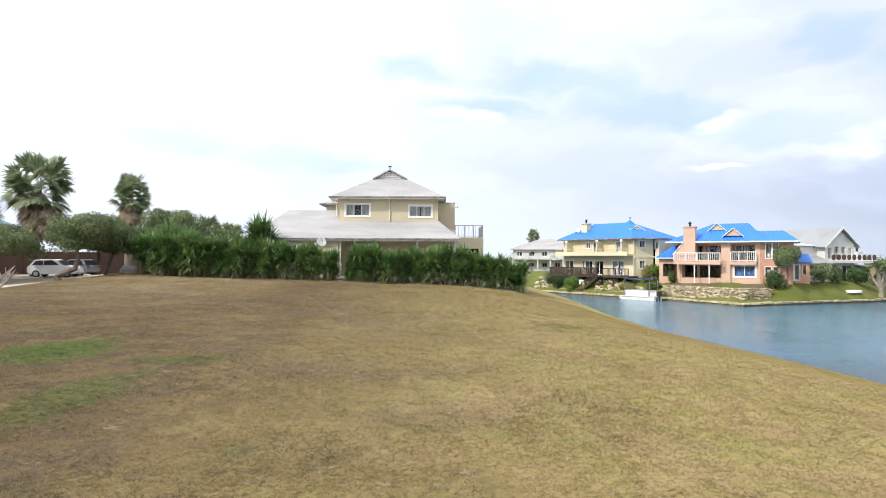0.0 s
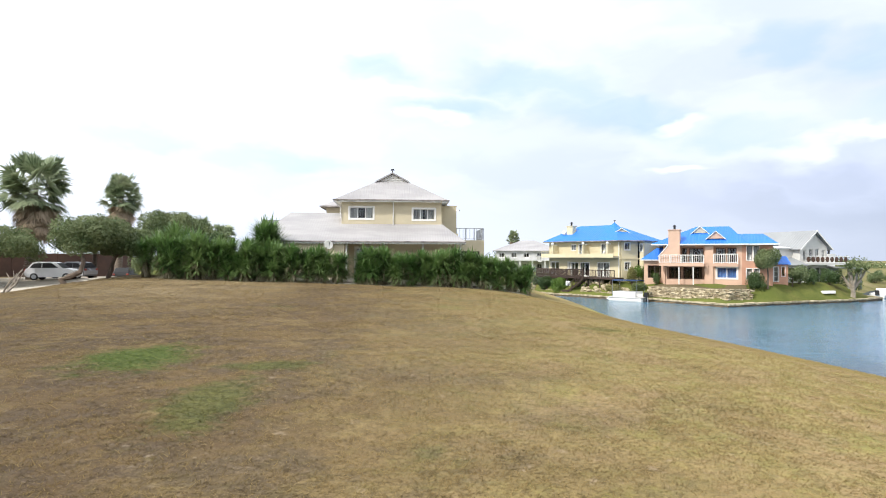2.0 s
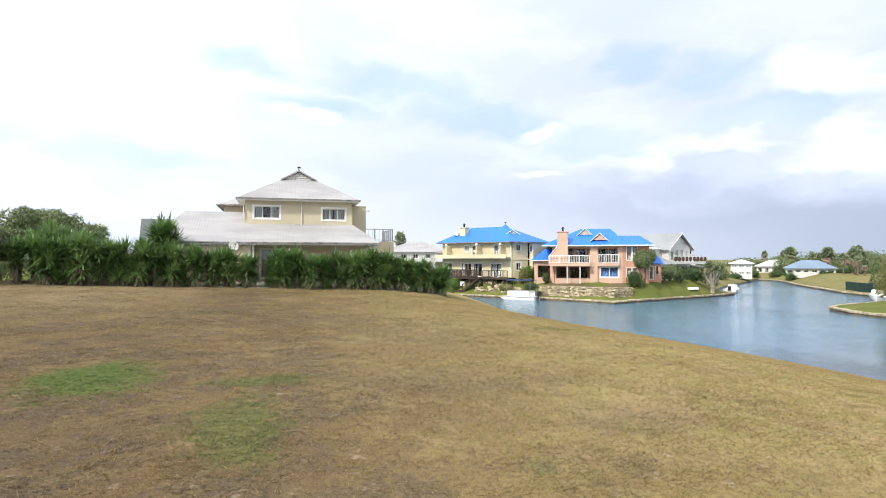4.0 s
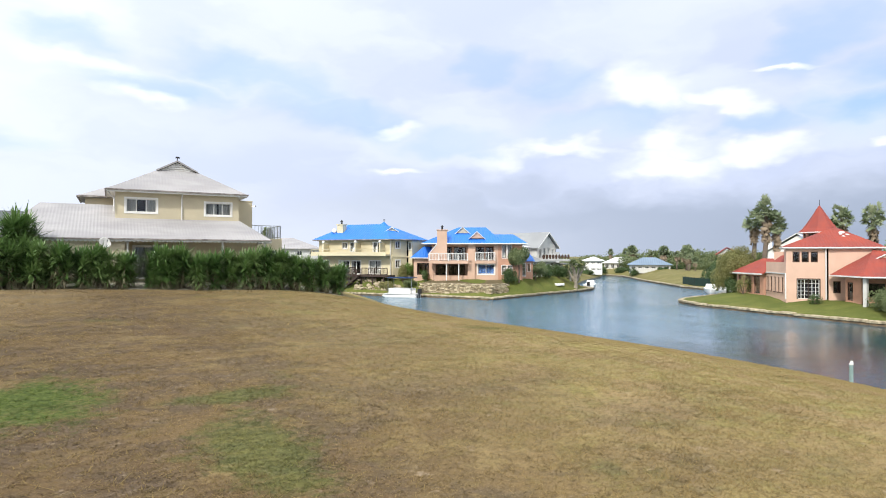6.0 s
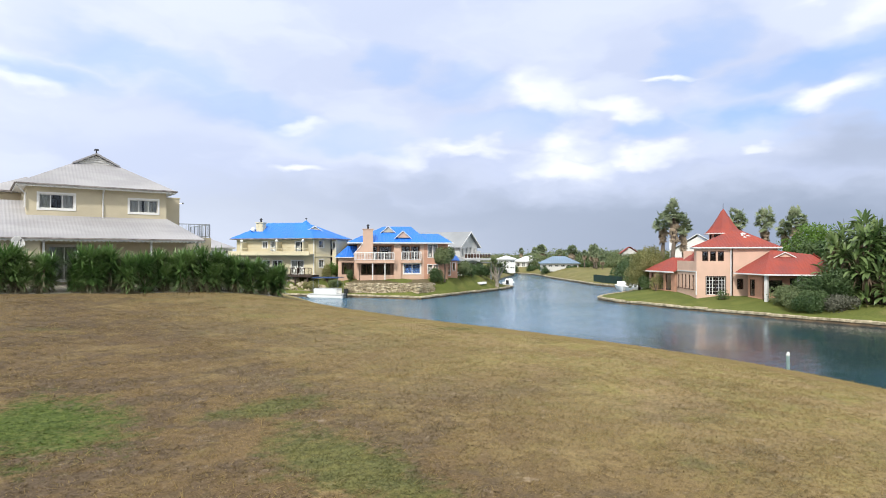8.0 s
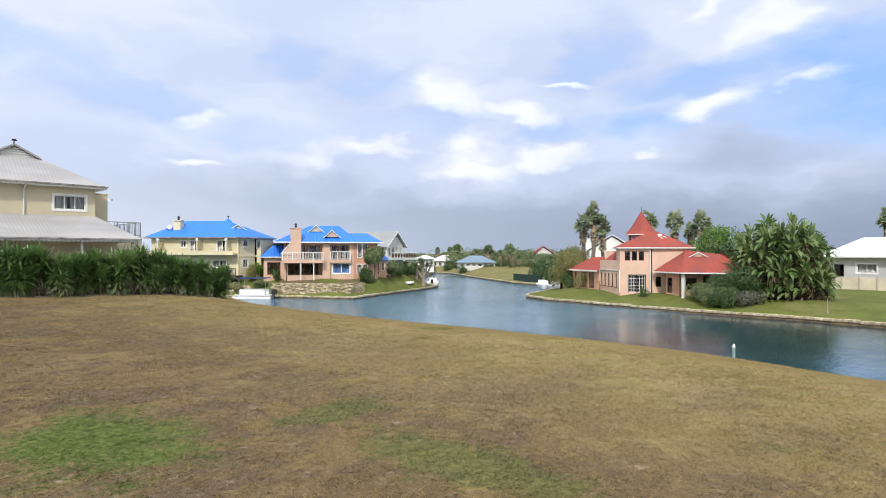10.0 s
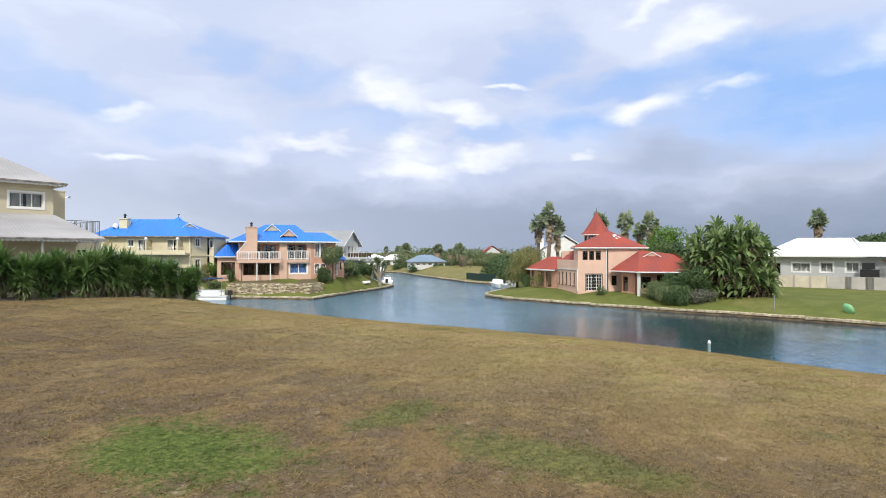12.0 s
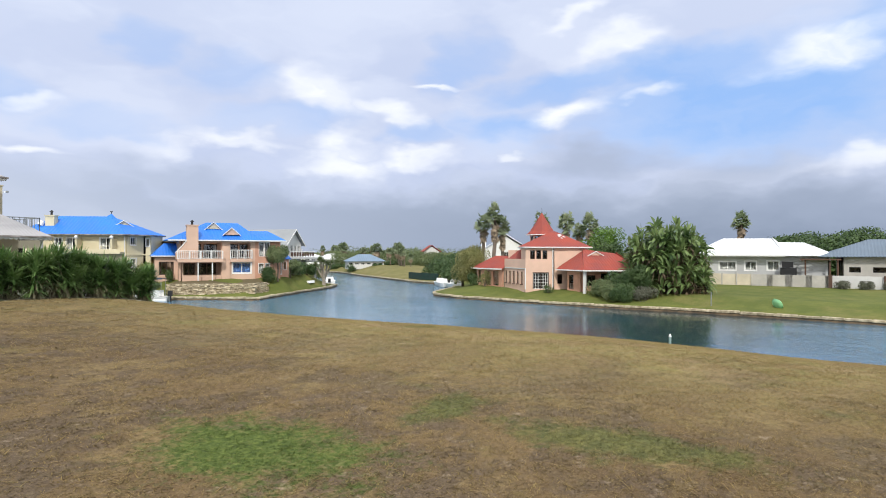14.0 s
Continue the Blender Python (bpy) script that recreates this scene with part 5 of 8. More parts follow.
def terrace_wall():
    """The dry-stone wall that holds the garden of the peach house."""
    line = [Vector(p) for p in ((26.2, 72.1), (27.98, 69.6), (31.8, 64.3), (35.4, 65.55))]
    top = 1.5
    t = thing("retaining_wall", "dry stone retaining wall of pale rough blocks", "wall", kind="structure")
    bm = bmesh.new()
    prism(bm, [(26.9, 72.6), (28.5, 70.0), (32.0, 65.0), (35.3, 66.3), (37.4, 70.5), (32, 75.5)], -0.2, lambda x, y: top - 0.06 + 0.85 * min(1, max(0, ((x - 31) * 0.6 + (y - 69) * 0.8) / 4)))
    part("bank_fill", bm, "soil", t)
    rnd = random.Random(5)
    kinds = []
    for k in range(10):
        bm = bmesh.new()
        box(bm, -0.5, 0.5, -0.22, 0.25, -0.5, 0.5)
        for v in bm.verts:
            v.co += Vector([rnd.uniform(-0.09, 0.09) for _ in range(3)])
        bmesh.ops.bevel(bm, geom=bm.edges[:], offset=0.08, segments=1, affect="EDGES")
        kinds.append(finish(bm))
    rows, z = 9, -0.05
    for r in range(rows):
        hgt = (top + 0.05) / rows
        back = 0.055 * r
        for a, b in zip(line, line[1:]):
            d = b - a
            n = Vector((-d.y, d.x)).normalized()
            s = rnd.uniform(-0.3, 0.0)
            while s < d.length:
                wdt = rnd.uniform(0.24, 0.70)
                c = a + d.normalized() * (s + wdt / 2) + n * back
                ob = part("stone", rnd.choice(kinds), "stone", t)
                ob.matrix_basis = pose(c.x, c.y, z + hgt / 2 + rnd.uniform(-0.03, 0.03), rnd.uniform(-5, 5), rnd.uniform(-5, 5), math.degrees(math.atan2(d.y, d.x)) + rnd.uniform(-6, 6))
                ob.scale = (wdt * 0.98, rnd.uniform(0.9, 1.3), hgt * rnd.uniform(0.85, 1.05))
                s += wdt
        z += hgt


terrace_wall()


def gable_house():
    """White house with a grey gabled roof behind the peach one."""
    h = thing("house", "white two-storey house with a grey gabled roof", "house", frame_at(47.15, 74.65, 0.965, 0.26))
    g = 1.6
    Wd = 4.6
    up = [(0.5, 1.0, 4.7, 6.1), (1.5, 2.1, 4.6, 6.25), (2.6, 3.2, 4.6, 6.25), (3.7, 4.2, 4.7, 6.1)]
    lo = [(0.6, 1.9, 1.9, 3.9), (2.6, 4.2, 1.9, 3.9)]
    w = Wall(h, (0, 0), (Wd, 0), g - 0.6, 6.5, "offwhite", up + lo)
    for k in up + lo:
        w.window(*k, nx=2, curtain="curtain", open_width=0.6)
    bm = bmesh.new()
    a = [bm.verts.new(p) for p in ((0, 0.0, 6.5), (Wd, 0.0, 6.5), (Wd / 2, 0.0, 8.42))]
    b = [bm.verts.new(v.co + Vector((0, 0.24, 0))) for v in a]
    bm.faces.new(a), bm.faces.new(b[::-1])
    for i in range(3):
        bm.faces.new((a[i], b[i], b[(i + 1) % 3], a[(i + 1) % 3]))
    part("gable", bm, "offwhite", h)
    Wall(h, (Wd, 0), (Wd, 11), g - 0.6, 6.2, "offwhite")
    w = Wall(h, (0, 11), (0, 0), g - 0.6, 6.2, "offwhite", [])
    Wall(h, (Wd, 11), (0, 11), g - 0.6, 6.2, "offwhite")
    house_core(h, [(0.8, 1.5), (Wd - 0.8, 1.5), (Wd - 0.8, 10), (0.8, 10)], g, 6.1)
    zr, z0 = 8.66, 6.22
    sl = [([(-0.5, 11.5, z0), (-0.5, -0.5, z0), (Wd / 2, -0.5, zr), (Wd / 2, 11.5, zr)], (-0.5, 11.5, z0), (-0.5, -0.5, z0)), ([(Wd + 0.5, -0.5, z0), (Wd + 0.5, 11.5, z0), (Wd / 2, 11.5, zr), (Wd / 2, -0.5, zr)], (Wd + 0.5, -0.5, z0), (Wd + 0.5, 11.5, z0))]
    roof(h, sl, "greyroof", 0.4, 0.03, 0.08)
    bm = bmesh.new()
    strip(bm, (-0.5, -0.52, z0 + 0.02), (Wd / 2, -0.52, zr + 0.02), 0.05, 0.22)
    strip(bm, (Wd / 2, -0.52, zr + 0.02), (Wd + 0.5, -0.52, z0 + 0.02), 0.05, 0.22)
    part("barge_board", bm, "white", h)
    bm = bmesh.new()
    box(bm, -0.1, Wd + 2.6, -1.0, 0, 4.2, 4.42)
    b = part("balcony_slab", bm, "offwhite", h)
    # balustrade of dark panels
    bm = bmesh.new()
    tube(bm, (-0.1, -0.95, 5.3), (Wd + 2.6, -0.95, 5.3), 0.05)
    tube(bm, (-0.1, -0.95, 4.5), (Wd + 2.6, -0.95, 4.5), 0.05)
    rail = part("railing", bm, "white", b)
    for i in range(9):
        bm = bmesh.new()
        x = 0.3 + i * 0.80
        v = [bm.verts.new((x + 0.30 * math.cos(t), -0.98, 4.9 + 0.36 * math.sin(t))) for t in np.linspace(0, 2 * math.pi, 9)[:-1]]
        q = [bm.verts.new(p.co + Vector((0, 0.06, 0))) for p in v]
        bm.faces.new(v), bm.faces.new(q[::-1])
        for k in range(8):
            bm.faces.new((v[k], q[k], q[(k + 1) % 8], v[(k + 1) % 8]))
        part("rail_panel", bm, "brown", rail, "dark brown rounded rail panel")
    # white wing and lean-to beside the gable
    Wall(h, (-3.6, 1.2), (0, 1.2), g - 0.6, 6.3, "offwhite", name="wing_wall")
    Wall(h, (-3.6, 6), (-3.6, 1.2), g - 0.6, 6.3, "offwhite", name="wing_wall")
    bm = bmesh.new()
    slab(bm, [(-3.9, 0.85, 6.42), (-0.52, 0.85, 6.42), (-0.52, 5.5, 6.95), (-3.9, 5.5, 6.95)], 0.12)
    part("wing_roof", bm, "whiteroof", h)
    bm = bmesh.new()
    slab(bm, [(-3.8, -1.3, 4.2), (-0.02, -1.3, 4.2), (-0.02, 1.19, 5.15), (-3.8, 1.19, 5.15)], 0.1)
    part("lean_to_roof", bm, "greyroof", h)
    Wall(h, (-3.6, -0.95), (0, -0.95), g - 0.8, 4.12, "offwhite", name="lean_to_wall")
    # carport roof and a small chimney to the right
    bm = bmesh.new()
    slab(bm, [(Wd, -1.5, 4.0), (Wd + 4.5, -1.5, 3.8), (Wd + 4.5, 4, 3.8), (Wd, 4, 4.0)], 0.2)
    for x, y in ((Wd + 4.3, -1.3), (Wd + 2.2, -1.3)):
        box(bm, x, x + 0.2, y, y + 0.2, 1.0, 3.7)
    part("lean_to", bm, "greyroof", h)
    w = Wall(h, (Wd, 1.6), (Wd + 4.2, 1.6), g - 0.8, 3.78, "greywall", [(0.7, 1.9, 1.7, 3.3), (2.4, 3.6, 1.7, 3.3)])
    w.window(0.7, 1.9, 1.7, 3.3, nx=2, frame_mat="white", bar=0.07)
    w.window(2.4, 3.6, 1.7, 3.3, nx=2, frame_mat="white", bar=0.07)
    Wall(h, (Wd + 4.2, 1.6), (Wd + 4.2, 4.0), g - 0.8, 3.78, "greywall")
    house_core(h, [(Wd + 0.2, 2.4), (Wd + 3.8, 2.4), (Wd + 3.8, 3.9), (Wd + 0.2, 3.9)], g - 0.5, 3.7)
    chimney(h, Wd + 2.6, Wd + 3.6, 1.8, 2.8, 3.7, 5.55, "white")


gable_house()


def salmon_house():
    h = thing("house", "salmon pink house with red roofs and a pointed tower", "house")
    g = 1.0
    P = [(47.0, 36.4), (49.2, 34.0), (52.0, 30.6), (57.5, 35.0), (54.2, 39.9), (49.3, 38.0)]
    # upper storey: bay with a window band, plain wall to the right
    L0 = (Vector(P[1]) - Vector(P[0])).length
    door = (0.95, 2.75, g + 0.02, 2.85)
    band = [(0.55, 1.15, 4.45, 5.45), (1.3, 1.9, 4.45, 5.45), (2.05, 2.65, 4.45, 5.45)]
    w = Wall(h, P[0], P[1], g - 0.5, 5.8, "salmon", [door] + band)
    w.window(*door, nx=6, ny=5, frame_mat="white", bar=0.05, name="glazed_door")
    bm = bmesh.new()
    for x0, x1, z0, z1 in ((0.87, 0.95, g, 2.93), (2.75, 2.83, g, 2.93), (0.95, 2.75, 2.85, 2.93), (1.81, 1.89, g, 2.85)):
        box(bm, x0, x1, -0.03, 0.05, z0, z1)
    part("door_frame", bm, "darkwood", h, "dark frame of the glazed double door").matrix_basis = w.m()
    for k in band:
        w.window(*k, nx=1, frame_mat="brown", bar=0.07)
    w = Wall(h, P[1], P[2], g - 0.5, 5.8, "salmon", [(0.6, 1.2, 1.6, 2.7), (1.9, 3.2, 1.7, 2.75)])
    w.window(0.6, 1.2, 1.6, 2.7, nx=1, frame_mat="brown")
    w.window(1.9, 3.2, 1.7, 2.75, nx=3, frame_mat="darkwood")
    for a, b in ((2, 3), (3, 4), (4, 5), (5, 0)):
        Wall(h, P[a], P[b], g - 0.5, 5.8, "salmon")
    c = Vector((52.2, 36.0))
    house_core(h, [tuple(c + (Vector(p) - c) * 0.72) for p in P], g, 5.7)
    # the bay's upright downpipe
    bm = bmesh.new()
    q = Vector(P[1]) + Vector((-0.12, -0.1))
    tube(bm, (q.x, q.y, g), (q.x, q.y, 5.7), 0.06)
    part("downpipe", bm, "white", h)
    # faceted hipped roof to an apex beside the tower
    E = [tuple(c + (Vector(p) - c) * (1 + 0.40 / (Vector(p) - c).length)) for p in P]
    apex = (53.6, 35.6, 7.9)
    sl = []
    for i in range(6):
        a, b = (*E[i], 5.85), (*E[(i + 1) % 6], 5.85)
        sl.append(([a, b, apex], a, b))
    roof(h, sl, "redroof", 0.3, 0.03, 0.08, "roof", "red tiled roof")
    bm = bmesh.new()
    for i in range(6):
        strip(bm, (*E[i], 5.87), (*E[(i + 1) % 6], 5.87), 0.07, 0.11)
    prism(bm, E, 5.70, 5.74)
    part("fascia", bm, "white", h)
    # pale worn patches near the apex
    rw = random.Random(3)
    for k in range(7):
        bm = bmesh.new()
        a, b = Vector((*E[1], 5.85)), Vector((*E[2], 5.85))
        top = Vector(apex)
        f, r = rw.uniform(0.35, 0.75), rw.uniform(0.50, 0.74)
        c = a.lerp(b, f).lerp(top, r)
        along, up = (b - a).normalized(), (top - a.lerp(b, f)).normalized()
        nn = along.cross(up)
        nn = nn if nn.z > 0 else -nn
        n_pts = 7
        ring_v = [bm.verts.new(c + nn * 0.045 + along * math.cos(2 * math.pi * q / n_pts) * rw.uniform(0.04, 0.20) + up * math.sin(2 * math.pi * q / n_pts) * rw.uniform(0.10, 0.34)) for q in range(n_pts)]
        low = [bm.verts.new(v.co - nn * 0.03) for v in ring_v]
        bm.faces.new(ring_v), bm.faces.new(low[::-1])
        for q in range(n_pts):
            bm.faces.new((ring_v[q], low[q], low[(q + 1) % n_pts], ring_v[(q + 1) % n_pts]))
        part("worn_patch", bm, "offwhite", h, "pale patch of flaked roof paint")
    # tower
    tx, ty = 53.95, 37.2
    ring = [(tx + 1.45 * math.cos(t), ty + 1.45 * math.sin(t)) for t in (math.pi / 8 + math.pi / 4 * i for i in range(8))]
    tower = None
    for i in range(8):
        a, b = ring[i], ring[(i + 1) % 8]
        ln = (Vector(b) - Vector(a)).length
        t = Wall(h, a, b, 5.0, 7.5, "salmon", [(0.2, ln - 0.2, 6.6, 7.3)], thick=0.15, name="tower_wall")
        t.window(0.2, ln - 0.2, 6.6, 7.3, nx=2, frame_mat="darkwood", bar=0.05)
    prof = [(1.95, 7.42), (1.50, 7.85), (1.05, 8.5), (0.62, 9.2), (0.28, 9.8), (0.04, 10.15)]
    bm = bmesh.new()
    rings = [[bm.verts.new((tx + r * math.cos(math.pi / 8 + math.pi / 4 * i), ty + r * math.sin(math.pi / 8 + math.pi / 4 * i), z)) for i in range(8)] for r, z in prof]
    for a, b in zip(rings, rings[1:]):
        for i in range(8):
            bm.faces.new((a[i], a[(i + 1) % 8], b[(i + 1) % 8], b[i]))
    bm.faces.new(rings[0][::-1])
    bm.faces.new(rings[-1])
    part("tower_roof", bm, "redroof", h, "pointed red tower roof with flared eaves")
    bm = bmesh.new()
    tube(bm, (tx, ty, 10.1), (tx, ty, 10.75), 0.03, 0.02)
    part("spire", bm, "black", h)
    bm = bmesh.new()
    er = [(tx + 1.98 * math.cos(math.pi / 8 + math.pi / 4 * i), ty + 1.98 * math.sin(math.pi / 8 + math.pi / 4 * i)) for i in range(8)]
    for i in range(8):
        strip(bm, (*er[i], 7.45), (*er[(i + 1) % 8], 7.45), 0.05, 0.09)
    part("tower_fascia", bm, "white", h)
    # low wall with the row of narrow windows and a balcony over it
    a, b = (50.9, 41.0), P[0]
    ln = (Vector(b) - Vector(a)).length
    holes = [(0.45 + 1.08 * i, 0.95 + 1.08 * i, 1.55, 3.0) for i in range(5)]
    w = Wall(h, a, b, g - 0.5, 3.3, "salmon", holes)
    for k in holes:
        w.window(*k, nx=1, frame_mat="brown", bar=0.06, sill=True)
    Wall(h, a, b, 3.42, 4.45, "salmon", name="parapet")
    bm = bmesh.new()
    strip(bm, (*a, 3.42), (*b, 3.42), 0.07, 0.12)
    part("string_course", bm, "offwhite", h)
    bm = bmesh.new()
    prism(bm, [a, b, (49.4, 37.9), (53, 41.5)], 3.2, 3.4)
    part("balcony_floor", bm, "salmon", h)
    bm = bmesh.new()
    tube(bm, (P[0][0] - 0.1, P[0][1] - 0.02, g), (P[0][0] - 0.1, P[0][1] - 0.02, 3.4), 0.06)
    part("downpipe", bm, "white", h)
    bm = bmesh.new()
    box(bm, 52.7, 53.8, 40.2, 41.2, 3.3, 5.5)
    part("stair_block", bm, "salmon", h)
    roof(h, [([(50.6, 38.4, 4.3), (51.6, 40.9, 4.3), (53.4, 40.0, 5.6), (52.8, 38.2, 5.6)], (50.6, 38.4, 4.3), (51.6, 40.9, 4.3))], "redroof", 0.3, 0.03, 0.08, "balcony_roof")
    # annex to the left
    a, b = (53.6, 46.2), (50.9, 41.2)
    w = Wall(h, a, b, g - 0.5, 3.2, "terracotta", [(0.4, 1.0, 1.3, 2.9), (1.8, 3.2, g + 0.05, 2.9), (3.7, 4.9, g + 0.05, 2.9)])
    w.window(0.4, 1.0, 1.3, 2.9, nx=1, frame_mat="brown")
    w.window(1.8, 3.2, g + 0.05, 2.9, nx=2, frame_mat="brown")
    w.window(3.7, 4.9, g + 0.05, 2.9, nx=1, frame_mat="brown")
    Wall(h, (57, 44.5), (53.6, 46.2), g - 0.5, 3.2, "salmon")
    a, b = (53.6, 47.0, 3.2), (50.2, 40.9, 3.2)
    r0, r1 = (55.6, 44.4, 4.75), (53.2, 40.2, 4.75)
    roof(h, [([a, b, r1, r0], a, b), ([(58, 45, 3.2), a, r0], (58, 45, 3.2), a)], "redroof", 0.3, 0.03, 0.08, "annex_roof")
    bm = bmesh.new()
    strip(bm, (a[0], a[1], 3.22), (b[0], b[1], 3.22), 0.07, 0.15)
    part("fascia", bm, "white", h)
    # low wing with porch
    Q = [(48.9, 33.5), (46.0, 29.25), (49.6, 23.9), (54.8, 27.6)]
    r0, r1 = (51.5, 31.2, 5.4), (52.3, 27.6, 5.3)
    e = [(*q, 3.3) for q in Q]
    sl = [([e[0], e[1], r0], e[0], e[1]), ([e[1], e[2], r1, r0], e[1], e[2]), ([e[2], e[3], r1], e[2], e[3])]
    roof(h, sl, "redroof", 0.3, 0.03, 0.08, "porch_roof", "red tiled porch roof")
    bm = bmesh.new()
    for i in range(2):
        strip(bm, (*Q[i], 3.32), (*Q[i + 1], 3.32), 0.07, 0.12)
    part("fascia", bm, "white", h)
    m = Vector((Q[2][0] - Q[1][0], Q[2][1] - Q[1][1])).normalized()
    pediment(h, Matrix.Translation((50.55, 29.35, 4.72)) @ pose(0, 0, 0, 0, 0, math.degrees(math.atan2(m.y, m.x))), 1.2, 0.58, 1.0, "salmon", "redroof")
    a = Vector((49.2, 33.0))
    inner = [(47.7, 30.2), (50.4, 26.2), (53.6, 28.3)]
    w = Wall(h, (48.95, 32.3), inner[0], g - 0.4, 3.3, "terracotta", [(0.5, 1.3, 1.1, 2.7)])
    w.window(0.5, 1.3, 1.1, 2.7, nx=1, frame_mat="brown")
    w = Wall(h, inner[0], inner[1], g - 0.4, 3.3, "terracotta", [(0.4, 1.7, 1.5, 2.7), (2.3, 3.2, 1.02, 2.9)])
    w.window(0.4, 1.7, 1.5, 2.7, nx=3, frame_mat="darkwood", ny=2)
    w.window(2.3, 3.2, 1.02, 2.9, nx=1, frame_mat="darkwood")
    Wall(h, inner[1], inner[2], g - 0.4, 3.3, "salmon")
    house_core(h, [(49.5, 30.8), (51.2, 28.0), (53, 29.2), (51.5, 31.5)], g, 3.2)
    for p in ((46.65, 29.35), (48.2, 27.1)):
        bm = bmesh.new()
        box(bm, p[0] - 0.15, p[0] + 0.15, p[1] - 0.15, p[1] + 0.15, g - 0.3, 3.2)
        part("porch_pillar", bm, "offwhite", h)


salmon_house()


def bungalow():
    h = thing("house", "grey bungalow with a white sheet roof", "house")
    g = 0.7
    A, B = (72.95, 22.3), (71.6, 6.6)
    d = Vector(B) - Vector(A)
    ln = d.length
    k = [(0.9, 2.0, g + 0.1, 3.95), (3.3, 5.3, 2.9, 3.98), (6.45, 7.75, 2.9, 4.05), (9.1, 10.4, 2.95, 4.1)]
    w = Wall(h, A, B, g - 0.3, 4.85, "greywall", k)
    w.window(*k[0], nx=1, frame_mat="steel")
    for q in k[1:]:
        w.window(*q, nx=2, surround=0.14, curtain="curtain", bar=0.06)
    Wall(h, B, (84, 6), g - 0.3, 4.85, "offwhite")
    Wall(h, (84, 22.3), A, g - 0.3, 4.85, "greywall")
    house_core(h, [(74.5, 21), (73.5, 8), (82, 8), (82, 21)], g, 4.7)
    e = [(72.25, 23.0, 4.88), (71.0, 11.2, 4.88), (85, 10.3, 4.88), (85, 23, 4.88)]
    r0, r1 = (78.6, 19.2, 7.1), (77.6, 13.0, 7.35)
    sl = [([e[0], e[1], r1, r0], e[0], e[1]), ([e[1], e[2], r1], e[1], e[2]), ([e[3], e[0], r0], e[3], e[0])]
    roof(h, sl, "whiteroof", 0.5, 0.025, 0.08, "roof", "bright white sheet roof")
    e2 = [(71.05, 12.6, 4.87), (70.6, 5.9, 4.87), (84, 5.2, 4.87)]
    r2, r3 = (77.2, 12.6, 6.6), (76.6, 9.2, 6.6)
    roof(h, [([e2[0], e2[1], r3, r2], e2[0], e2[1]), ([e2[1], e2[2], r3], e2[1], e2[2])], "whiteroof", 0.5, 0.025, 0.08, "roof")
    bm = bmesh.new()
    strip(bm, e[0], e[1], 0.1, 0.14)
    part("gutter", bm, "white", h)
    bm = bmesh.new()
    prism(bm, [(71.42, 11.7), (71.27, 9.9), (70.5, 9.95), (70.7, 11.75)], g, 3.3)
    prism(bm, [(71.4, 11.5), (71.29, 10.3), (70.6, 10.35), (70.75, 11.55)], 3.34, 4.1)
    part("water_tank", bm, "black", h, "dark water tank in front of the wall")

    h = thing("house", "beige house with a dark slate blue roof", "house")
    A, B = (70.9, 5.0), (70.1, -12)
    k = [(0.55, 1.7, 2.85, 3.5), (2.9, 4.4, 2.85, 3.5), (6.5, 8.0, 2.6, 3.6)]
    w = Wall(h, A, B, g - 0.3, 4.8, "fencewall", k)
    for q in k:
        w.window(*q, nx=2, frame_mat="black")
    Wall(h, (82, 5.4), A, g - 0.3, 4.8, "fencewall")
    house_core(h, [(72, 4), (71.5, -11), (80, -11), (80, 4)], g, 4.6)
    e = [(70.2, 7.6, 4.75), (69.3, -13, 4.85), (84, -13, 4.85), (84, 7.6, 4.85)]
    r0, r1 = (76.2, 2.2, 6.9), (75.8, -9, 7.0)
    sl = [([e[0], e[1], r1, r0], e[0], e[1]), ([e[3], e[0], r0], e[3], e[0])]
    roof(h, sl, "slate", 0.35, 0.03, 0.08)

    p = thing("pergola", "dark brown timber pergola beside the boundary wall", "pergola")
    for x, y in ((71.0, 9.0), (70.7, 6.4), (70.6, 5.6)):
        bm = bmesh.new()
        box(bm, x - 0.09, x + 0.09, y - 0.09, y + 0.09, g - 0.2, 4.3)
        part("post", bm, "brown", p)
    bm = bmesh.new()
    for i in range(6):
        x = 70.3 + 0.5 * i
        v = box(bm, x - 0.05, x + 0.05, 5.3, 9.6, 4.32, 4.48)
    box(bm, 70.2, 73, 9.3, 9.42, 4.2, 4.32)
    box(bm, 70.2, 73, 5.55, 5.67, 4.2, 4.32)
    part("beam", bm, "brown", p)


bungalow()


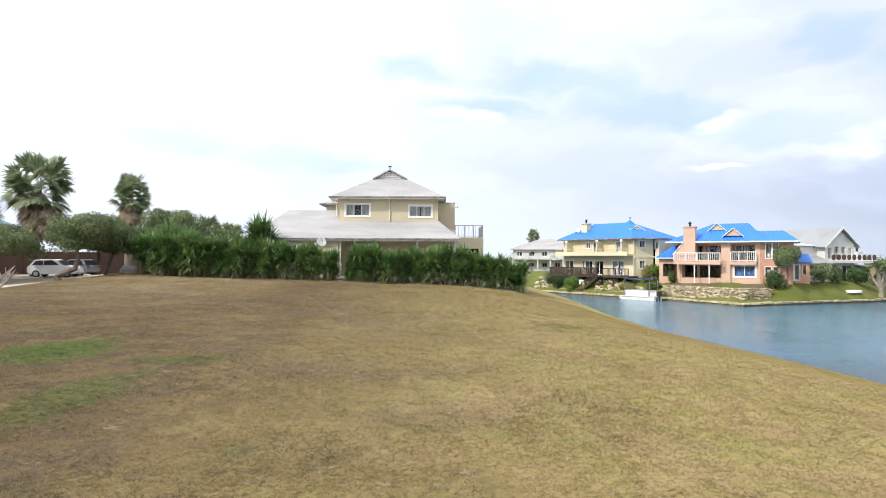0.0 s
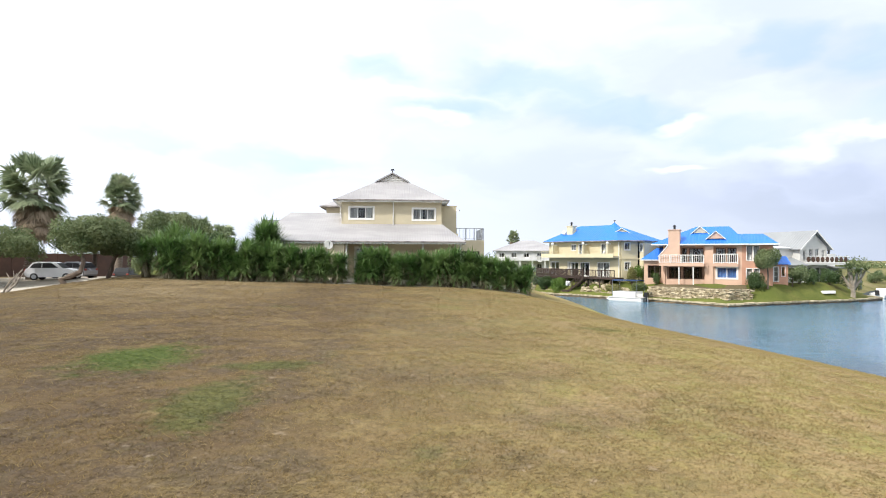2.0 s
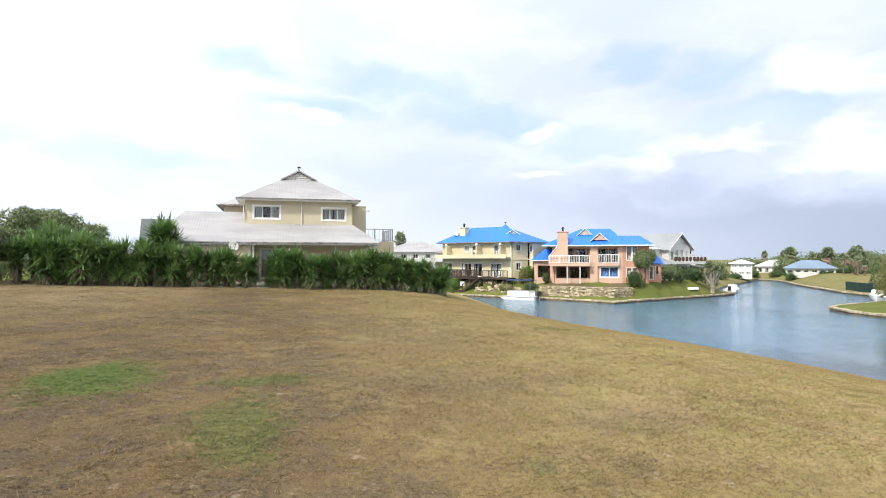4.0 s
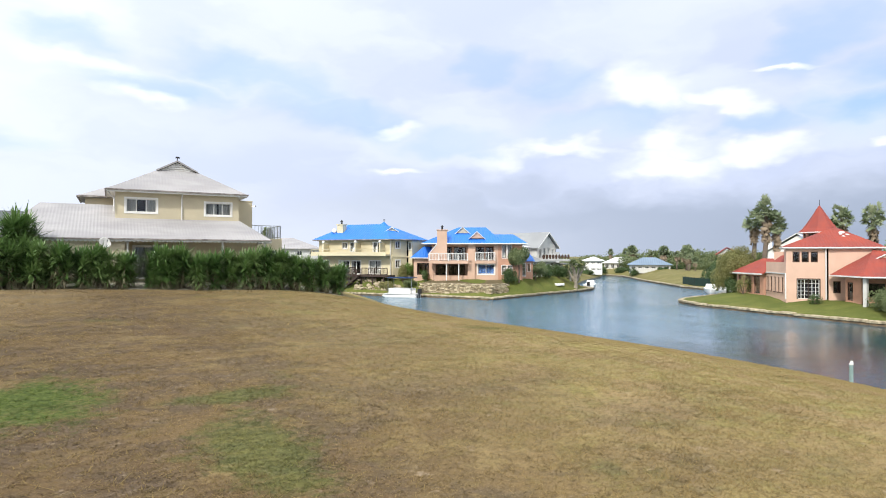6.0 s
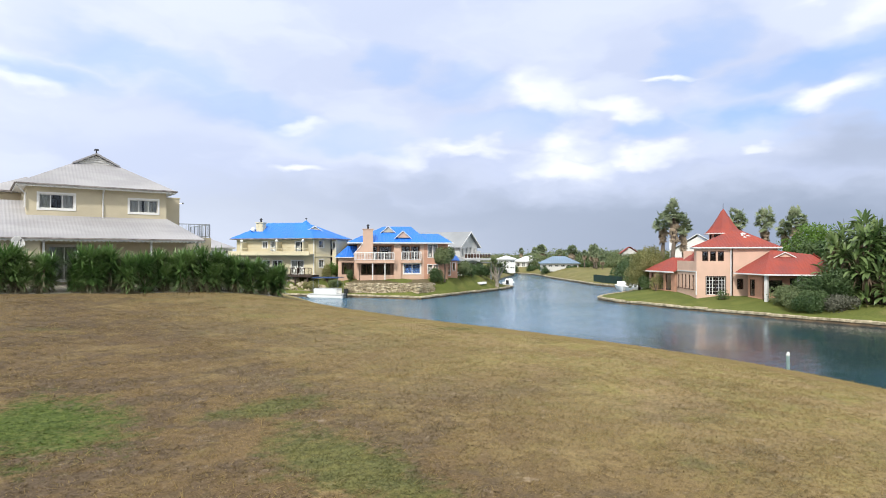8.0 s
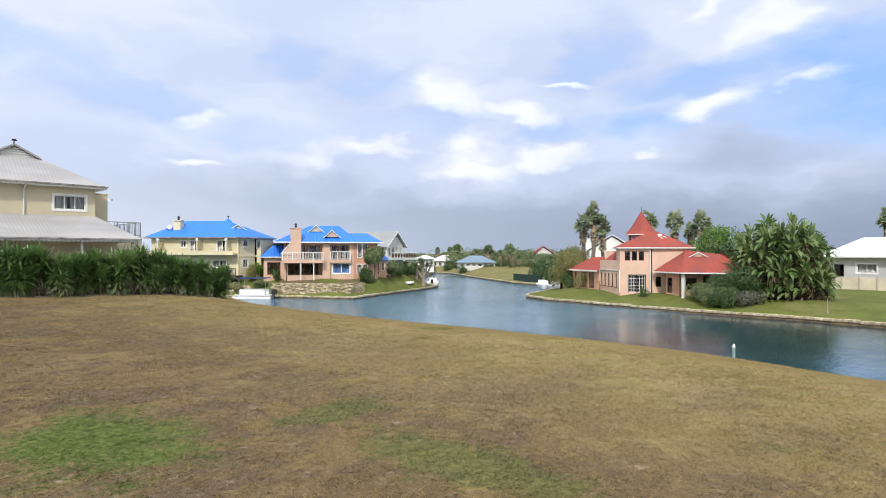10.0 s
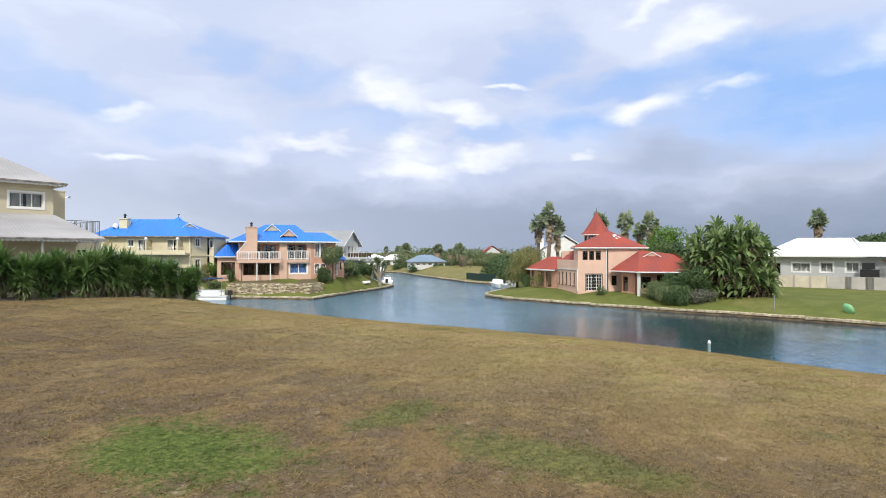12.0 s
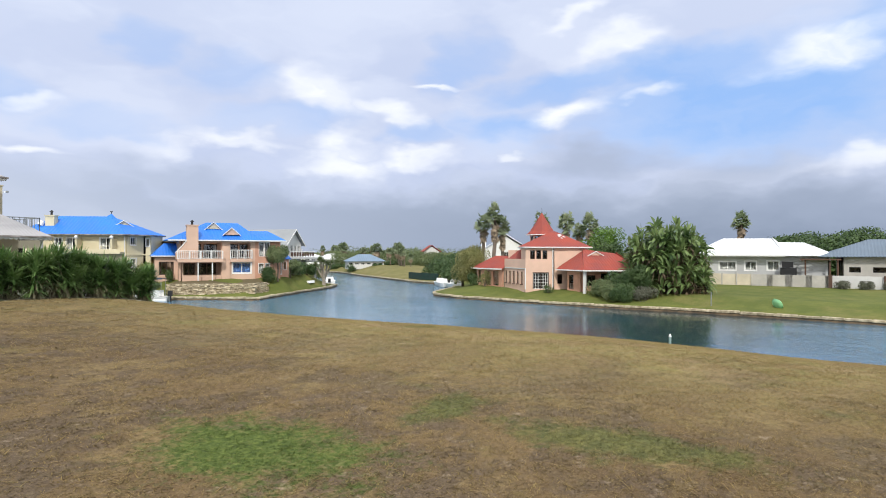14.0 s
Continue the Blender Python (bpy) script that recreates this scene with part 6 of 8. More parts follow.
def boundary_wall():
    t = thing("boundary_wall", "beige and grey precast boundary wall round the gardens", "wall", kind="structure")
    pts = [(72.6, 26.0), (71.9, 20.4), (71.16, 15.0), (69.9, 6.4), (69.1, 1.0), (67.8, -10)]
    for i, (a, b) in enumerate(zip(pts, pts[1:])):
        a, b = Vector(a), Vector(b)
        n = round((b - a).length / 2.15)
        d = (b - a).normalized()
        for k in range(n):
            p, q = a.lerp(b, k / n), a.lerp(b, (k + 1) / n)
            part("panel", wall_mesh(p, q - d * 0.01, 0.3, 2.42 + 0.03 * (i > 2), 0.1), "palepanel" if i < 2 else "fencewall" if i == 2 else "offwhite", t)
            if i < 2:
                bm = bmesh.new()
                box(bm, q.x - 0.1, q.x + 0.08, q.y - 0.07, q.y + 0.07, 0.3, 2.5)
                part("pillar", bm, "fencewall", t)
            elif i == 2:
                w = 0.42 + 0.1 * (k % 2)
                part("damp_pillar", wall_mesh(q - d * w, q + d * w * 0.6, 0.3, 2.44, 0.16), "damp", t, "damp-stained darker pillar")
        if i > 2:
            bm = bmesh.new()
            box(bm, a.x - 0.2, a.x + 0.15, a.y - 0.2, a.y + 0.2, 0.3, 2.55)
            part("pillar", bm, "brown", t)
    return t


boundary_wall()

# ---- plants ----
RS = np.random.RandomState(7)


def unit(v):
    return v / (np.linalg.norm(v, axis=-1, keepdims=True) + 1e-9)


def blades(base, way, length, width, droop, rs, side=None):
    """Narrow pointed leaves: five points and three triangles each."""
    n = len(base)
    if side is None:
        side = unit(np.cross(way, np.array([0, 0, 1.0]) + 0.05 * rs.randn(n, 3)))
    length, width, droop = (np.broadcast_to(v, n)[:, None] for v in (length, width, droop))
    down = np.array([0, 0, -1.0])
    mid = base + way * length * 0.55 + down * droop * length * 0.22
    tip = base + way * length + down * droop * length
    v = np.stack([base - side * width * 0.35, base + side * width * 0.35, mid - side * width * 0.5, mid + side * width * 0.5, tip], 1).reshape(-1, 3)
    k = np.arange(n)[:, None] * 5
    f = np.concatenate([k + [0, 1, 3], k + [0, 3, 2], k + [2, 3, 4]], 0)
    return v, f


def stack(parts_list):
    vs, fs, o = [], [], 0
    for v, f in parts_list:
        vs.append(v)
        fs.append(f + o)
        o += len(v)
    return np.concatenate(vs), np.concatenate(fs)


def ball_dirs(n, low, rs):
    """Directions spread over a ball, from the height low (-1 to 1) upwards."""
    z = rs.uniform(low, 1, n)
    t = rs.uniform(0, 2 * np.pi, n)
    r = np.sqrt(1 - z * z)
    return np.stack([r * np.cos(t), r * np.sin(t), z], -1)


def yucca(seed, height, spread, low=0.36, n=8):
    rs = np.random.RandomState(seed)
    heads, dry, stem_list = [], [], []
    for i in range(n):
        h = height * (low + (0.94 - low) * rs.rand()) if i else height * 0.86
        t = rs.uniform(0, 2 * np.pi)
        r = spread * (0.2 + 0.8 * rs.rand()) * (0.55 if i == 0 else 1)
        foot = np.array([0.25 * r * np.cos(t), 0.25 * r * np.sin(t), -0.1])
        top = np.array([r * np.cos(t), r * np.sin(t), h])
        midp = (foot + top) / 2 + rs.uniform(-0.08, 0.08, 3)
        stems = bmesh.new()
        rod(stems, [foot, midp, top], [0.075, 0.06, 0.05], 6)
        stem_list.append(finish(stems))
        w = ball_dirs(95, -0.45, rs)
        b = np.repeat(top[None], 95, 0) + w * 0.03 - np.array([0, 0, 1]) * rs.rand(95, 1) * 0.3
        heads.append(blades(b, w, rs.uniform(0.6, 0.9, 95), 0.070, rs.uniform(0.0, 0.12, 95), rs))
        m = int(16 * (h / height)) + 4
        w = ball_dirs(m, -0.8, rs)
        w[:, 2] = -np.abs(w[:, 2]) * 0.7
        s = rs.rand(m, 1)
        heads.append(blades(top - (top - foot) * s * 0.45, unit(w + np.array([0, 0, 0.35])), rs.uniform(0.5, 0.85, m), 0.055, 0.25, rs))
        w = ball_dirs(22, -0.95, rs)
        w[:, 2] = -np.abs(w[:, 2]) - 0.2
        dry.append(blades(top - (top - foot) * (0.2 + 0.6 * rs.rand(22, 1)), unit(w), rs.uniform(0.45, 0.75, 22), 0.045, 0.3, rs))
    return stem_list, quads_mesh(*stack(heads)), quads_mesh(*stack(dry))


YUCCAS = [yucca(11 + i, 1.95 + 0.12 * (i % 3), 0.46 + 0.05 * (i % 2), 0.26, 13) for i in range(6)]
YUCCA_TREES = [yucca(41, 3.0, 0.62, 0.44, 10), yucca(42, 3.5, 0.72, 0.42, 12)]


def plant_yucca(x, y, i, scale=1.0, label="clump of spiky dark green yucca in a hedge row", group="yucca hedge", kinds=YUCCAS):
    st, hd, dr = kinds[i % len(kinds)]
    t = thing("yucca", label, "yucca plant", pose(x, y, gz(x, y), 0, 0, (i * 67) % 360) @ Matrix.Scale(scale, 4), group)
    for m in st:
        part("stem", m, "palmbark", t)
    part("foliage", hd, "yucca", t)
    part("dry_foliage", dr, "yuccadry", t, "dry brown lower leaves")
    return t


rnd = random.Random(21)
i = 0
x = -20.4
while x < 5.6:
    tall = 1.38 if x < -9 else 1.18
    if not -10.5 < x < -6.3:
        plant_yucca(x, 44.0 + rnd.uniform(-0.25, 0.25) + 0.012 * x, i, tall * rnd.uniform(0.84, 1.12))
    i += 1
    x += 1.06 if x > -6.6 else 1.10
for x, s in ((-5.85, 1.08), (-6.7, 0.70), (-8.25, 1.05), (-9.4, 1.12), (-10.3, 1.18)):
    plant_yucca(x, 44.0, int(-x * 7), s)
for x, y, s in ((-13.8, 45.4, 1.9), (-14.9, 45.6, 1.3), (-20.2, 45.3, 1.62), (-19.2, 45.4, 1.45)):
    i += 1
    plant_yucca(x, y, i, s, "tall branching yucca rising behind the hedge", "tall yuccas")
for k, (x, y) in enumerate(((-21.8, 43.8), (-21.6, 46.0))):
    plant_yucca(x, y, k, 1.0, "yucca with bare trunks standing apart from the hedge", "tall yuccas", YUCCA_TREES)


def fan_palm(seed, height, crown, skirt, lean=0.0, fronds=46, broad=False):
    """A fan palm: ringed trunk, skirt of dead fronds, crown of fans."""
    rs = np.random.RandomState(seed)
    t = bmesh.new()
    n = 9
    pts = [(lean * (k / n) ** 2, 0.12 * math.sin(k * 0.7), height * k / n - 0.2 * (k == 0)) for k in range(n + 1)]
    rod(t, pts, [0.36 - 0.02 * k + 0.02 * (k % 2) for k in range(n + 1)], 10)
    head = np.array(pts[-1])

    def fans(count, low, high, size, curl, spread):
        out = []
        for _ in range(count):
            z = rs.uniform(low, high)
            a = rs.uniform(0, 2 * np.pi)
            r = math.sqrt(max(0.02, 1 - z * z))
            w = np.array([r * math.cos(a), r * math.sin(a), z])
            stalk = size * rs.uniform(0.30, 0.72)
            foot = head + np.array([0, 0, rs.uniform(-0.4, 0.25)])
            centre = foot + w * stalk
            out.append(blades(foot[None], w[None], stalk * 1.05, 0.05, 0.0, rs))
            side = unit(np.cross(w, [0, 0, 1.0]) + 0.2 * rs.randn(3))
            up = np.cross(side, w)
            roll = rs.uniform(-0.6, 0.6)
            side, up = math.cos(roll) * side + math.sin(roll) * up, math.cos(roll) * up - math.sin(roll) * side
            k = 17
            ang = np.linspace(-spread, spread, k)[:, None]
            d = unit(np.cos(ang) * w + np.sin(ang) * side + 0.18 * np.cos(ang) * up * rs.uniform(-0.5, 0.6))
            flat = unit(np.cross(d, up) + 0.1 * rs.randn(k, 3))
            out.append(blades(np.repeat(centre[None], k, 0), d, size * rs.uniform(0.36, 0.52, k), size * 0.048, curl * rs.uniform(0.4, 1.2, k), rs, flat))
        return out

    green = fans(fronds, -0.6, 1.0, crown, 0.20, 1.2)
    dead = []
    for s in np.linspace(0.15, 1.0, 8):
        keep = head.copy()
        head[2] -= skirt * s * 0.8
        head[0] -= lean * 0.1 * s
        if broad:
            dead += fans(22, -0.98, -0.62, crown * (0.86 - 0.14 * s), 0.35, 0.8)
        else:
            dead += fans(15, -0.99, -0.72, crown * (0.74 - 0.22 * s), 0.3, 0.8)
        head[:] = keep
    gv, gf = stack(green)
    rise = gv - head
    gv = head + rise * np.where(rise[:, 2:] > 0, (0.90, 0.90, 1.28), (0.94, 0.94, 1.05))
    return finish(t), quads_mesh(gv, gf), quads_mesh(*stack(dead))


def plant_palm(x, y, top, meshes, height, crown, label, turn=0, z=None):
    z = gz(x, y) if z is None else z
    s = (top - z) / (height + crown * 1.16)
    p = thing("fan_palm", label, "palm tree", pose(x, y, z, 0, 0, turn) @ Matrix.Scale(s, 4), "fan palms")
    part("trunk", meshes[0], "palmbark", p, smooth=True)
    part("crown", meshes[1], "palm", p, "grey green fan leaves")
    part("skirt", meshes[2], "thatch", p, "hanging dead brown fronds")
    return p


PALM_A = fan_palm(3, 7.5, 2.9, 2.9, 0.35, 105, True)
PALM_B = fan_palm(4, 9.5, 1.75, 3.6, 0.3, 84)
PALM_D = fan_palm(6, 8.8, 1.55, 2.4, -0.2, 95)
PALM_C = fan_palm(5, 8.5, 2.0, 2.9, -0.3, 100, True)
bushy = "thick fan palm with a skirt of dead fronds"
slim = "tall slender fan palm behind the houses"
shaggy = plant_palm(-32.27, 47.78, 12.9, PALM_A, 7.5, 2.6, bushy, 0)
rs = np.random.RandomState(15)
z, a = rs.uniform(0.1, 2.1, 240), rs.uniform(0, 2 * np.pi, 240)
w = unit(np.stack([np.cos(a), np.sin(a), 0.5 + 0 * z], -1))
rim = (0.42 - 0.09 * z)[:, None] * np.stack([np.cos(a), np.sin(a), 0 * a], -1)
part("frond_stub", quads_mesh(*blades(rim + np.stack([0 * z, 0 * z, z], -1), w, rs.uniform(0.16, 0.34, 240), 0.11, rs.uniform(0.0, 0.5, 240), rs)), "aloe", shaggy, "pale grey stubs of old fronds")
plant_palm(-32.5, 62.7, 13.5, PALM_C, 8.5, 2.05, bushy, 120)
plant_palm(-26.1, 68.0, 9.2, PALM_C, 8.5, 1.9, bushy, 60)
plant_palm(-24.3, 68.6, 8.5, PALM_C, 8.5, 1.9, bushy, 150)
plant_palm(-35.9, 46.3, 10.3, PALM_A, 7.5, 2.3, bushy, 200)
plant_palm(58.68, 46.16, 12.1, PALM_B, 9.5, 1.75, slim, 10)
plant_palm(60.9, 49.1, 11.0, PALM_D, 8.8, 1.55, slim, 80)
plant_palm(60.1, 45.5, 10.1, PALM_B, 9.5, 1.75, slim, 200)
plant_palm(70.3, 43.9, 11.5, PALM_D, 8.8, 1.55, slim, 130)
plant_palm(67.7, 39.1, 11.0, PALM_B, 9.5, 1.75, slim, 240)
plant_palm(69.4, 36.2, 11.0, PALM_B, 9.5, 1.75, slim, 300)
plant_palm(72.6, 38.6, 9.8, PALM_D, 8.8, 1.55, slim, 20)
plant_palm(85.1, 17.5, 11.7, PALM_D, 8.8, 1.55, slim, 30)
plant_palm(19.0, 128.0, 10.9, PALM_C, 8.5, 1.9, slim, 90)
for k, (x, y, top) in enumerate(((118, 124, 8.0), (121, 116, 7.2), (108, 104, 7.4), (112, 100, 6.6), (101, 92, 7.0), (97, 88, 5.6), (126, 132, 7.6), (104, 97, 6.2), (99, 90, 6.2), (106, 95, 5.4), (109, 98, 7.6), (115, 106, 6.4), (94.5, 84.5, 4.9), (110, 110, 6.6), (130, 138, 7.4), (116, 130, 7.2))):
    plant_palm(x, y, top, (PALM_A, PALM_C)[k % 2], (7.5, 8.5)[k % 2], (2.3, 1.9)[k % 2], "small fan palm on the far bank", 47 * k)


def leafage(blobs, count, size, rs):
    """Small leaves on and inside uneven clumps; blobs are rows of centre and radii."""
    blobs = np.array(blobs, float)
    area = (blobs[:, 3] * blobs[:, 4] + blobs[:, 3] * blobs[:, 5]) ** 0.8
    pick = rs.choice(len(blobs), count, p=area / area.sum())
    d = ball_dirs(count, -0.95, rs)
    r = np.where(rs.rand(count) < 0.75, rs.uniform(0.86, 1.06, count), rs.uniform(0.5, 0.9, count))[:, None]
    r = r * (1 + 0.10 * np.sin(d[:, :1] * 9 + pick[:, None]) * np.cos(d[:, 1:2] * 8 + d[:, 2:] * 7))
    c = blobs[pick, :3] + d * blobs[pick, 3:6] * r
    n = unit(d + 0.75 * rs.randn(count, 3))
    u = unit(np.cross(n, rs.randn(count, 3)))
    v = np.cross(n, u)
    s = size * rs.uniform(0.6, 1.25, (count, 1))
    verts = np.stack([c - u * s * 0.5, c + v * s * 0.28 - n * s * 0.08, c + u * s * 0.55, c - v * s * 0.28 - n * s * 0.08], 1).reshape(-1, 3)
    faces = np.arange(count)[:, None] * 4 + np.arange(4)
    return verts, faces


def clumps(rs, n, rx, ry, rz, base, flat=0.7, lump=1.0):
    out = []
    for _ in range(n):
        d = ball_dirs(1, -0.2, rs)[0]
        k = rs.uniform(0.25, 0.8) + 0.24 * (1 - lump)
        s = rs.uniform(0.30, 0.48) * lump
        out.append((d[0] * rx * k, d[1] * ry * k, base + rz * (0.35 + d[2] * k * 0.75), rx * s, ry * s, rz * s * flat + 0.2))
    return out


def tree(x, y, top, width, material, label, seed, bottom=0.35, leaf=0.30, count=5200, trunk=0.22, lean=(0.0, 0.0), name="tree", depth=None, category="tree", n=16, group="", bark="bark", crook=0.0, lump=1.0):
    """A tapered trunk with limbs and a crown of many leaves."""
    rs = np.random.RandomState(seed)
    z = gz(x, y)
    h = top - z
    base = h * bottom
    t = thing(name, label, category, pose(x, y, z), group)
    bl = clumps(rs, n, width / 2, (depth or width) / 2, h - base, base, 0.7, lump)
    bl = np.array(bl)
    bl[:, 2] = np.minimum(bl[:, 2], h - bl[:, 5] * 0.95)
    bl[:, 0] += lean[0]
    bl[:, 1] += lean[1]
    bm = bmesh.new()
    fork = (lean[0] * 0.55, lean[1] * 0.55, base * 0.75 + 0.15 * h)
    if crook:
        rod(bm, [(0, 0, -0.25), (-0.35 * crook, 0, 0.25), (0.05, 0.1, 0.42), (0.7 * crook, 0.3, 0.75), (0.8 * crook, 0.5, 1.4), fork], [trunk, trunk, trunk * 0.95, trunk * 0.85, trunk * 0.7, trunk * 0.6], 8)
    else:
        rod(bm, [(0, 0, -0.25), (lean[0] * 0.2 + 0.06, lean[1] * 0.2, fork[2] * 0.5), fork], [trunk, trunk * 0.78, trunk * 0.6], 8)
    for k in range(min(7, len(bl))):
        c = bl[k]
        m = (Vector(fork) + Vector(c[:3])) / 2 + Vector((0.1, -0.08, 0.12))
        rod(bm, [fork, m, tuple(c[:3])], [trunk * 0.5, trunk * 0.32, trunk * 0.12], 6)
    part("trunk", bm, bark, t)
    part("crown", quads_mesh(*leafage(bl, count, leaf, rs)), material, t)
    return t


def bush(x, y, w, h, material, label, seed, leaf=0.16, count=1600, depth=None, z=None, name="bush"):
    rs = np.random.RandomState(seed)
    t = thing(name, label, "bush", pose(x, y, gz(x, y) if z is None else z))
    bl = np.array(clumps(rs, 9, w / 2, (depth or w) / 2, h, 0.0))
    bl[:, 2] = np.clip(bl[:, 2], bl[:, 5] * 0.5, h - bl[:, 5] * 0.9)
    bm = bmesh.new()
    for k in range(4):
        c = bl[k]
        rod(bm, [(0.05 * k, 0, -0.15), (c[0] * 0.5, c[1] * 0.5, c[2] * 0.5), tuple(c[:3])], [0.06, 0.045, 0.02], 5)
    part("stem", bm, "bark", t)
    part("foliage", quads_mesh(*leafage(bl, count, leaf, rs)), material, t)
    return t


# trees by the street
mw = "low spreading milkwood tree beside the street"
tree(-31.6, 41.8, 6.9, 6.8, "milkwood", mw, 31, 0.40, 0.15, 26000, n=46, lump=0.62)
tree(-25.6, 40.6, 7.7, 6.6, "milkwood", "leaning milkwood tree with a crooked trunk", 32, 0.38, 0.15, 36000, 0.2, (0.3, 2.6), n=56, crook=1.0, lump=0.58)
tree(-25.1, 44.9, 6.9, 4.8, "milkwood", mw, 36, 0.36, 0.15, 26000, 0.16, (0.9, 0.3), n=40, lump=0.62)
tree(-23.4, 52.0, 8.7, 6.0, "milkwood", mw, 33, 0.36, 0.17, 28000, n=44, lump=0.62)
tree(-29.4, 51.6, 7.5, 5.4, "milkwood", mw, 34, 0.44, 0.17, 20000, n=36, lump=0.62)
tree(-35.5, 41.5, 7.4, 6.2, "milkwood", mw, 35, 0.34, 0.2, 12000, n=24)
tree(-21.6, 54.5, 7.2, 4.6, "dense", mw, 38, 0.30, 0.2, 14000, n=30, lump=0.7)
tree(-24.4, 66.0, 8.2, 5.0, "milkwood", mw, 39, 0.12, 0.26, 9000, n=18)
bush(-27.2, 55.8, 2.6, 2.4, "milkwood", "dark green shrub at the street edge", 37)

# gardens across the water
tree(37.75, 66.35, 6.1, 3.0, "milkwood", "small round tree in front of the peach house", 41, 0.50, 0.2, 6500, 0.12)
bush(36.35, 66.8, 2.3, 2.2, "dense", "clipped round bush by the terrace", 42, 0.15, 3600, z=1.45)
bush(34.3, 65.8, 1.4, 1.2, "milkwood", "small bush at the foot of the stone wall", 43, 0.13, 1000, z=0.1)
bush(43.6, 69.6, 3.6, 2.2, "milkwood", "loose garden shrub by the white house", 44, 0.2, 2200)
bush(46.2, 70.8, 3.0, 1.7, "dense", "dark garden shrub by the white house", 45, 0.2, 2200)
bush(49.6, 72.8, 3.2, 1.9, "dense", "dark garden shrub by the white house", 46, 0.2, 2400)
bush(80.3, 103.4, 3.4, 2.0, "milkwood", "low garden shrub near the bank", 58, 0.22, 1600)
bush(83.2, 106.0, 3.4, 2.2, "dense", "low garden shrub near the bank", 59, 0.22, 1600)
bush(54.4, 75.4, 2.6, 2.2, "milkwood", "low garden shrub near the bank", 47, 0.2, 1600)


def dragon_tree():
    """Pale forked limbs, each with a rosette of stiff leaves."""
    x, y = 51.4, 71.0
    t = thing("dragon_tree", "forked dragon tree with pale limbs and stiff leaves", "tree", pose(x, y, gz(x, y)))
    rs = np.random.RandomState(48)
    trunk = bmesh.new()
    rod(trunk, [(0, 0, -0.3), (0.05, 0, 0.5), (0, 0, 1.0)], [0.32, 0.26, 0.24], 9)
    heads = []
    for k in range(7):
        a = 2 * math.pi * k / 7 + rs.uniform(-0.3, 0.3)
        r, h = rs.uniform(0.5, 1.5), rs.uniform(3.0, 4.1)
        tip = np.array([r * math.cos(a), r * math.sin(a), h])
        rod(trunk, [(0, 0, 0.9), tuple(tip * (0.55, 0.55, 0.55) + (0, 0, 0.35)), tuple(tip)], [0.19, 0.14, 0.10], 7)
        w = ball_dirs(150, -0.45, rs)
        heads.append(blades(np.repeat(tip[None], 150, 0) + 0.1 * w, w, rs.uniform(0.5, 0.85, 150), 0.06, rs.uniform(0.0, 0.25, 150), rs))
    part("trunk", trunk, "deadwood", t)
    part("foliage", quads_mesh(*stack(heads)), "milkwood", t)


dragon_tree()
tree(42.0, 68.4, 3.9, 2.0, "milkwood", "thin young tree in the garden", 49, 0.45, 0.2, 1500, 0.07)
bush(27.5, 76.9, 2.6, 2.1, "bright", "light green shrub beside the yellow house", 50, 0.18, 2600)
bush(25.7, 76.4, 1.7, 2.3, "olive", "feathery shrub beside the yellow house", 51, 0.22, 1500)
bush(26.2, 74.7, 2.6, 0.9, "milkwood", "low shrub on the grassy bank", 56, 0.16, 1800, 1.4)
bush(28.3, 74.6, 1.3, 1.4, "dense", "small dark shrub at the house corner", 52, 0.15, 1100)
bush(15.3, 86.2, 2.0, 1.7, "milkwood", "grey green shrub at the end of the deck", 57, 0.16, 2200)
bush(16.4, 83.9, 3.2, 1.7, "dense", "trimmed green hedge under the deck", 53, 0.16, 4200, 1.5)
bush(17.9, 82.0, 3.2, 1.6, "bright", "trimmed green hedge under the deck", 55, 0.16, 4200, 1.5)
bush(23.1, 75.9, 2.6, 0.9, "olive", "low green shrub on the rocky bank", 54, 0.18, 1800)

# round the salmon house
tree(58.2, 49.2, 6.2, 6.2, "olive", "large olive green shrub behind the salmon annex", 73, 0.0, 0.17, 26000, 0.2, n=40, lump=0.75)
tree(54.7, 47.3, 5.2, 4.0, "olive", "large olive green shrub beside the salmon house", 61, 0.0, 0.16, 16000, 0.2, n=30, lump=0.8)
bush(54.6, 46.4, 4.6, 2.2, "dense", "dark low shrub beside the salmon annex", 74, 0.18, 4200, 2.6)
bush(57.2, 47.6, 3.6, 2.0, "dense", "dark low shrub beside the salmon annex", 75, 0.18, 3000, 2.6)
tree(59.4, 51.6, 5.6, 4.6, "dense", "dense green tree behind the inlet", 62, 0.1, 0.26, 6500)
tree(64.8, 33.0, 8.6, 7.2, "bright", "bright green tree behind the red roof", 63, 0.3, 0.3, 6000)
tree(60.0, 30.0, 7.2, 5.5, "dense", "dark green tree behind the red roof", 64, 0.25, 0.3, 4500)
bush(45.0, 26.3, 4.2, 2.0, "milkwood", "dense shrubs on the canal bank", 65, 0.16, 9000, 3.6)
bush(44.3, 24.5, 4.4, 1.7, "dense", "dense shrubs on the canal bank", 71, 0.16, 7000, 3.0)
bush(47.4, 25.6, 4.2, 2.8, "dense", "dense shrubs on the canal bank", 72, 0.17, 6000)
bush(46.3, 27.6, 2.8, 1.9, "milkwood", "reddish green shrub beside the porch", 66, 0.18, 1800)
bush(44.8, 22.6, 3.0, 1.3, "lavender", "loose shrub on the canal bank", 67, 0.18, 2200)
bush(46.6, 23.4, 4.4, 3.0, "dense", "dense shrubs under the wild banana", 68, 0.18, 7000)
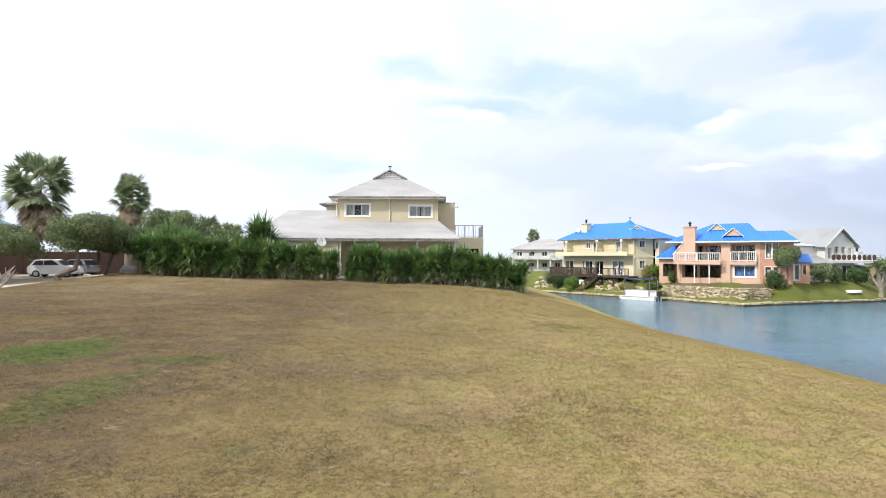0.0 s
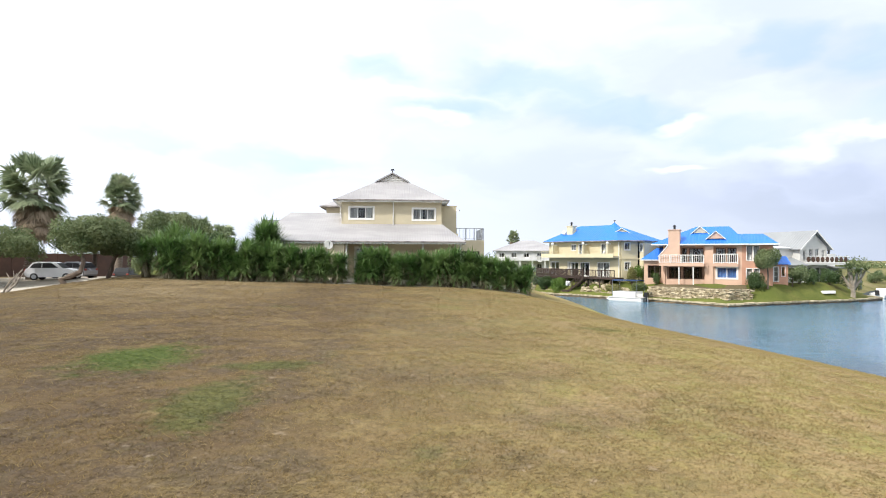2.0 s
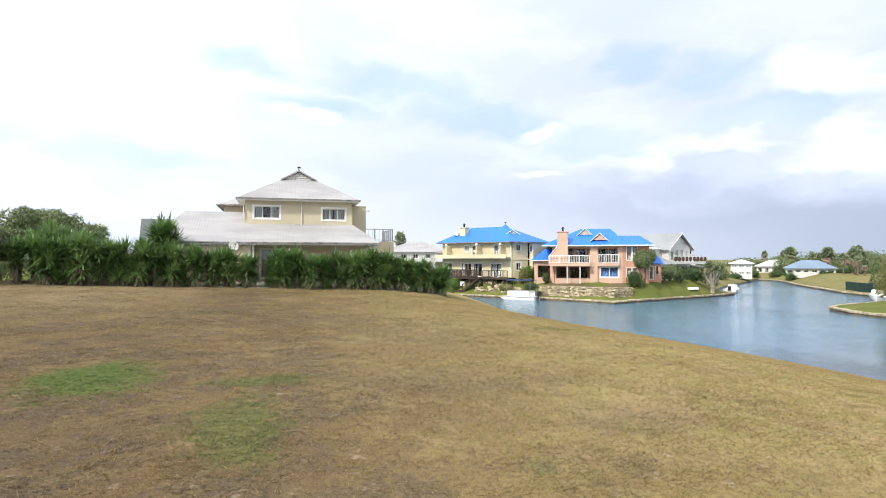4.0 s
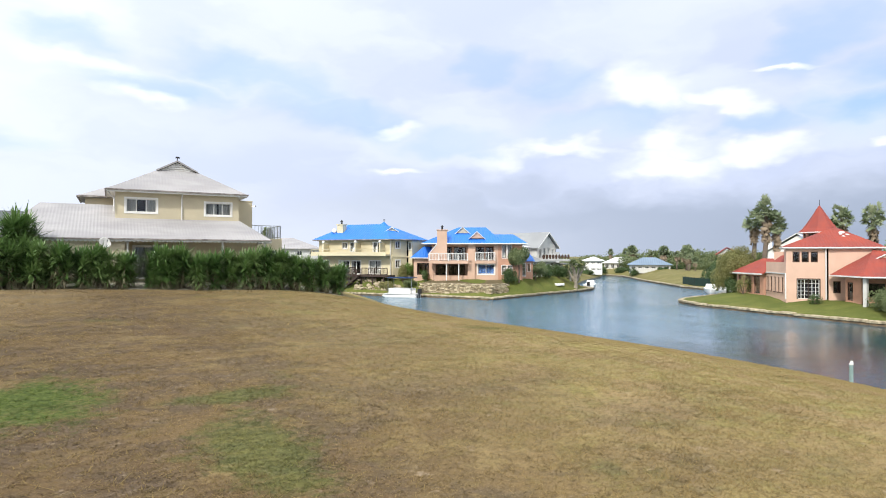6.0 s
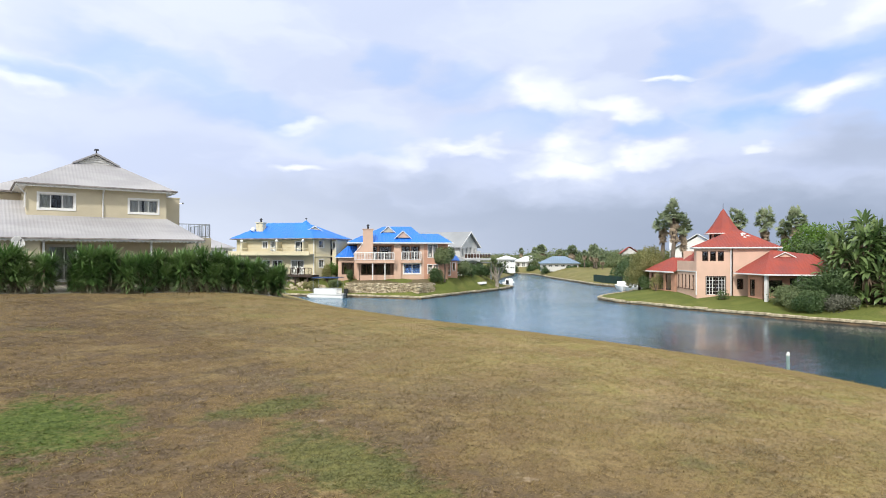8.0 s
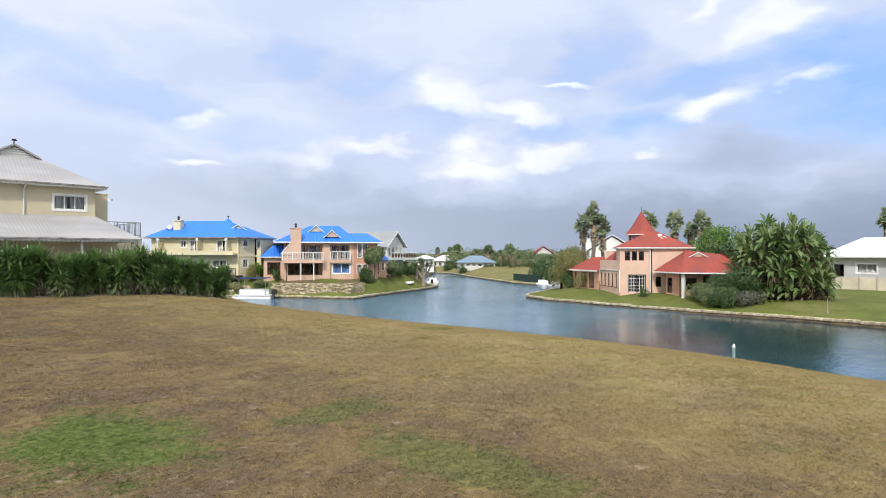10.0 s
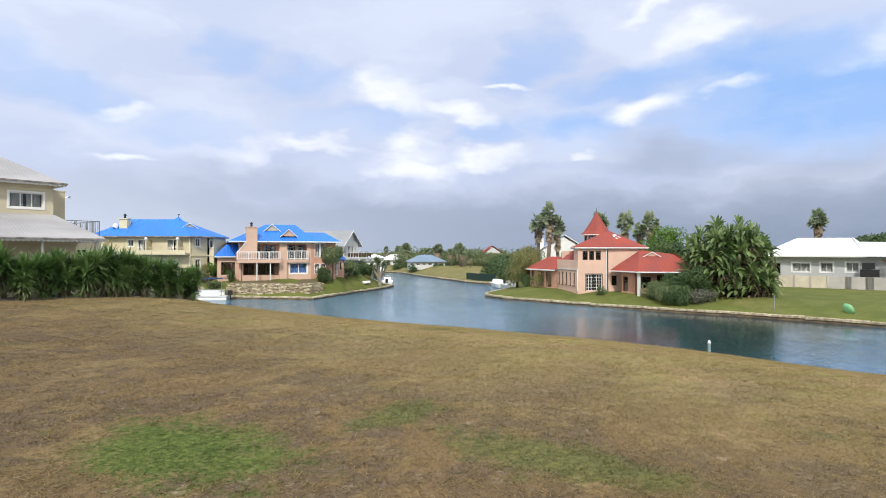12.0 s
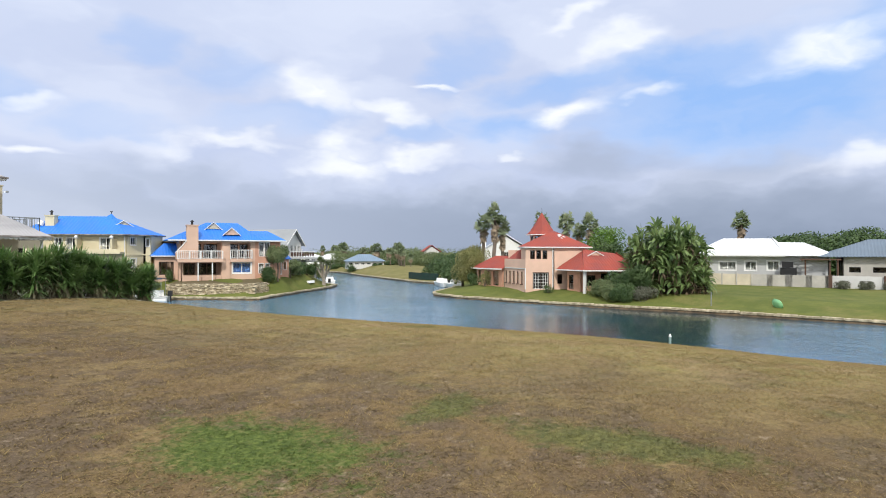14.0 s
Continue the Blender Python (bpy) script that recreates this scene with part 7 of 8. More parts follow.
bush(46.9, 33.6, 1.3, 0.9, "dense", "small dark bush by the glazed door", 69, 0.12, 700)
bush(50.9, 43.6, 1.6, 2.0, "olive", "climbing shrub against the salmon wall", 70, 0.15, 900)


def wild_banana():
    """A large clump of wild banana: many stems, each with a fan of paddle leaves."""
    rs = np.random.RandomState(77)
    t = thing("wild_banana", "huge wild banana clump with paddle-shaped leaves", "wild banana", pose(50.7, 21.6, gz(50.7, 21.6)))
    stems, dead = bmesh.new(), []
    lv, lf, off = [], [], 0
    rows = 4
    for i in range(270):
        a, r = rs.uniform(0, 2 * np.pi), 4.0 * math.sqrt(rs.rand())
        edge = r / 4.0
        top = (rs.uniform(0.2, 1.0) ** 0.7 if i < 200 else rs.uniform(0.05, 0.4)) * (6.9 - 2.3 * edge**2.4)
        if i >= 200:
            r = 4.0 * rs.uniform(0.6, 1.0)
        foot = np.array([r * math.cos(a) * 0.55, r * math.sin(a) * 0.55, -0.1])
        head = np.array([r * math.cos(a), r * math.sin(a), top])
        rod(stems, [foot, (foot + head) / 2 + rs.uniform(-0.15, 0.15, 3), head], [0.08, 0.07, 0.05], 5)
        plane = rs.uniform(0, np.pi)
        n = 11
        for k in range(n):
            s = -1.25 + 2.5 * k / (n - 1) + rs.uniform(-0.1, 0.1)
            out = np.array([math.cos(plane + rs.uniform(-0.35, 0.35)), math.sin(plane + rs.uniform(-0.35, 0.35)), 0])
            way = unit(math.sin(s) * out + np.array([0, 0, max(0.05, math.cos(s)) * 0.8]))
            ln, wd = rs.uniform(0.85, 1.35), rs.uniform(0.24, 0.36)
            stalk = rs.uniform(0.25, 0.6)
            side = unit(np.cross(way, [0, 0, 1.0]) + 0.25 * rs.randn(3))
            p = head + way * stalk
            d = way.copy()
            for j in range(rows + 1):
                f = j / rows
                w = wd * 0.5 * math.sin(math.pi * min(1, 0.12 + f * 0.86)) ** 0.6 * (1 if j < rows else 0.15)
                fold = np.cross(side, d) * w * 0.35
                lv += [p - side * w + fold, p.copy(), p + side * w + fold]
                d = unit(d + np.array([0, 0, -0.20 - 0.16 * abs(s)]))
                p = p + d * ln / rows
            for j in range(rows):
                q = off + j * 3
                lf += [(q, q + 1, q + 4, q + 3), (q + 1, q + 2, q + 5, q + 4)]
            off += 3 * (rows + 1)
        w = ball_dirs(4, -0.95, rs)
        w[:, 2] = -np.abs(w[:, 2]) - 0.4
        dead.append(blades(np.repeat(head[None], 4, 0) - np.array([0, 0, 0.3]), unit(w), rs.uniform(0.5, 1.0, 4), 0.12, 0.3, rs))
    part("stem", stems, "bark", t)
    part("foliage", quads_mesh(lv, lf), "banana", t)
    part("dead_leaves", quads_mesh(*stack(dead)), "deadleaf", t, "hanging dry brown leaves")


wild_banana()


def far_wood(label, spots, material, seed, leaf=0.7, count=14000):
    rs = np.random.RandomState(seed)
    bl = []
    for x, y, w, top in spots:
        z = gz(x, y)
        for _ in range(9):
            s = rs.uniform(0.22, 0.42) * w
            hh = rs.uniform(0.45, 1.0) * (top - z)
            bl.append((x + rs.uniform(-0.45, 0.45) * w, y + rs.uniform(-0.45, 0.45) * w, z + hh - s * 0.6, s, s, s * 0.7))
        bl.append((x, y, z + (top - z) * 0.25, w * 0.5, w * 0.5, (top - z) * 0.35))
    me = quads_mesh(*leafage(bl, count, leaf, rs))
    tagged(part("trees", me, material), label, "trees", kind="stuff")


far_wood("dense dark green trees far behind the houses", [(118, 14, 14, 7.6), (116, 4, 14, 9.0), (114, -6, 14, 9.7), (112, -16, 14, 10.3), (110, -28, 16, 11.2), (122, 8, 14, 8.8), (120, -4, 14, 9.6), (117, 9, 12, 8.3), (115, -1, 12, 9.3), (113, 10, 9, 8.6), (112, -11, 12, 10.2)], "dense", 81, 0.52, 170000)
far_wood("olive trees and scrub on the far canal bank", [(118, 124, 7, 5.6), (121, 118, 6, 6.4), (123, 112, 6, 6.0), (124, 107, 7, 6.5), (122, 100, 6, 6.0), (118, 95, 6, 6.3), (112, 90, 5, 5.6), (106, 86, 5, 5.0), (113, 99, 4, 4.4), (109, 95, 3.6, 3.6), (132, 132, 9, 6.0), (126, 140, 9, 5.4)], "milkwood", 82, 0.34, 110000)
far_wood("dark bushes at the water's end", [(109, 119.5, 2.6, 2.3), (106.6, 124.5, 2.6, 2.2), (112.0, 118.6, 2.6, 1.8), (90.0, 111.6, 2.6, 2.0), (108.6, 113.6, 2.6, 1.9), (104.6, 101.4, 2.0, 2.5), (99.6, 105.6, 2.0, 2.4), (107.4, 99.8, 2.4, 3.2), (110.5, 109.0, 3.0, 3.0)], "dense", 85, 0.26, 16000)
far_wood("green trees on the bank behind the netting", [(75.5, 62.5, 4.5, 4.2), (73, 59, 5, 4.4), (84, 69, 6, 5.0), (77, 59, 7, 5.4)], "dense", 83, 0.38, 22000)
far_wood("distant tree line beyond the canal houses", [(20 + 14 * k, 205 + 4 * math.sin(k * 2.1), 16, 5.6 + 1.2 * math.sin(k * 1.7)) for k in range(12)] + [(-120 + 14 * k, 150, 15, 6.5) for k in range(8)] + [(150 + 9 * k, 150 - 16 * k, 18, 7.0) for k in range(9)], "milkwood", 84, 0.6, 110000)

# ---- loose things ----


def post_in_bank():
    t = thing("mooring_post", "grey green pipe post with a white cap", "post", pose(16.55, 15.0, -0.6))
    bm = bmesh.new()
    tube(bm, (0, 0, 0), (0, 0, 1.35), 0.07, n=12)
    part("pipe", bm, "teal", t, smooth=False)
    bm = bmesh.new()
    tube(bm, (0, 0, 1.35), (0, 0, 1.41), 0.078, n=12)
    tube(bm, (0.02, 0, 1.41), (0.05, 0, 1.50), 0.06, 0.04, n=10)
    part("cap", bm, "white", t)
    t = thing("kerb_post", "thin grey post standing on the kerb", "post", pose(43.6, 16.4, 0.2))
    bm = bmesh.new()
    tube(bm, (0, 0, -0.2), (0, 0, 1.35), 0.05, 0.045, n=8)
    part("pole", bm, "steel", t)


post_in_bank()


def hull(bm, length, beam, depth, rise=0.3):
    """A simple boat hull, bow towards +x, keel at z = 0."""
    n = 9
    rows = []
    for k in range(n):
        f = k / (n - 1)
        w = beam / 2 * (1 - max(0, (f - 0.45) / 0.55) ** 2.2) + 0.01
        x = -length / 2 + length * f
        z = rise * max(0, f - 0.4) ** 1.5
        rows.append([bm.verts.new(p) for p in ((x, -w, depth + z), (x, -w * 0.72, 0.12 + z * 0.7), (x, 0, z * 0.8), (x, w * 0.72, 0.12 + z * 0.7), (x, w, depth + z))])
    for a, b in zip(rows, rows[1:]):
        for i in range(4):
            bm.faces.new((a[i], b[i], b[i + 1], a[i + 1]))
        bm.faces.new((a[0], a[4], b[4], b[0]))
    bm.faces.new(rows[0])


def party_boat():
    t = thing("pontoon_boat", "white pontoon boat with a navy canopy at the bank", "boat", pose(23.35, 71.5, WATER_Z - 0.02, 0, 0, 130) @ Matrix.Diagonal((0.9, 0.85, 1.05, 1.0)))
    for y in (-0.75, 0.75):
        bm = bmesh.new()
        tube(bm, (-2.5, y, 0.18), (2.1, y, 0.18), 0.26, n=12)
        tube(bm, (2.1, y, 0.18), (2.75, y, 0.26), 0.26, 0.05, n=12)
        part("float", bm, "white", t)
    bm = bmesh.new()
    box(bm, -2.5, 2.4, -1.05, 1.05, 0.42, 0.52)
    part("deck", bm, "offwhite", t)
    for x0, x1, y0, y1 in ((-1.7, 1.6, -1.05, -1.0), (-1.7, 1.6, 1.0, 1.05), (1.55, 1.6, -1.0, 1.0)):
        bm = bmesh.new()
        box(bm, x0, x1, y0, y1, 0.52, 1.15)
        part("side_panel", bm, "white", t)
    for x in (-1.9, 1.7):
        for y in (-1.0, 1.0):
            bm = bmesh.new()
            tube(bm, (x, y, 0.5), (x, y, 2.35), 0.03)
            part("canopy_pole", bm, "steel", t)
    bm = bmesh.new()
    n = 6
    rows = [[bm.verts.new((x, -1.15 + 2.3 * k / n, 2.36 + 0.14 * math.sin(math.pi * k / n))) for k in range(n + 1)] for x in (-2.0, 1.85)]
    for k in range(n):
        bm.faces.new((rows[0][k], rows[1][k], rows[1][k + 1], rows[0][k + 1]))
    bmesh.ops.solidify(bm, geom=bm.faces[:], thickness=0.06)
    part("canopy", bm, "navy", t, "faded navy canvas canopy")
    bm = bmesh.new()
    box(bm, -2.95, -2.5, -0.25, 0.25, 0.55, 1.1)
    tube(bm, (-2.75, 0, 0.55), (-2.75, 0, -0.3), 0.09)
    part("outboard_motor", bm, "black", t)
    bm = bmesh.new()
    box(bm, -1.0, -0.4, -0.5, 0.5, 0.52, 0.95)
    box(bm, 0.4, 1.3, -0.95, 0.95, 0.52, 0.9)
    part("seat", bm, "offwhite", t)


party_boat()


def motor_boat(x, y, turn, label, cabin=True):
    t = thing("motor_boat", label, "boat", pose(x, y, WATER_Z - 0.12, 0, 0, turn), "moored motor boats")
    bm = bmesh.new()
    hull(bm, 5.0, 1.9, 0.75)
    part("hull", bm, "white", t)
    bm = bmesh.new()
    v = box(bm, -0.6, 1.0, -0.65, 0.65, 0.72, 1.35)
    for p in v[4:]:
        p.co.x = p.co.x * 0.6
        p.co.y *= 0.85
    part("windscreen", bm, "glass" if not cabin else "white", t)
    bm = bmesh.new()
    box(bm, -2.75, -2.45, -0.22, 0.22, 0.55, 1.2)
    part("outboard_motor", bm, "black", t)


motor_boat(61.3, 78.6, 40, "small white motor boat near the garden bank")
motor_boat(65.6, 58.6, 215, "white motor boat moored in the side inlet")
motor_boat(67.6, 60.4, 215, "white motor boat moored in the side inlet")
motor_boat(64.2, 55.6, 235, "white motor boat moored in the side inlet")


def netting():
    t = thing("netting_fence", "dark green netting fence on the far bank", "fence")
    pts = [Vector(p) for p in ((72.5, 63.8), (74.2, 68.4), (77.2, 73.2))]
    for a, b in zip(pts, pts[1:]):
        n = 4
        for k in range(n):
            p, q = a.lerp(b, k / n), a.lerp(b, (k + 1) / n)
            part("net_panel", wall_mesh(p, q, 0.15, 1.5, 0.03), "netting", t)
            bm = bmesh.new()
            tube(bm, (p.x, p.y, -0.1), (p.x, p.y, 1.6), 0.05)
            part("post", bm, "black", t)


netting()


def garden_bits():
    x, y = 43.1, 11.0
    t = thing("upturned_boat", "upturned mint green plastic paddle boat on the grass", "paddle boat", pose(x, y, gz(x, y) + 0.30, 62, 10, 38))
    bm = bmesh.new()
    bmesh.ops.create_uvsphere(bm, u_segments=20, v_segments=10, radius=0.5)
    for v in bm.verts:
        v.co.z *= 0.45
        v.co.x *= 1.12
    part("hull", bm, "mint", t, smooth=True)
    bm = bmesh.new()
    for k in range(24):
        a, b = 2 * math.pi * k / 24, 2 * math.pi * (k + 1) / 24
        tube(bm, (0.57 * math.cos(a), 0.51 * math.sin(a), 0), (0.57 * math.cos(b), 0.51 * math.sin(b), 0), 0.025, n=5, caps=False)
    part("rim", bm, "mint", t)
    x, y = 50.6, 18.9
    t = thing("bench", "dark timber garden bench under the wild banana", "bench", pose(x, y, gz(x, y), 0, 0, 100))
    bm = bmesh.new()
    for k in range(3):
        box(bm, -1.3, 1.3, -0.25 + 0.18 * k, -0.1 + 0.18 * k, 0.42, 0.47)
    part("seat", bm, "darkwood", t)
    for k in range(2):
        bm = bmesh.new()
        box(bm, -1.3, 1.3, 0.28, 0.32, 0.6 + 0.2 * k, 0.74 + 0.2 * k)
        part("back_slat", bm, "darkwood", t)
    for x0 in (-1.15, 1.05):
        for y0 in (-0.2, 0.22):
            bm = bmesh.new()
            box(bm, x0, x0 + 0.1, y0, y0 + 0.08, 0, 0.42 if y0 < 0 else 0.95)
            part("leg", bm, "darkwood", t)
    # a pale canoe on the garden bank
    t = thing("canoe", "white canoe lying upside down on the bank", "canoe", pose(47.6, 70.0, gz(47.6, 70.0) + 0.42, 180, 0, 20))
    bm = bmesh.new()
    hull(bm, 2.6, 0.7, 0.32, 0.1)
    part("hull", bm, "white", t)


garden_bits()


def car(x, y, turn, paint, label):
    t = thing("car", label, "car", pose(x, y, gz(x, y) + 0.02, 0, 0, turn) @ Matrix.Scale(0.80, 4), "parked cars")
    prof = [(-2.15, 0.45), (-2.18, 0.8), (-2.1, 1.02), (-1.95, 1.12), (-1.55, 1.62), (-1.2, 1.7), (0.1, 1.70), (0.45, 1.6), (1.0, 1.12), (1.9, 0.98), (2.15, 0.78), (2.2, 0.45), (1.9, 0.28), (-1.9, 0.28)]
    bm = bmesh.new()
    n = len(prof)
    sides = []
    for y0 in (-0.88, -0.80, 0.80, 0.88):
        inset = 0.04 if abs(y0) > 0.85 else 0.0
        row = []
        for px, pz in prof:
            tuck = 0.14 * max(0, pz - 1.05) / 0.65
            row.append(bm.verts.new((px * (1 - inset * 0.4), y0 - math.copysign(tuck, y0), pz - inset * (pz - 0.8) * 0.6)))
        sides.append(row)
    for a, b in zip(sides, sides[1:]):
        for i in range(n):
            bm.faces.new((a[i], a[(i + 1) % n], b[(i + 1) % n], b[i]))
    bm.faces.new(sides[0][::-1])
    bm.faces.new(sides[-1])
    body = part("body", bm, paint, t)
    for s in (-1, 1):
        for q in (((-1.72, 1.14), (-1.42, 1.56), (-0.75, 1.60), (-0.75, 1.14)), ((-0.68, 1.14), (-0.68, 1.60), (0.05, 1.60), (0.68, 1.16))):
            bm = bmesh.new()
            a = [bm.verts.new((px, s * (0.895 - 0.14 * (pz - 1.05) / 0.65), pz)) for px, pz in q]
            b = [bm.verts.new(v.co - Vector((0, s * 0.03, 0))) for v in a]
            bm.faces.new(a), bm.faces.new(b[::-1])
            for i in range(4):
                bm.faces.new((a[i], b[i], b[(i + 1) % 4], a[(i + 1) % 4]))
            part("side_window", bm, "black", body)
    bm = bmesh.new()
    slab(bm, [(0.50, -0.68, 1.61), (0.50, 0.68, 1.61), (1.02, 0.76, 1.15), (1.02, -0.76, 1.15)], 0.02)
    part("windscreen", bm, "black", body)
    bm = bmesh.new()
    slab(bm, [(-1.60, -0.66, 1.61), (-1.60, 0.66, 1.61), (-1.99, 0.76, 1.15), (-1.99, -0.76, 1.15)], 0.02)
    part("rear_window", bm, "black", body)
    for s in (-1, 1):
        bm = bmesh.new()
        box(bm, -2.2, -2.12, s * 0.72 - 0.12, s * 0.72 + 0.12, 0.85, 1.05)
        part("tail_light", bm, "redroof", body, "red tail light")
        bm = bmesh.new()
        box(bm, 2.06, 2.17, s * 0.65 - 0.18, s * 0.65 + 0.18, 0.75, 0.9)
        part("headlight", bm, "steel", body)
    for wx in (-1.35, 1.35):
        for s in (-1, 1):
            bm = bmesh.new()
            tube(bm, (wx, s * 0.70, 0.33), (wx, s * 0.90, 0.33), 0.33, n=18)
            w = part("wheel", bm, "tyre", t)
            bm = bmesh.new()
            tube(bm, (wx, s * 0.86, 0.33), (wx, s * 0.915, 0.33), 0.21, n=12)
            part("rim", bm, "steel", w)


car(-29.75, 46.5, 8, "carwhite", "white hatchback car parked beside the street")
car(-30.2, 49.9, 164, "carsilver", "silver sport utility car parked beside the street")
car(-30.2, 59.0, 100, "black", "black car parked further along the street")


def street():
    pts_l = [(-29.6, 36), (-27.6, 40.5), (-27.2, 46), (-27.6, 52), (-26.4, 60), (-25, 80)]
    bm = bmesh.new()
    prev = None
    for x, y in [tuple(p) for p in resample(pts_l, 2.0)]:
        row = [bm.verts.new((x - w, y, gz(x - w, y) + 0.03)) for w in (0.0, 2.6, 5.2, 8.0)]
        if prev:
            for k in range(3):
                bm.faces.new((prev[k], row[k], row[k + 1], prev[k + 1]))
        prev = row
    tagged(part("road", bm, "asphalt"), "grey asphalt street behind the lawn", "road", kind="structure")
    bm = bmesh.new()
    prev = None
    for x, y in [tuple(p) for p in resample(pts_l, 1.5)]:
        z = gz(x, y)
        row = [bm.verts.new(p) for p in ((x + 1.5, y, z - 0.1), (x + 1.5, y, z + 0.10), (x - 0.05, y, z + 0.10), (x - 0.05, y, z - 0.1))]
        if prev:
            for k in range(4):
                bm.faces.new((prev[k], row[k], row[(k + 1) % 4], prev[(k + 1) % 4]))
        prev = row
    tagged(part("pavement", bm, "concrete"), "pale concrete kerb strip along the street", "pavement", kind="structure")
    bm = bmesh.new()
    prev = None
    for x in np.linspace(-20.6, 5.8, 45):
        row = [bm.verts.new((x, y, gz(x, y) + d)) for y, d in ((43.7, -0.1), (43.7, 0.025), (44.75, 0.05), (46.5, 0.06), (46.5, -0.1))]
        if prev:
            for k in range(4):
                bm.faces.new((prev[k], prev[k + 1], row[k + 1], row[k]))
        prev = row
    tagged(part("pavement", bm, "concrete"), "pale concrete path along the foot of the hedge", "pavement", kind="structure")
    t = thing("garden_wall", "dark brown boarded wall behind the parked cars", "wall", kind="structure")
    a, b = Vector((-45, 38)), Vector((-34.6, 70))
    for k in range(14):
        p, q = a.lerp(b, k / 14), a.lerp(b, (k + 1) / 14)
        part("panel", wall_mesh(p, q - (q - p) * 0.02, 2.3, 5.1, 0.15), "brown", t)
    # pale houses behind the trees
    h = thing("house", "pale house with a light roof behind the palms", "house", pose(-52, 62, 2.6, 0, 0, -25))
    bm = bmesh.new()
    box(bm, -6, 6, -4, 4, -0.3, 5.0)
    part("wall", bm, "offwhite", h)
    roof(h, hip(None, -6.6, 6.6, -4.6, 4.6, 5.0, 7.6, -2.5, 2.5), "paleroof")


street()


def plain_house(name_label, x, y, turn, w, d, eave, ridge, wall_mat, roof_mat, cols=4, storeys=1, ground=None, gable=False):
    """A far house: walls with window openings, storeys and a roof."""
    z = gz(x, y) if ground is None else ground
    h = thing("house", name_label, "house", pose(x, y, z, 0, 0, turn))
    hh = eave - z
    k = []
    for s in range(storeys):
        for c in range(cols):
            u = w * (c + 0.5) / cols
            k.append((u - 0.55, u + 0.55, hh * s / storeys + 0.7, hh * (s + 1) / storeys - 0.4))
    f = Wall(h, (-w / 2, -d / 2), (w / 2, -d / 2), -0.4, hh, wall_mat, k)
    for q in k:
        f.window(*q, nx=2, bar=0.08, curtain="curtain", open_width=0.5)
    k2 = [(d / 2 - 0.6, d / 2 + 0.6, hh - 1.9, hh - 0.6)]
    f = Wall(h, (w / 2, -d / 2), (w / 2, d / 2), -0.4, hh, wall_mat, k2)
    f.window(*k2[0], nx=2, bar=0.08)
    Wall(h, (w / 2, d / 2), (-w / 2, d / 2), -0.4, hh, wall_mat)
    f = Wall(h, (-w / 2, d / 2), (-w / 2, -d / 2), -0.4, hh, wall_mat, k2)
    f.window(*k2[0], nx=2, bar=0.08)
    house_core(h, [(-w / 2 + 0.8, -d / 2 + 1), (w / 2 - 0.8, -d / 2 + 1), (w / 2 - 0.8, d / 2 - 1), (-w / 2 + 0.8, d / 2 - 1)], 0, hh - 0.2)
    rz = ridge - z
    if gable:
        x0, x1, y0, y1 = -w / 2 - 0.4, w / 2 + 0.4, -d / 2 - 0.4, d / 2 + 0.4
        roof(h, [([(x0, y1, hh - 0.15), (x0, y0, hh - 0.15), (0, y0, rz), (0, y1, rz)], (x0, y1, hh), (x0, y0, hh)), ([(x1, y0, hh - 0.15), (x1, y1, hh - 0.15), (0, y1, rz), (0, y0, rz)], (x1, y0, hh), (x1, y1, hh))], roof_mat, 0.5)
        for yy in (-d / 2, d / 2 - 0.2):
            bm = bmesh.new()
            a = [bm.verts.new(p) for p in ((-w / 2, yy, hh), (w / 2, yy, hh), (0, yy, rz - 0.25))]
            b = [bm.verts.new(v.co + Vector((0, 0.2, 0))) for v in a]
            bm.faces.new(a), bm.faces.new(b[::-1])
            for i in range(3):
                bm.faces.new((a[i], b[i], b[(i + 1) % 3], a[(i + 1) % 3]))
            part("gable", bm, wall_mat, h)
    else:
        roof(h, hip(None, -w / 2 - 0.5, w / 2 + 0.5, -d / 2 - 0.5, d / 2 + 0.5, hh, rz, -w / 2 + d / 2, w / 2 - d / 2), roof_mat, 0.5)
    return h


def veranda(h, w, d, floor, head, n, material="white"):
    """Slab, posts and rail along the front of a far house."""
    bm = bmesh.new()
    box(bm, -w / 2, w / 2, -d / 2 - 1.5, -d / 2 - 0.01, head, head + 0.22)
    slab_ob = part("veranda_slab", bm, material, h)
    for i in range(n + 1):
        x = -w / 2 + 0.1 + (w - 0.2) * i / n
        bm = bmesh.new()
        box(bm, x - 0.12, x + 0.12, -d / 2 - 1.45, -d / 2 - 1.2, floor, head)
        part("veranda_post", bm, material, slab_ob)


pale = plain_house("white two-storey house with a pale roof beyond the hedge", 19.6, 114.5, -14, 11.5, 9, 6.3, 8.3, "greywall", "tin", 5, 2)
veranda(pale, 11.5, 9, -0.3, 2.1, 5, "greywall")
plain_house("house with a grey green gabled roof behind the hedge", -16.4, 76.9, -81.4, 7, 9, 7.2, 9.4, "offwhite", "darkroof", 3, 2, 3.0, True)
plain_house("low house with a grey blue roof on the far bank", 104.6, 105.6, -44, 9.0, 6, 3.0, 4.7, "offwhite", "paleroof", 6, 1, 1.35)
plain_house("low white house with a pale roof beside the canal", 116.2, 126.0, -48, 9.2, 6, 3.2, 4.8, "offwhite", "whiteroof", 6, 1, 0.9)
plain_house("white two-storey house at the end of the canal", 92.8, 112.2, -42, 4.2, 4, 4.0, 4.85, "white", "whiteroof", 3, 2, 1.0)
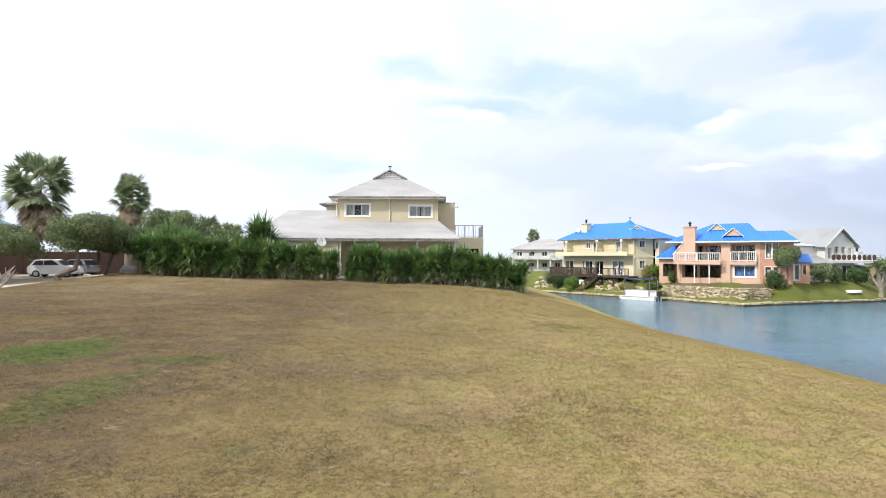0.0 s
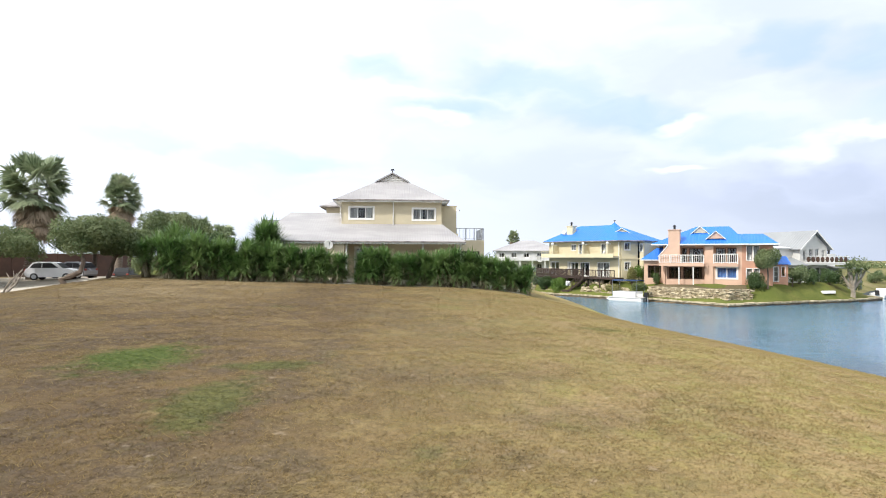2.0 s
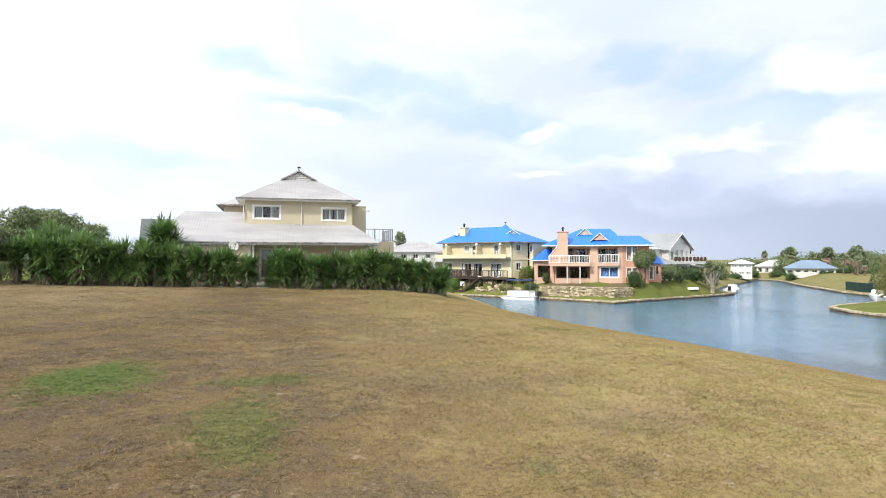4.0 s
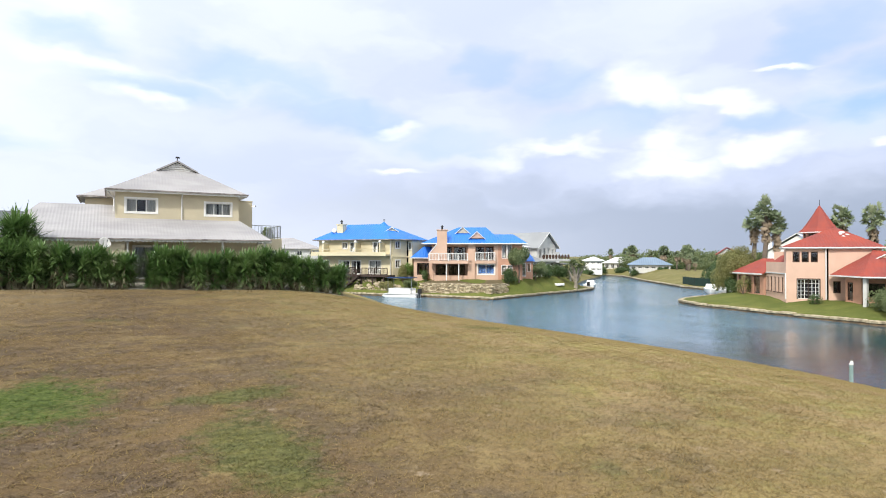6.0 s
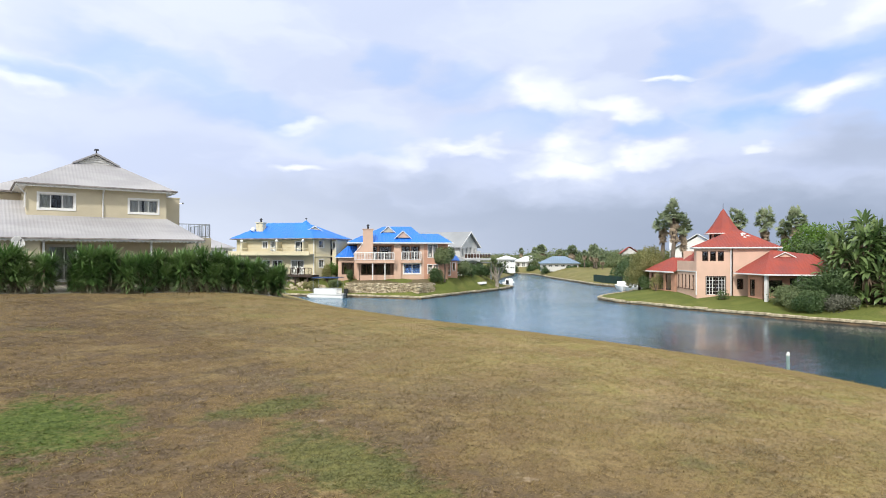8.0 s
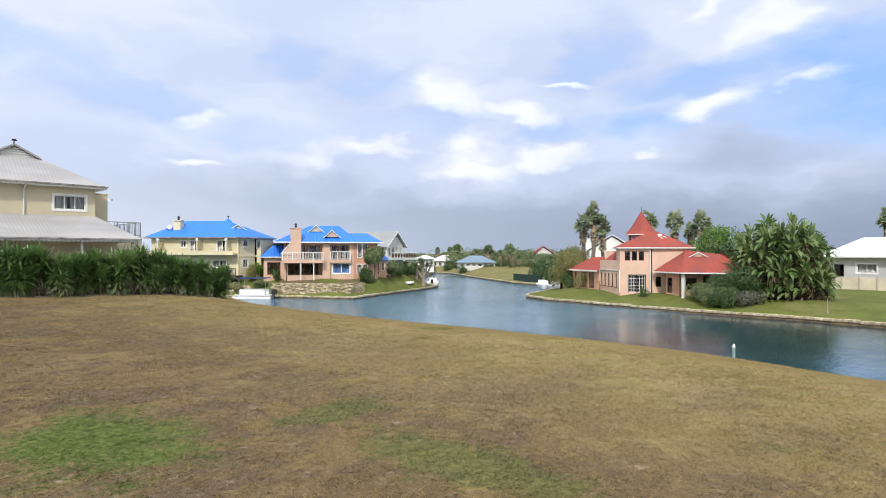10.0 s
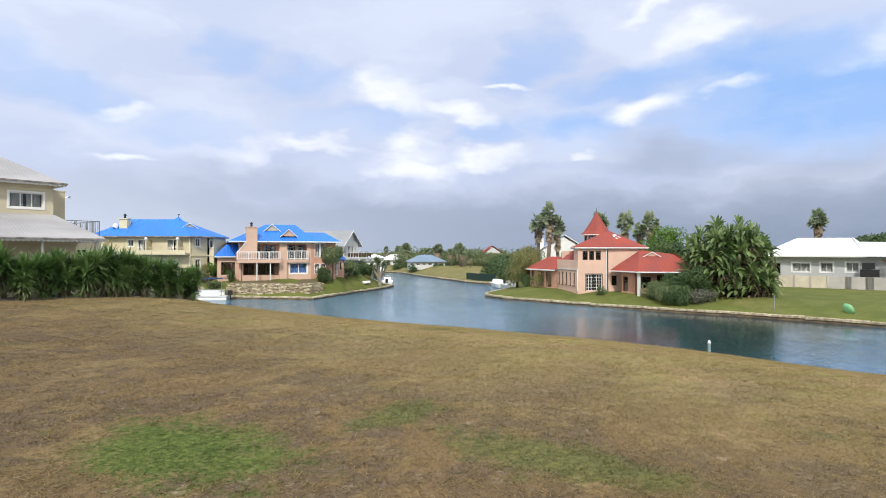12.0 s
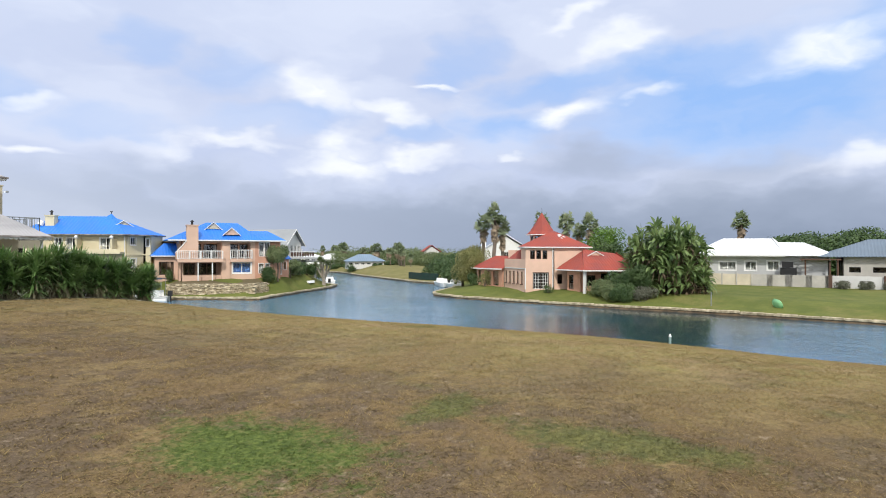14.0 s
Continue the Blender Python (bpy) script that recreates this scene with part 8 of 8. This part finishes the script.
plain_house("white house with a red roof among far trees", 114, 91.6, -50, 3.8, 5, 5.4, 6.9, "offwhite", "redroof", 3, 2, None, True)
far = plain_house("white gabled house behind the salmon house", 77.8, 53.5, -62, 7.2, 8, 5.7, 8.1, "white", "whiteroof", 1, 1, None, True)
chimney(far, -4.1, -3.3, -2.0, -1.2, 2.0, 6.6, "white")

# ---- small things on the banks ----


def dead_shrub():
    x, y = -26.9, 36.2
    t = thing("dead_shrub", "bare bleached shrub with pale forked branches", "shrub", pose(x, y, gz(x, y)))
    rs = np.random.RandomState(12)
    for k in range(8):
        bm = bmesh.new()
        a = rs.uniform(0, 2 * math.pi)
        p = np.array([0.1 * math.cos(a), 0.1 * math.sin(a), -0.1])
        q = p + np.array([0.6 * math.cos(a), 0.6 * math.sin(a), rs.uniform(0.5, 0.9)])
        rod(bm, [p, (p + q) / 2 + rs.uniform(-0.08, 0.08, 3), q], [0.06, 0.05, 0.04], 6)
        for _ in range(3):
            e = q + np.array([rs.uniform(-0.5, 0.7) * math.cos(a), rs.uniform(-0.5, 0.7) * math.sin(a), rs.uniform(0.25, 0.8)])
            rod(bm, [q, (q + e) / 2 + rs.uniform(-0.06, 0.06, 3), e], [0.04, 0.03, 0.015], 5)
        part("branch", bm, "deadwood", t)


dead_shrub()


def rock_bank():
    """Loose pale rocks on the bank under the deck."""
    t = thing("rock_bank", "loose pale rocks piled on the bank below the deck", "rocks", kind="structure")
    rnd = random.Random(8)
    kinds = []
    for k in range(6):
        bm = bmesh.new()
        bmesh.ops.create_icosphere(bm, subdivisions=1, radius=0.5)
        for v in bm.verts:
            v.co *= rnd.uniform(0.75, 1.15)
            v.co.z *= 0.7
        kinds.append(finish(bm))
    a, b = Vector((12.9, 87.4)), Vector((23.6, 74.1))
    n = Vector((0.79, 0.612))
    for k in range(190):
        f = rnd.random()
        if 0.16 < f < 0.62:
            continue
        p = a.lerp(b, f) + n * rnd.uniform(0.3, 1.9)
        ob = part("rock", rnd.choice(kinds), "stone", t)
        s = rnd.uniform(0.35, 0.8)
        ob.matrix_basis = pose(p.x, p.y, gz(p.x, p.y) + 0.12 * s, rnd.uniform(-25, 25), rnd.uniform(-25, 25), rnd.uniform(0, 360)) @ Matrix.Scale(s, 4)


rock_bank()


def bank_sign():
    x, y = 18.45, 80.6
    t = thing("sign", "small white sign board on a dark post", "sign", pose(x, y, gz(x, y), 0, 0, -15))
    bm = bmesh.new()
    box(bm, -0.05, 0.05, 0.0, 0.08, -0.2, 1.5)
    part("post", bm, "darkwood", t)
    bm = bmesh.new()
    box(bm, -0.3, 0.3, -0.04, -0.005, 0.9, 1.5)
    part("board", bm, "white", t)
    for k in range(3):
        bm = bmesh.new()
        box(bm, -0.2, 0.2, -0.05, -0.042, 1.0 + 0.15 * k, 1.06 + 0.15 * k)
        part("text_bar", bm, "greywall", t)


bank_sign()
for k, (x, y, w, h) in enumerate(((68.6, 5.2, 4.8, 0.95), (68.3, 2.9, 4.8, 1.0), (67.9, 0.8, 4.8, 0.9), (67.2, -1.4, 3.0, 2.1), (66.6, -4.2, 3.2, 1.8))):
    bush(x, y, w, h, "lavender" if k < 3 else "dense", "low grey green bush along the boundary wall" if k < 3 else "dark green bush along the boundary wall", 90 + k, 0.14, 2200, 1.6)

# ---- grass blades on the near lawn ----


def grass():
    rs = np.random.RandomState(9)
    n = 980000
    tufts = 120000
    tx = rs.uniform(-26, 16.3, tufts)
    ty = 2.5 + 41 * rs.rand(tufts) ** 2.2
    pick = rs.randint(0, tufts, n)
    loose = rs.rand(n) < 0.45
    x = np.where(loose, rs.uniform(-26, 16.3, n), tx[pick] + 0.07 * rs.randn(n))
    y = np.where(loose, 2.5 + 41 * rs.rand(n) ** 2.2, ty[pick] + 0.07 * rs.randn(n))
    # The sward thins out behind the walk.
    y = np.where(rs.rand(n) < 0.12, 2.5 - 22 * rs.rand(n) ** 1.6, y)
    keep = x < np.interp(y, BY, BX) - 0.1
    x, y, pick, loose = x[keep], y[keep], pick[keep], loose[keep]
    z = lot_z(x, y)
    n = len(x)
    a = rs.uniform(0, 2 * np.pi, n)
    lean = rs.uniform(1.6, 4.5, n)
    tall = rs.gamma(4.0, 0.22, tufts)
    ln = rs.uniform(0.013, 0.035, n) * np.where(loose, 0.8, tall[pick])
    w = rs.uniform(0.0045, 0.0095, n) * (1 + np.maximum(y - 3, 0) / 14)
    c, s = np.cos(a), np.sin(a)
    p = np.stack([x, y, z - 0.005], -1)
    side = np.stack([-s, c, 0 * s], -1) * w[:, None]
    tip = p + np.stack([c * lean * ln, s * lean * ln, ln], -1)
    v = np.stack([p - side, p + side, tip], 1).reshape(-1, 3)
    me = quads_mesh(v, np.arange(3 * n).reshape(-1, 3))
    tagged(part("grass", me, "blade"), "short dry and green grass blades on the lawn", "grass", kind="stuff")


grass()
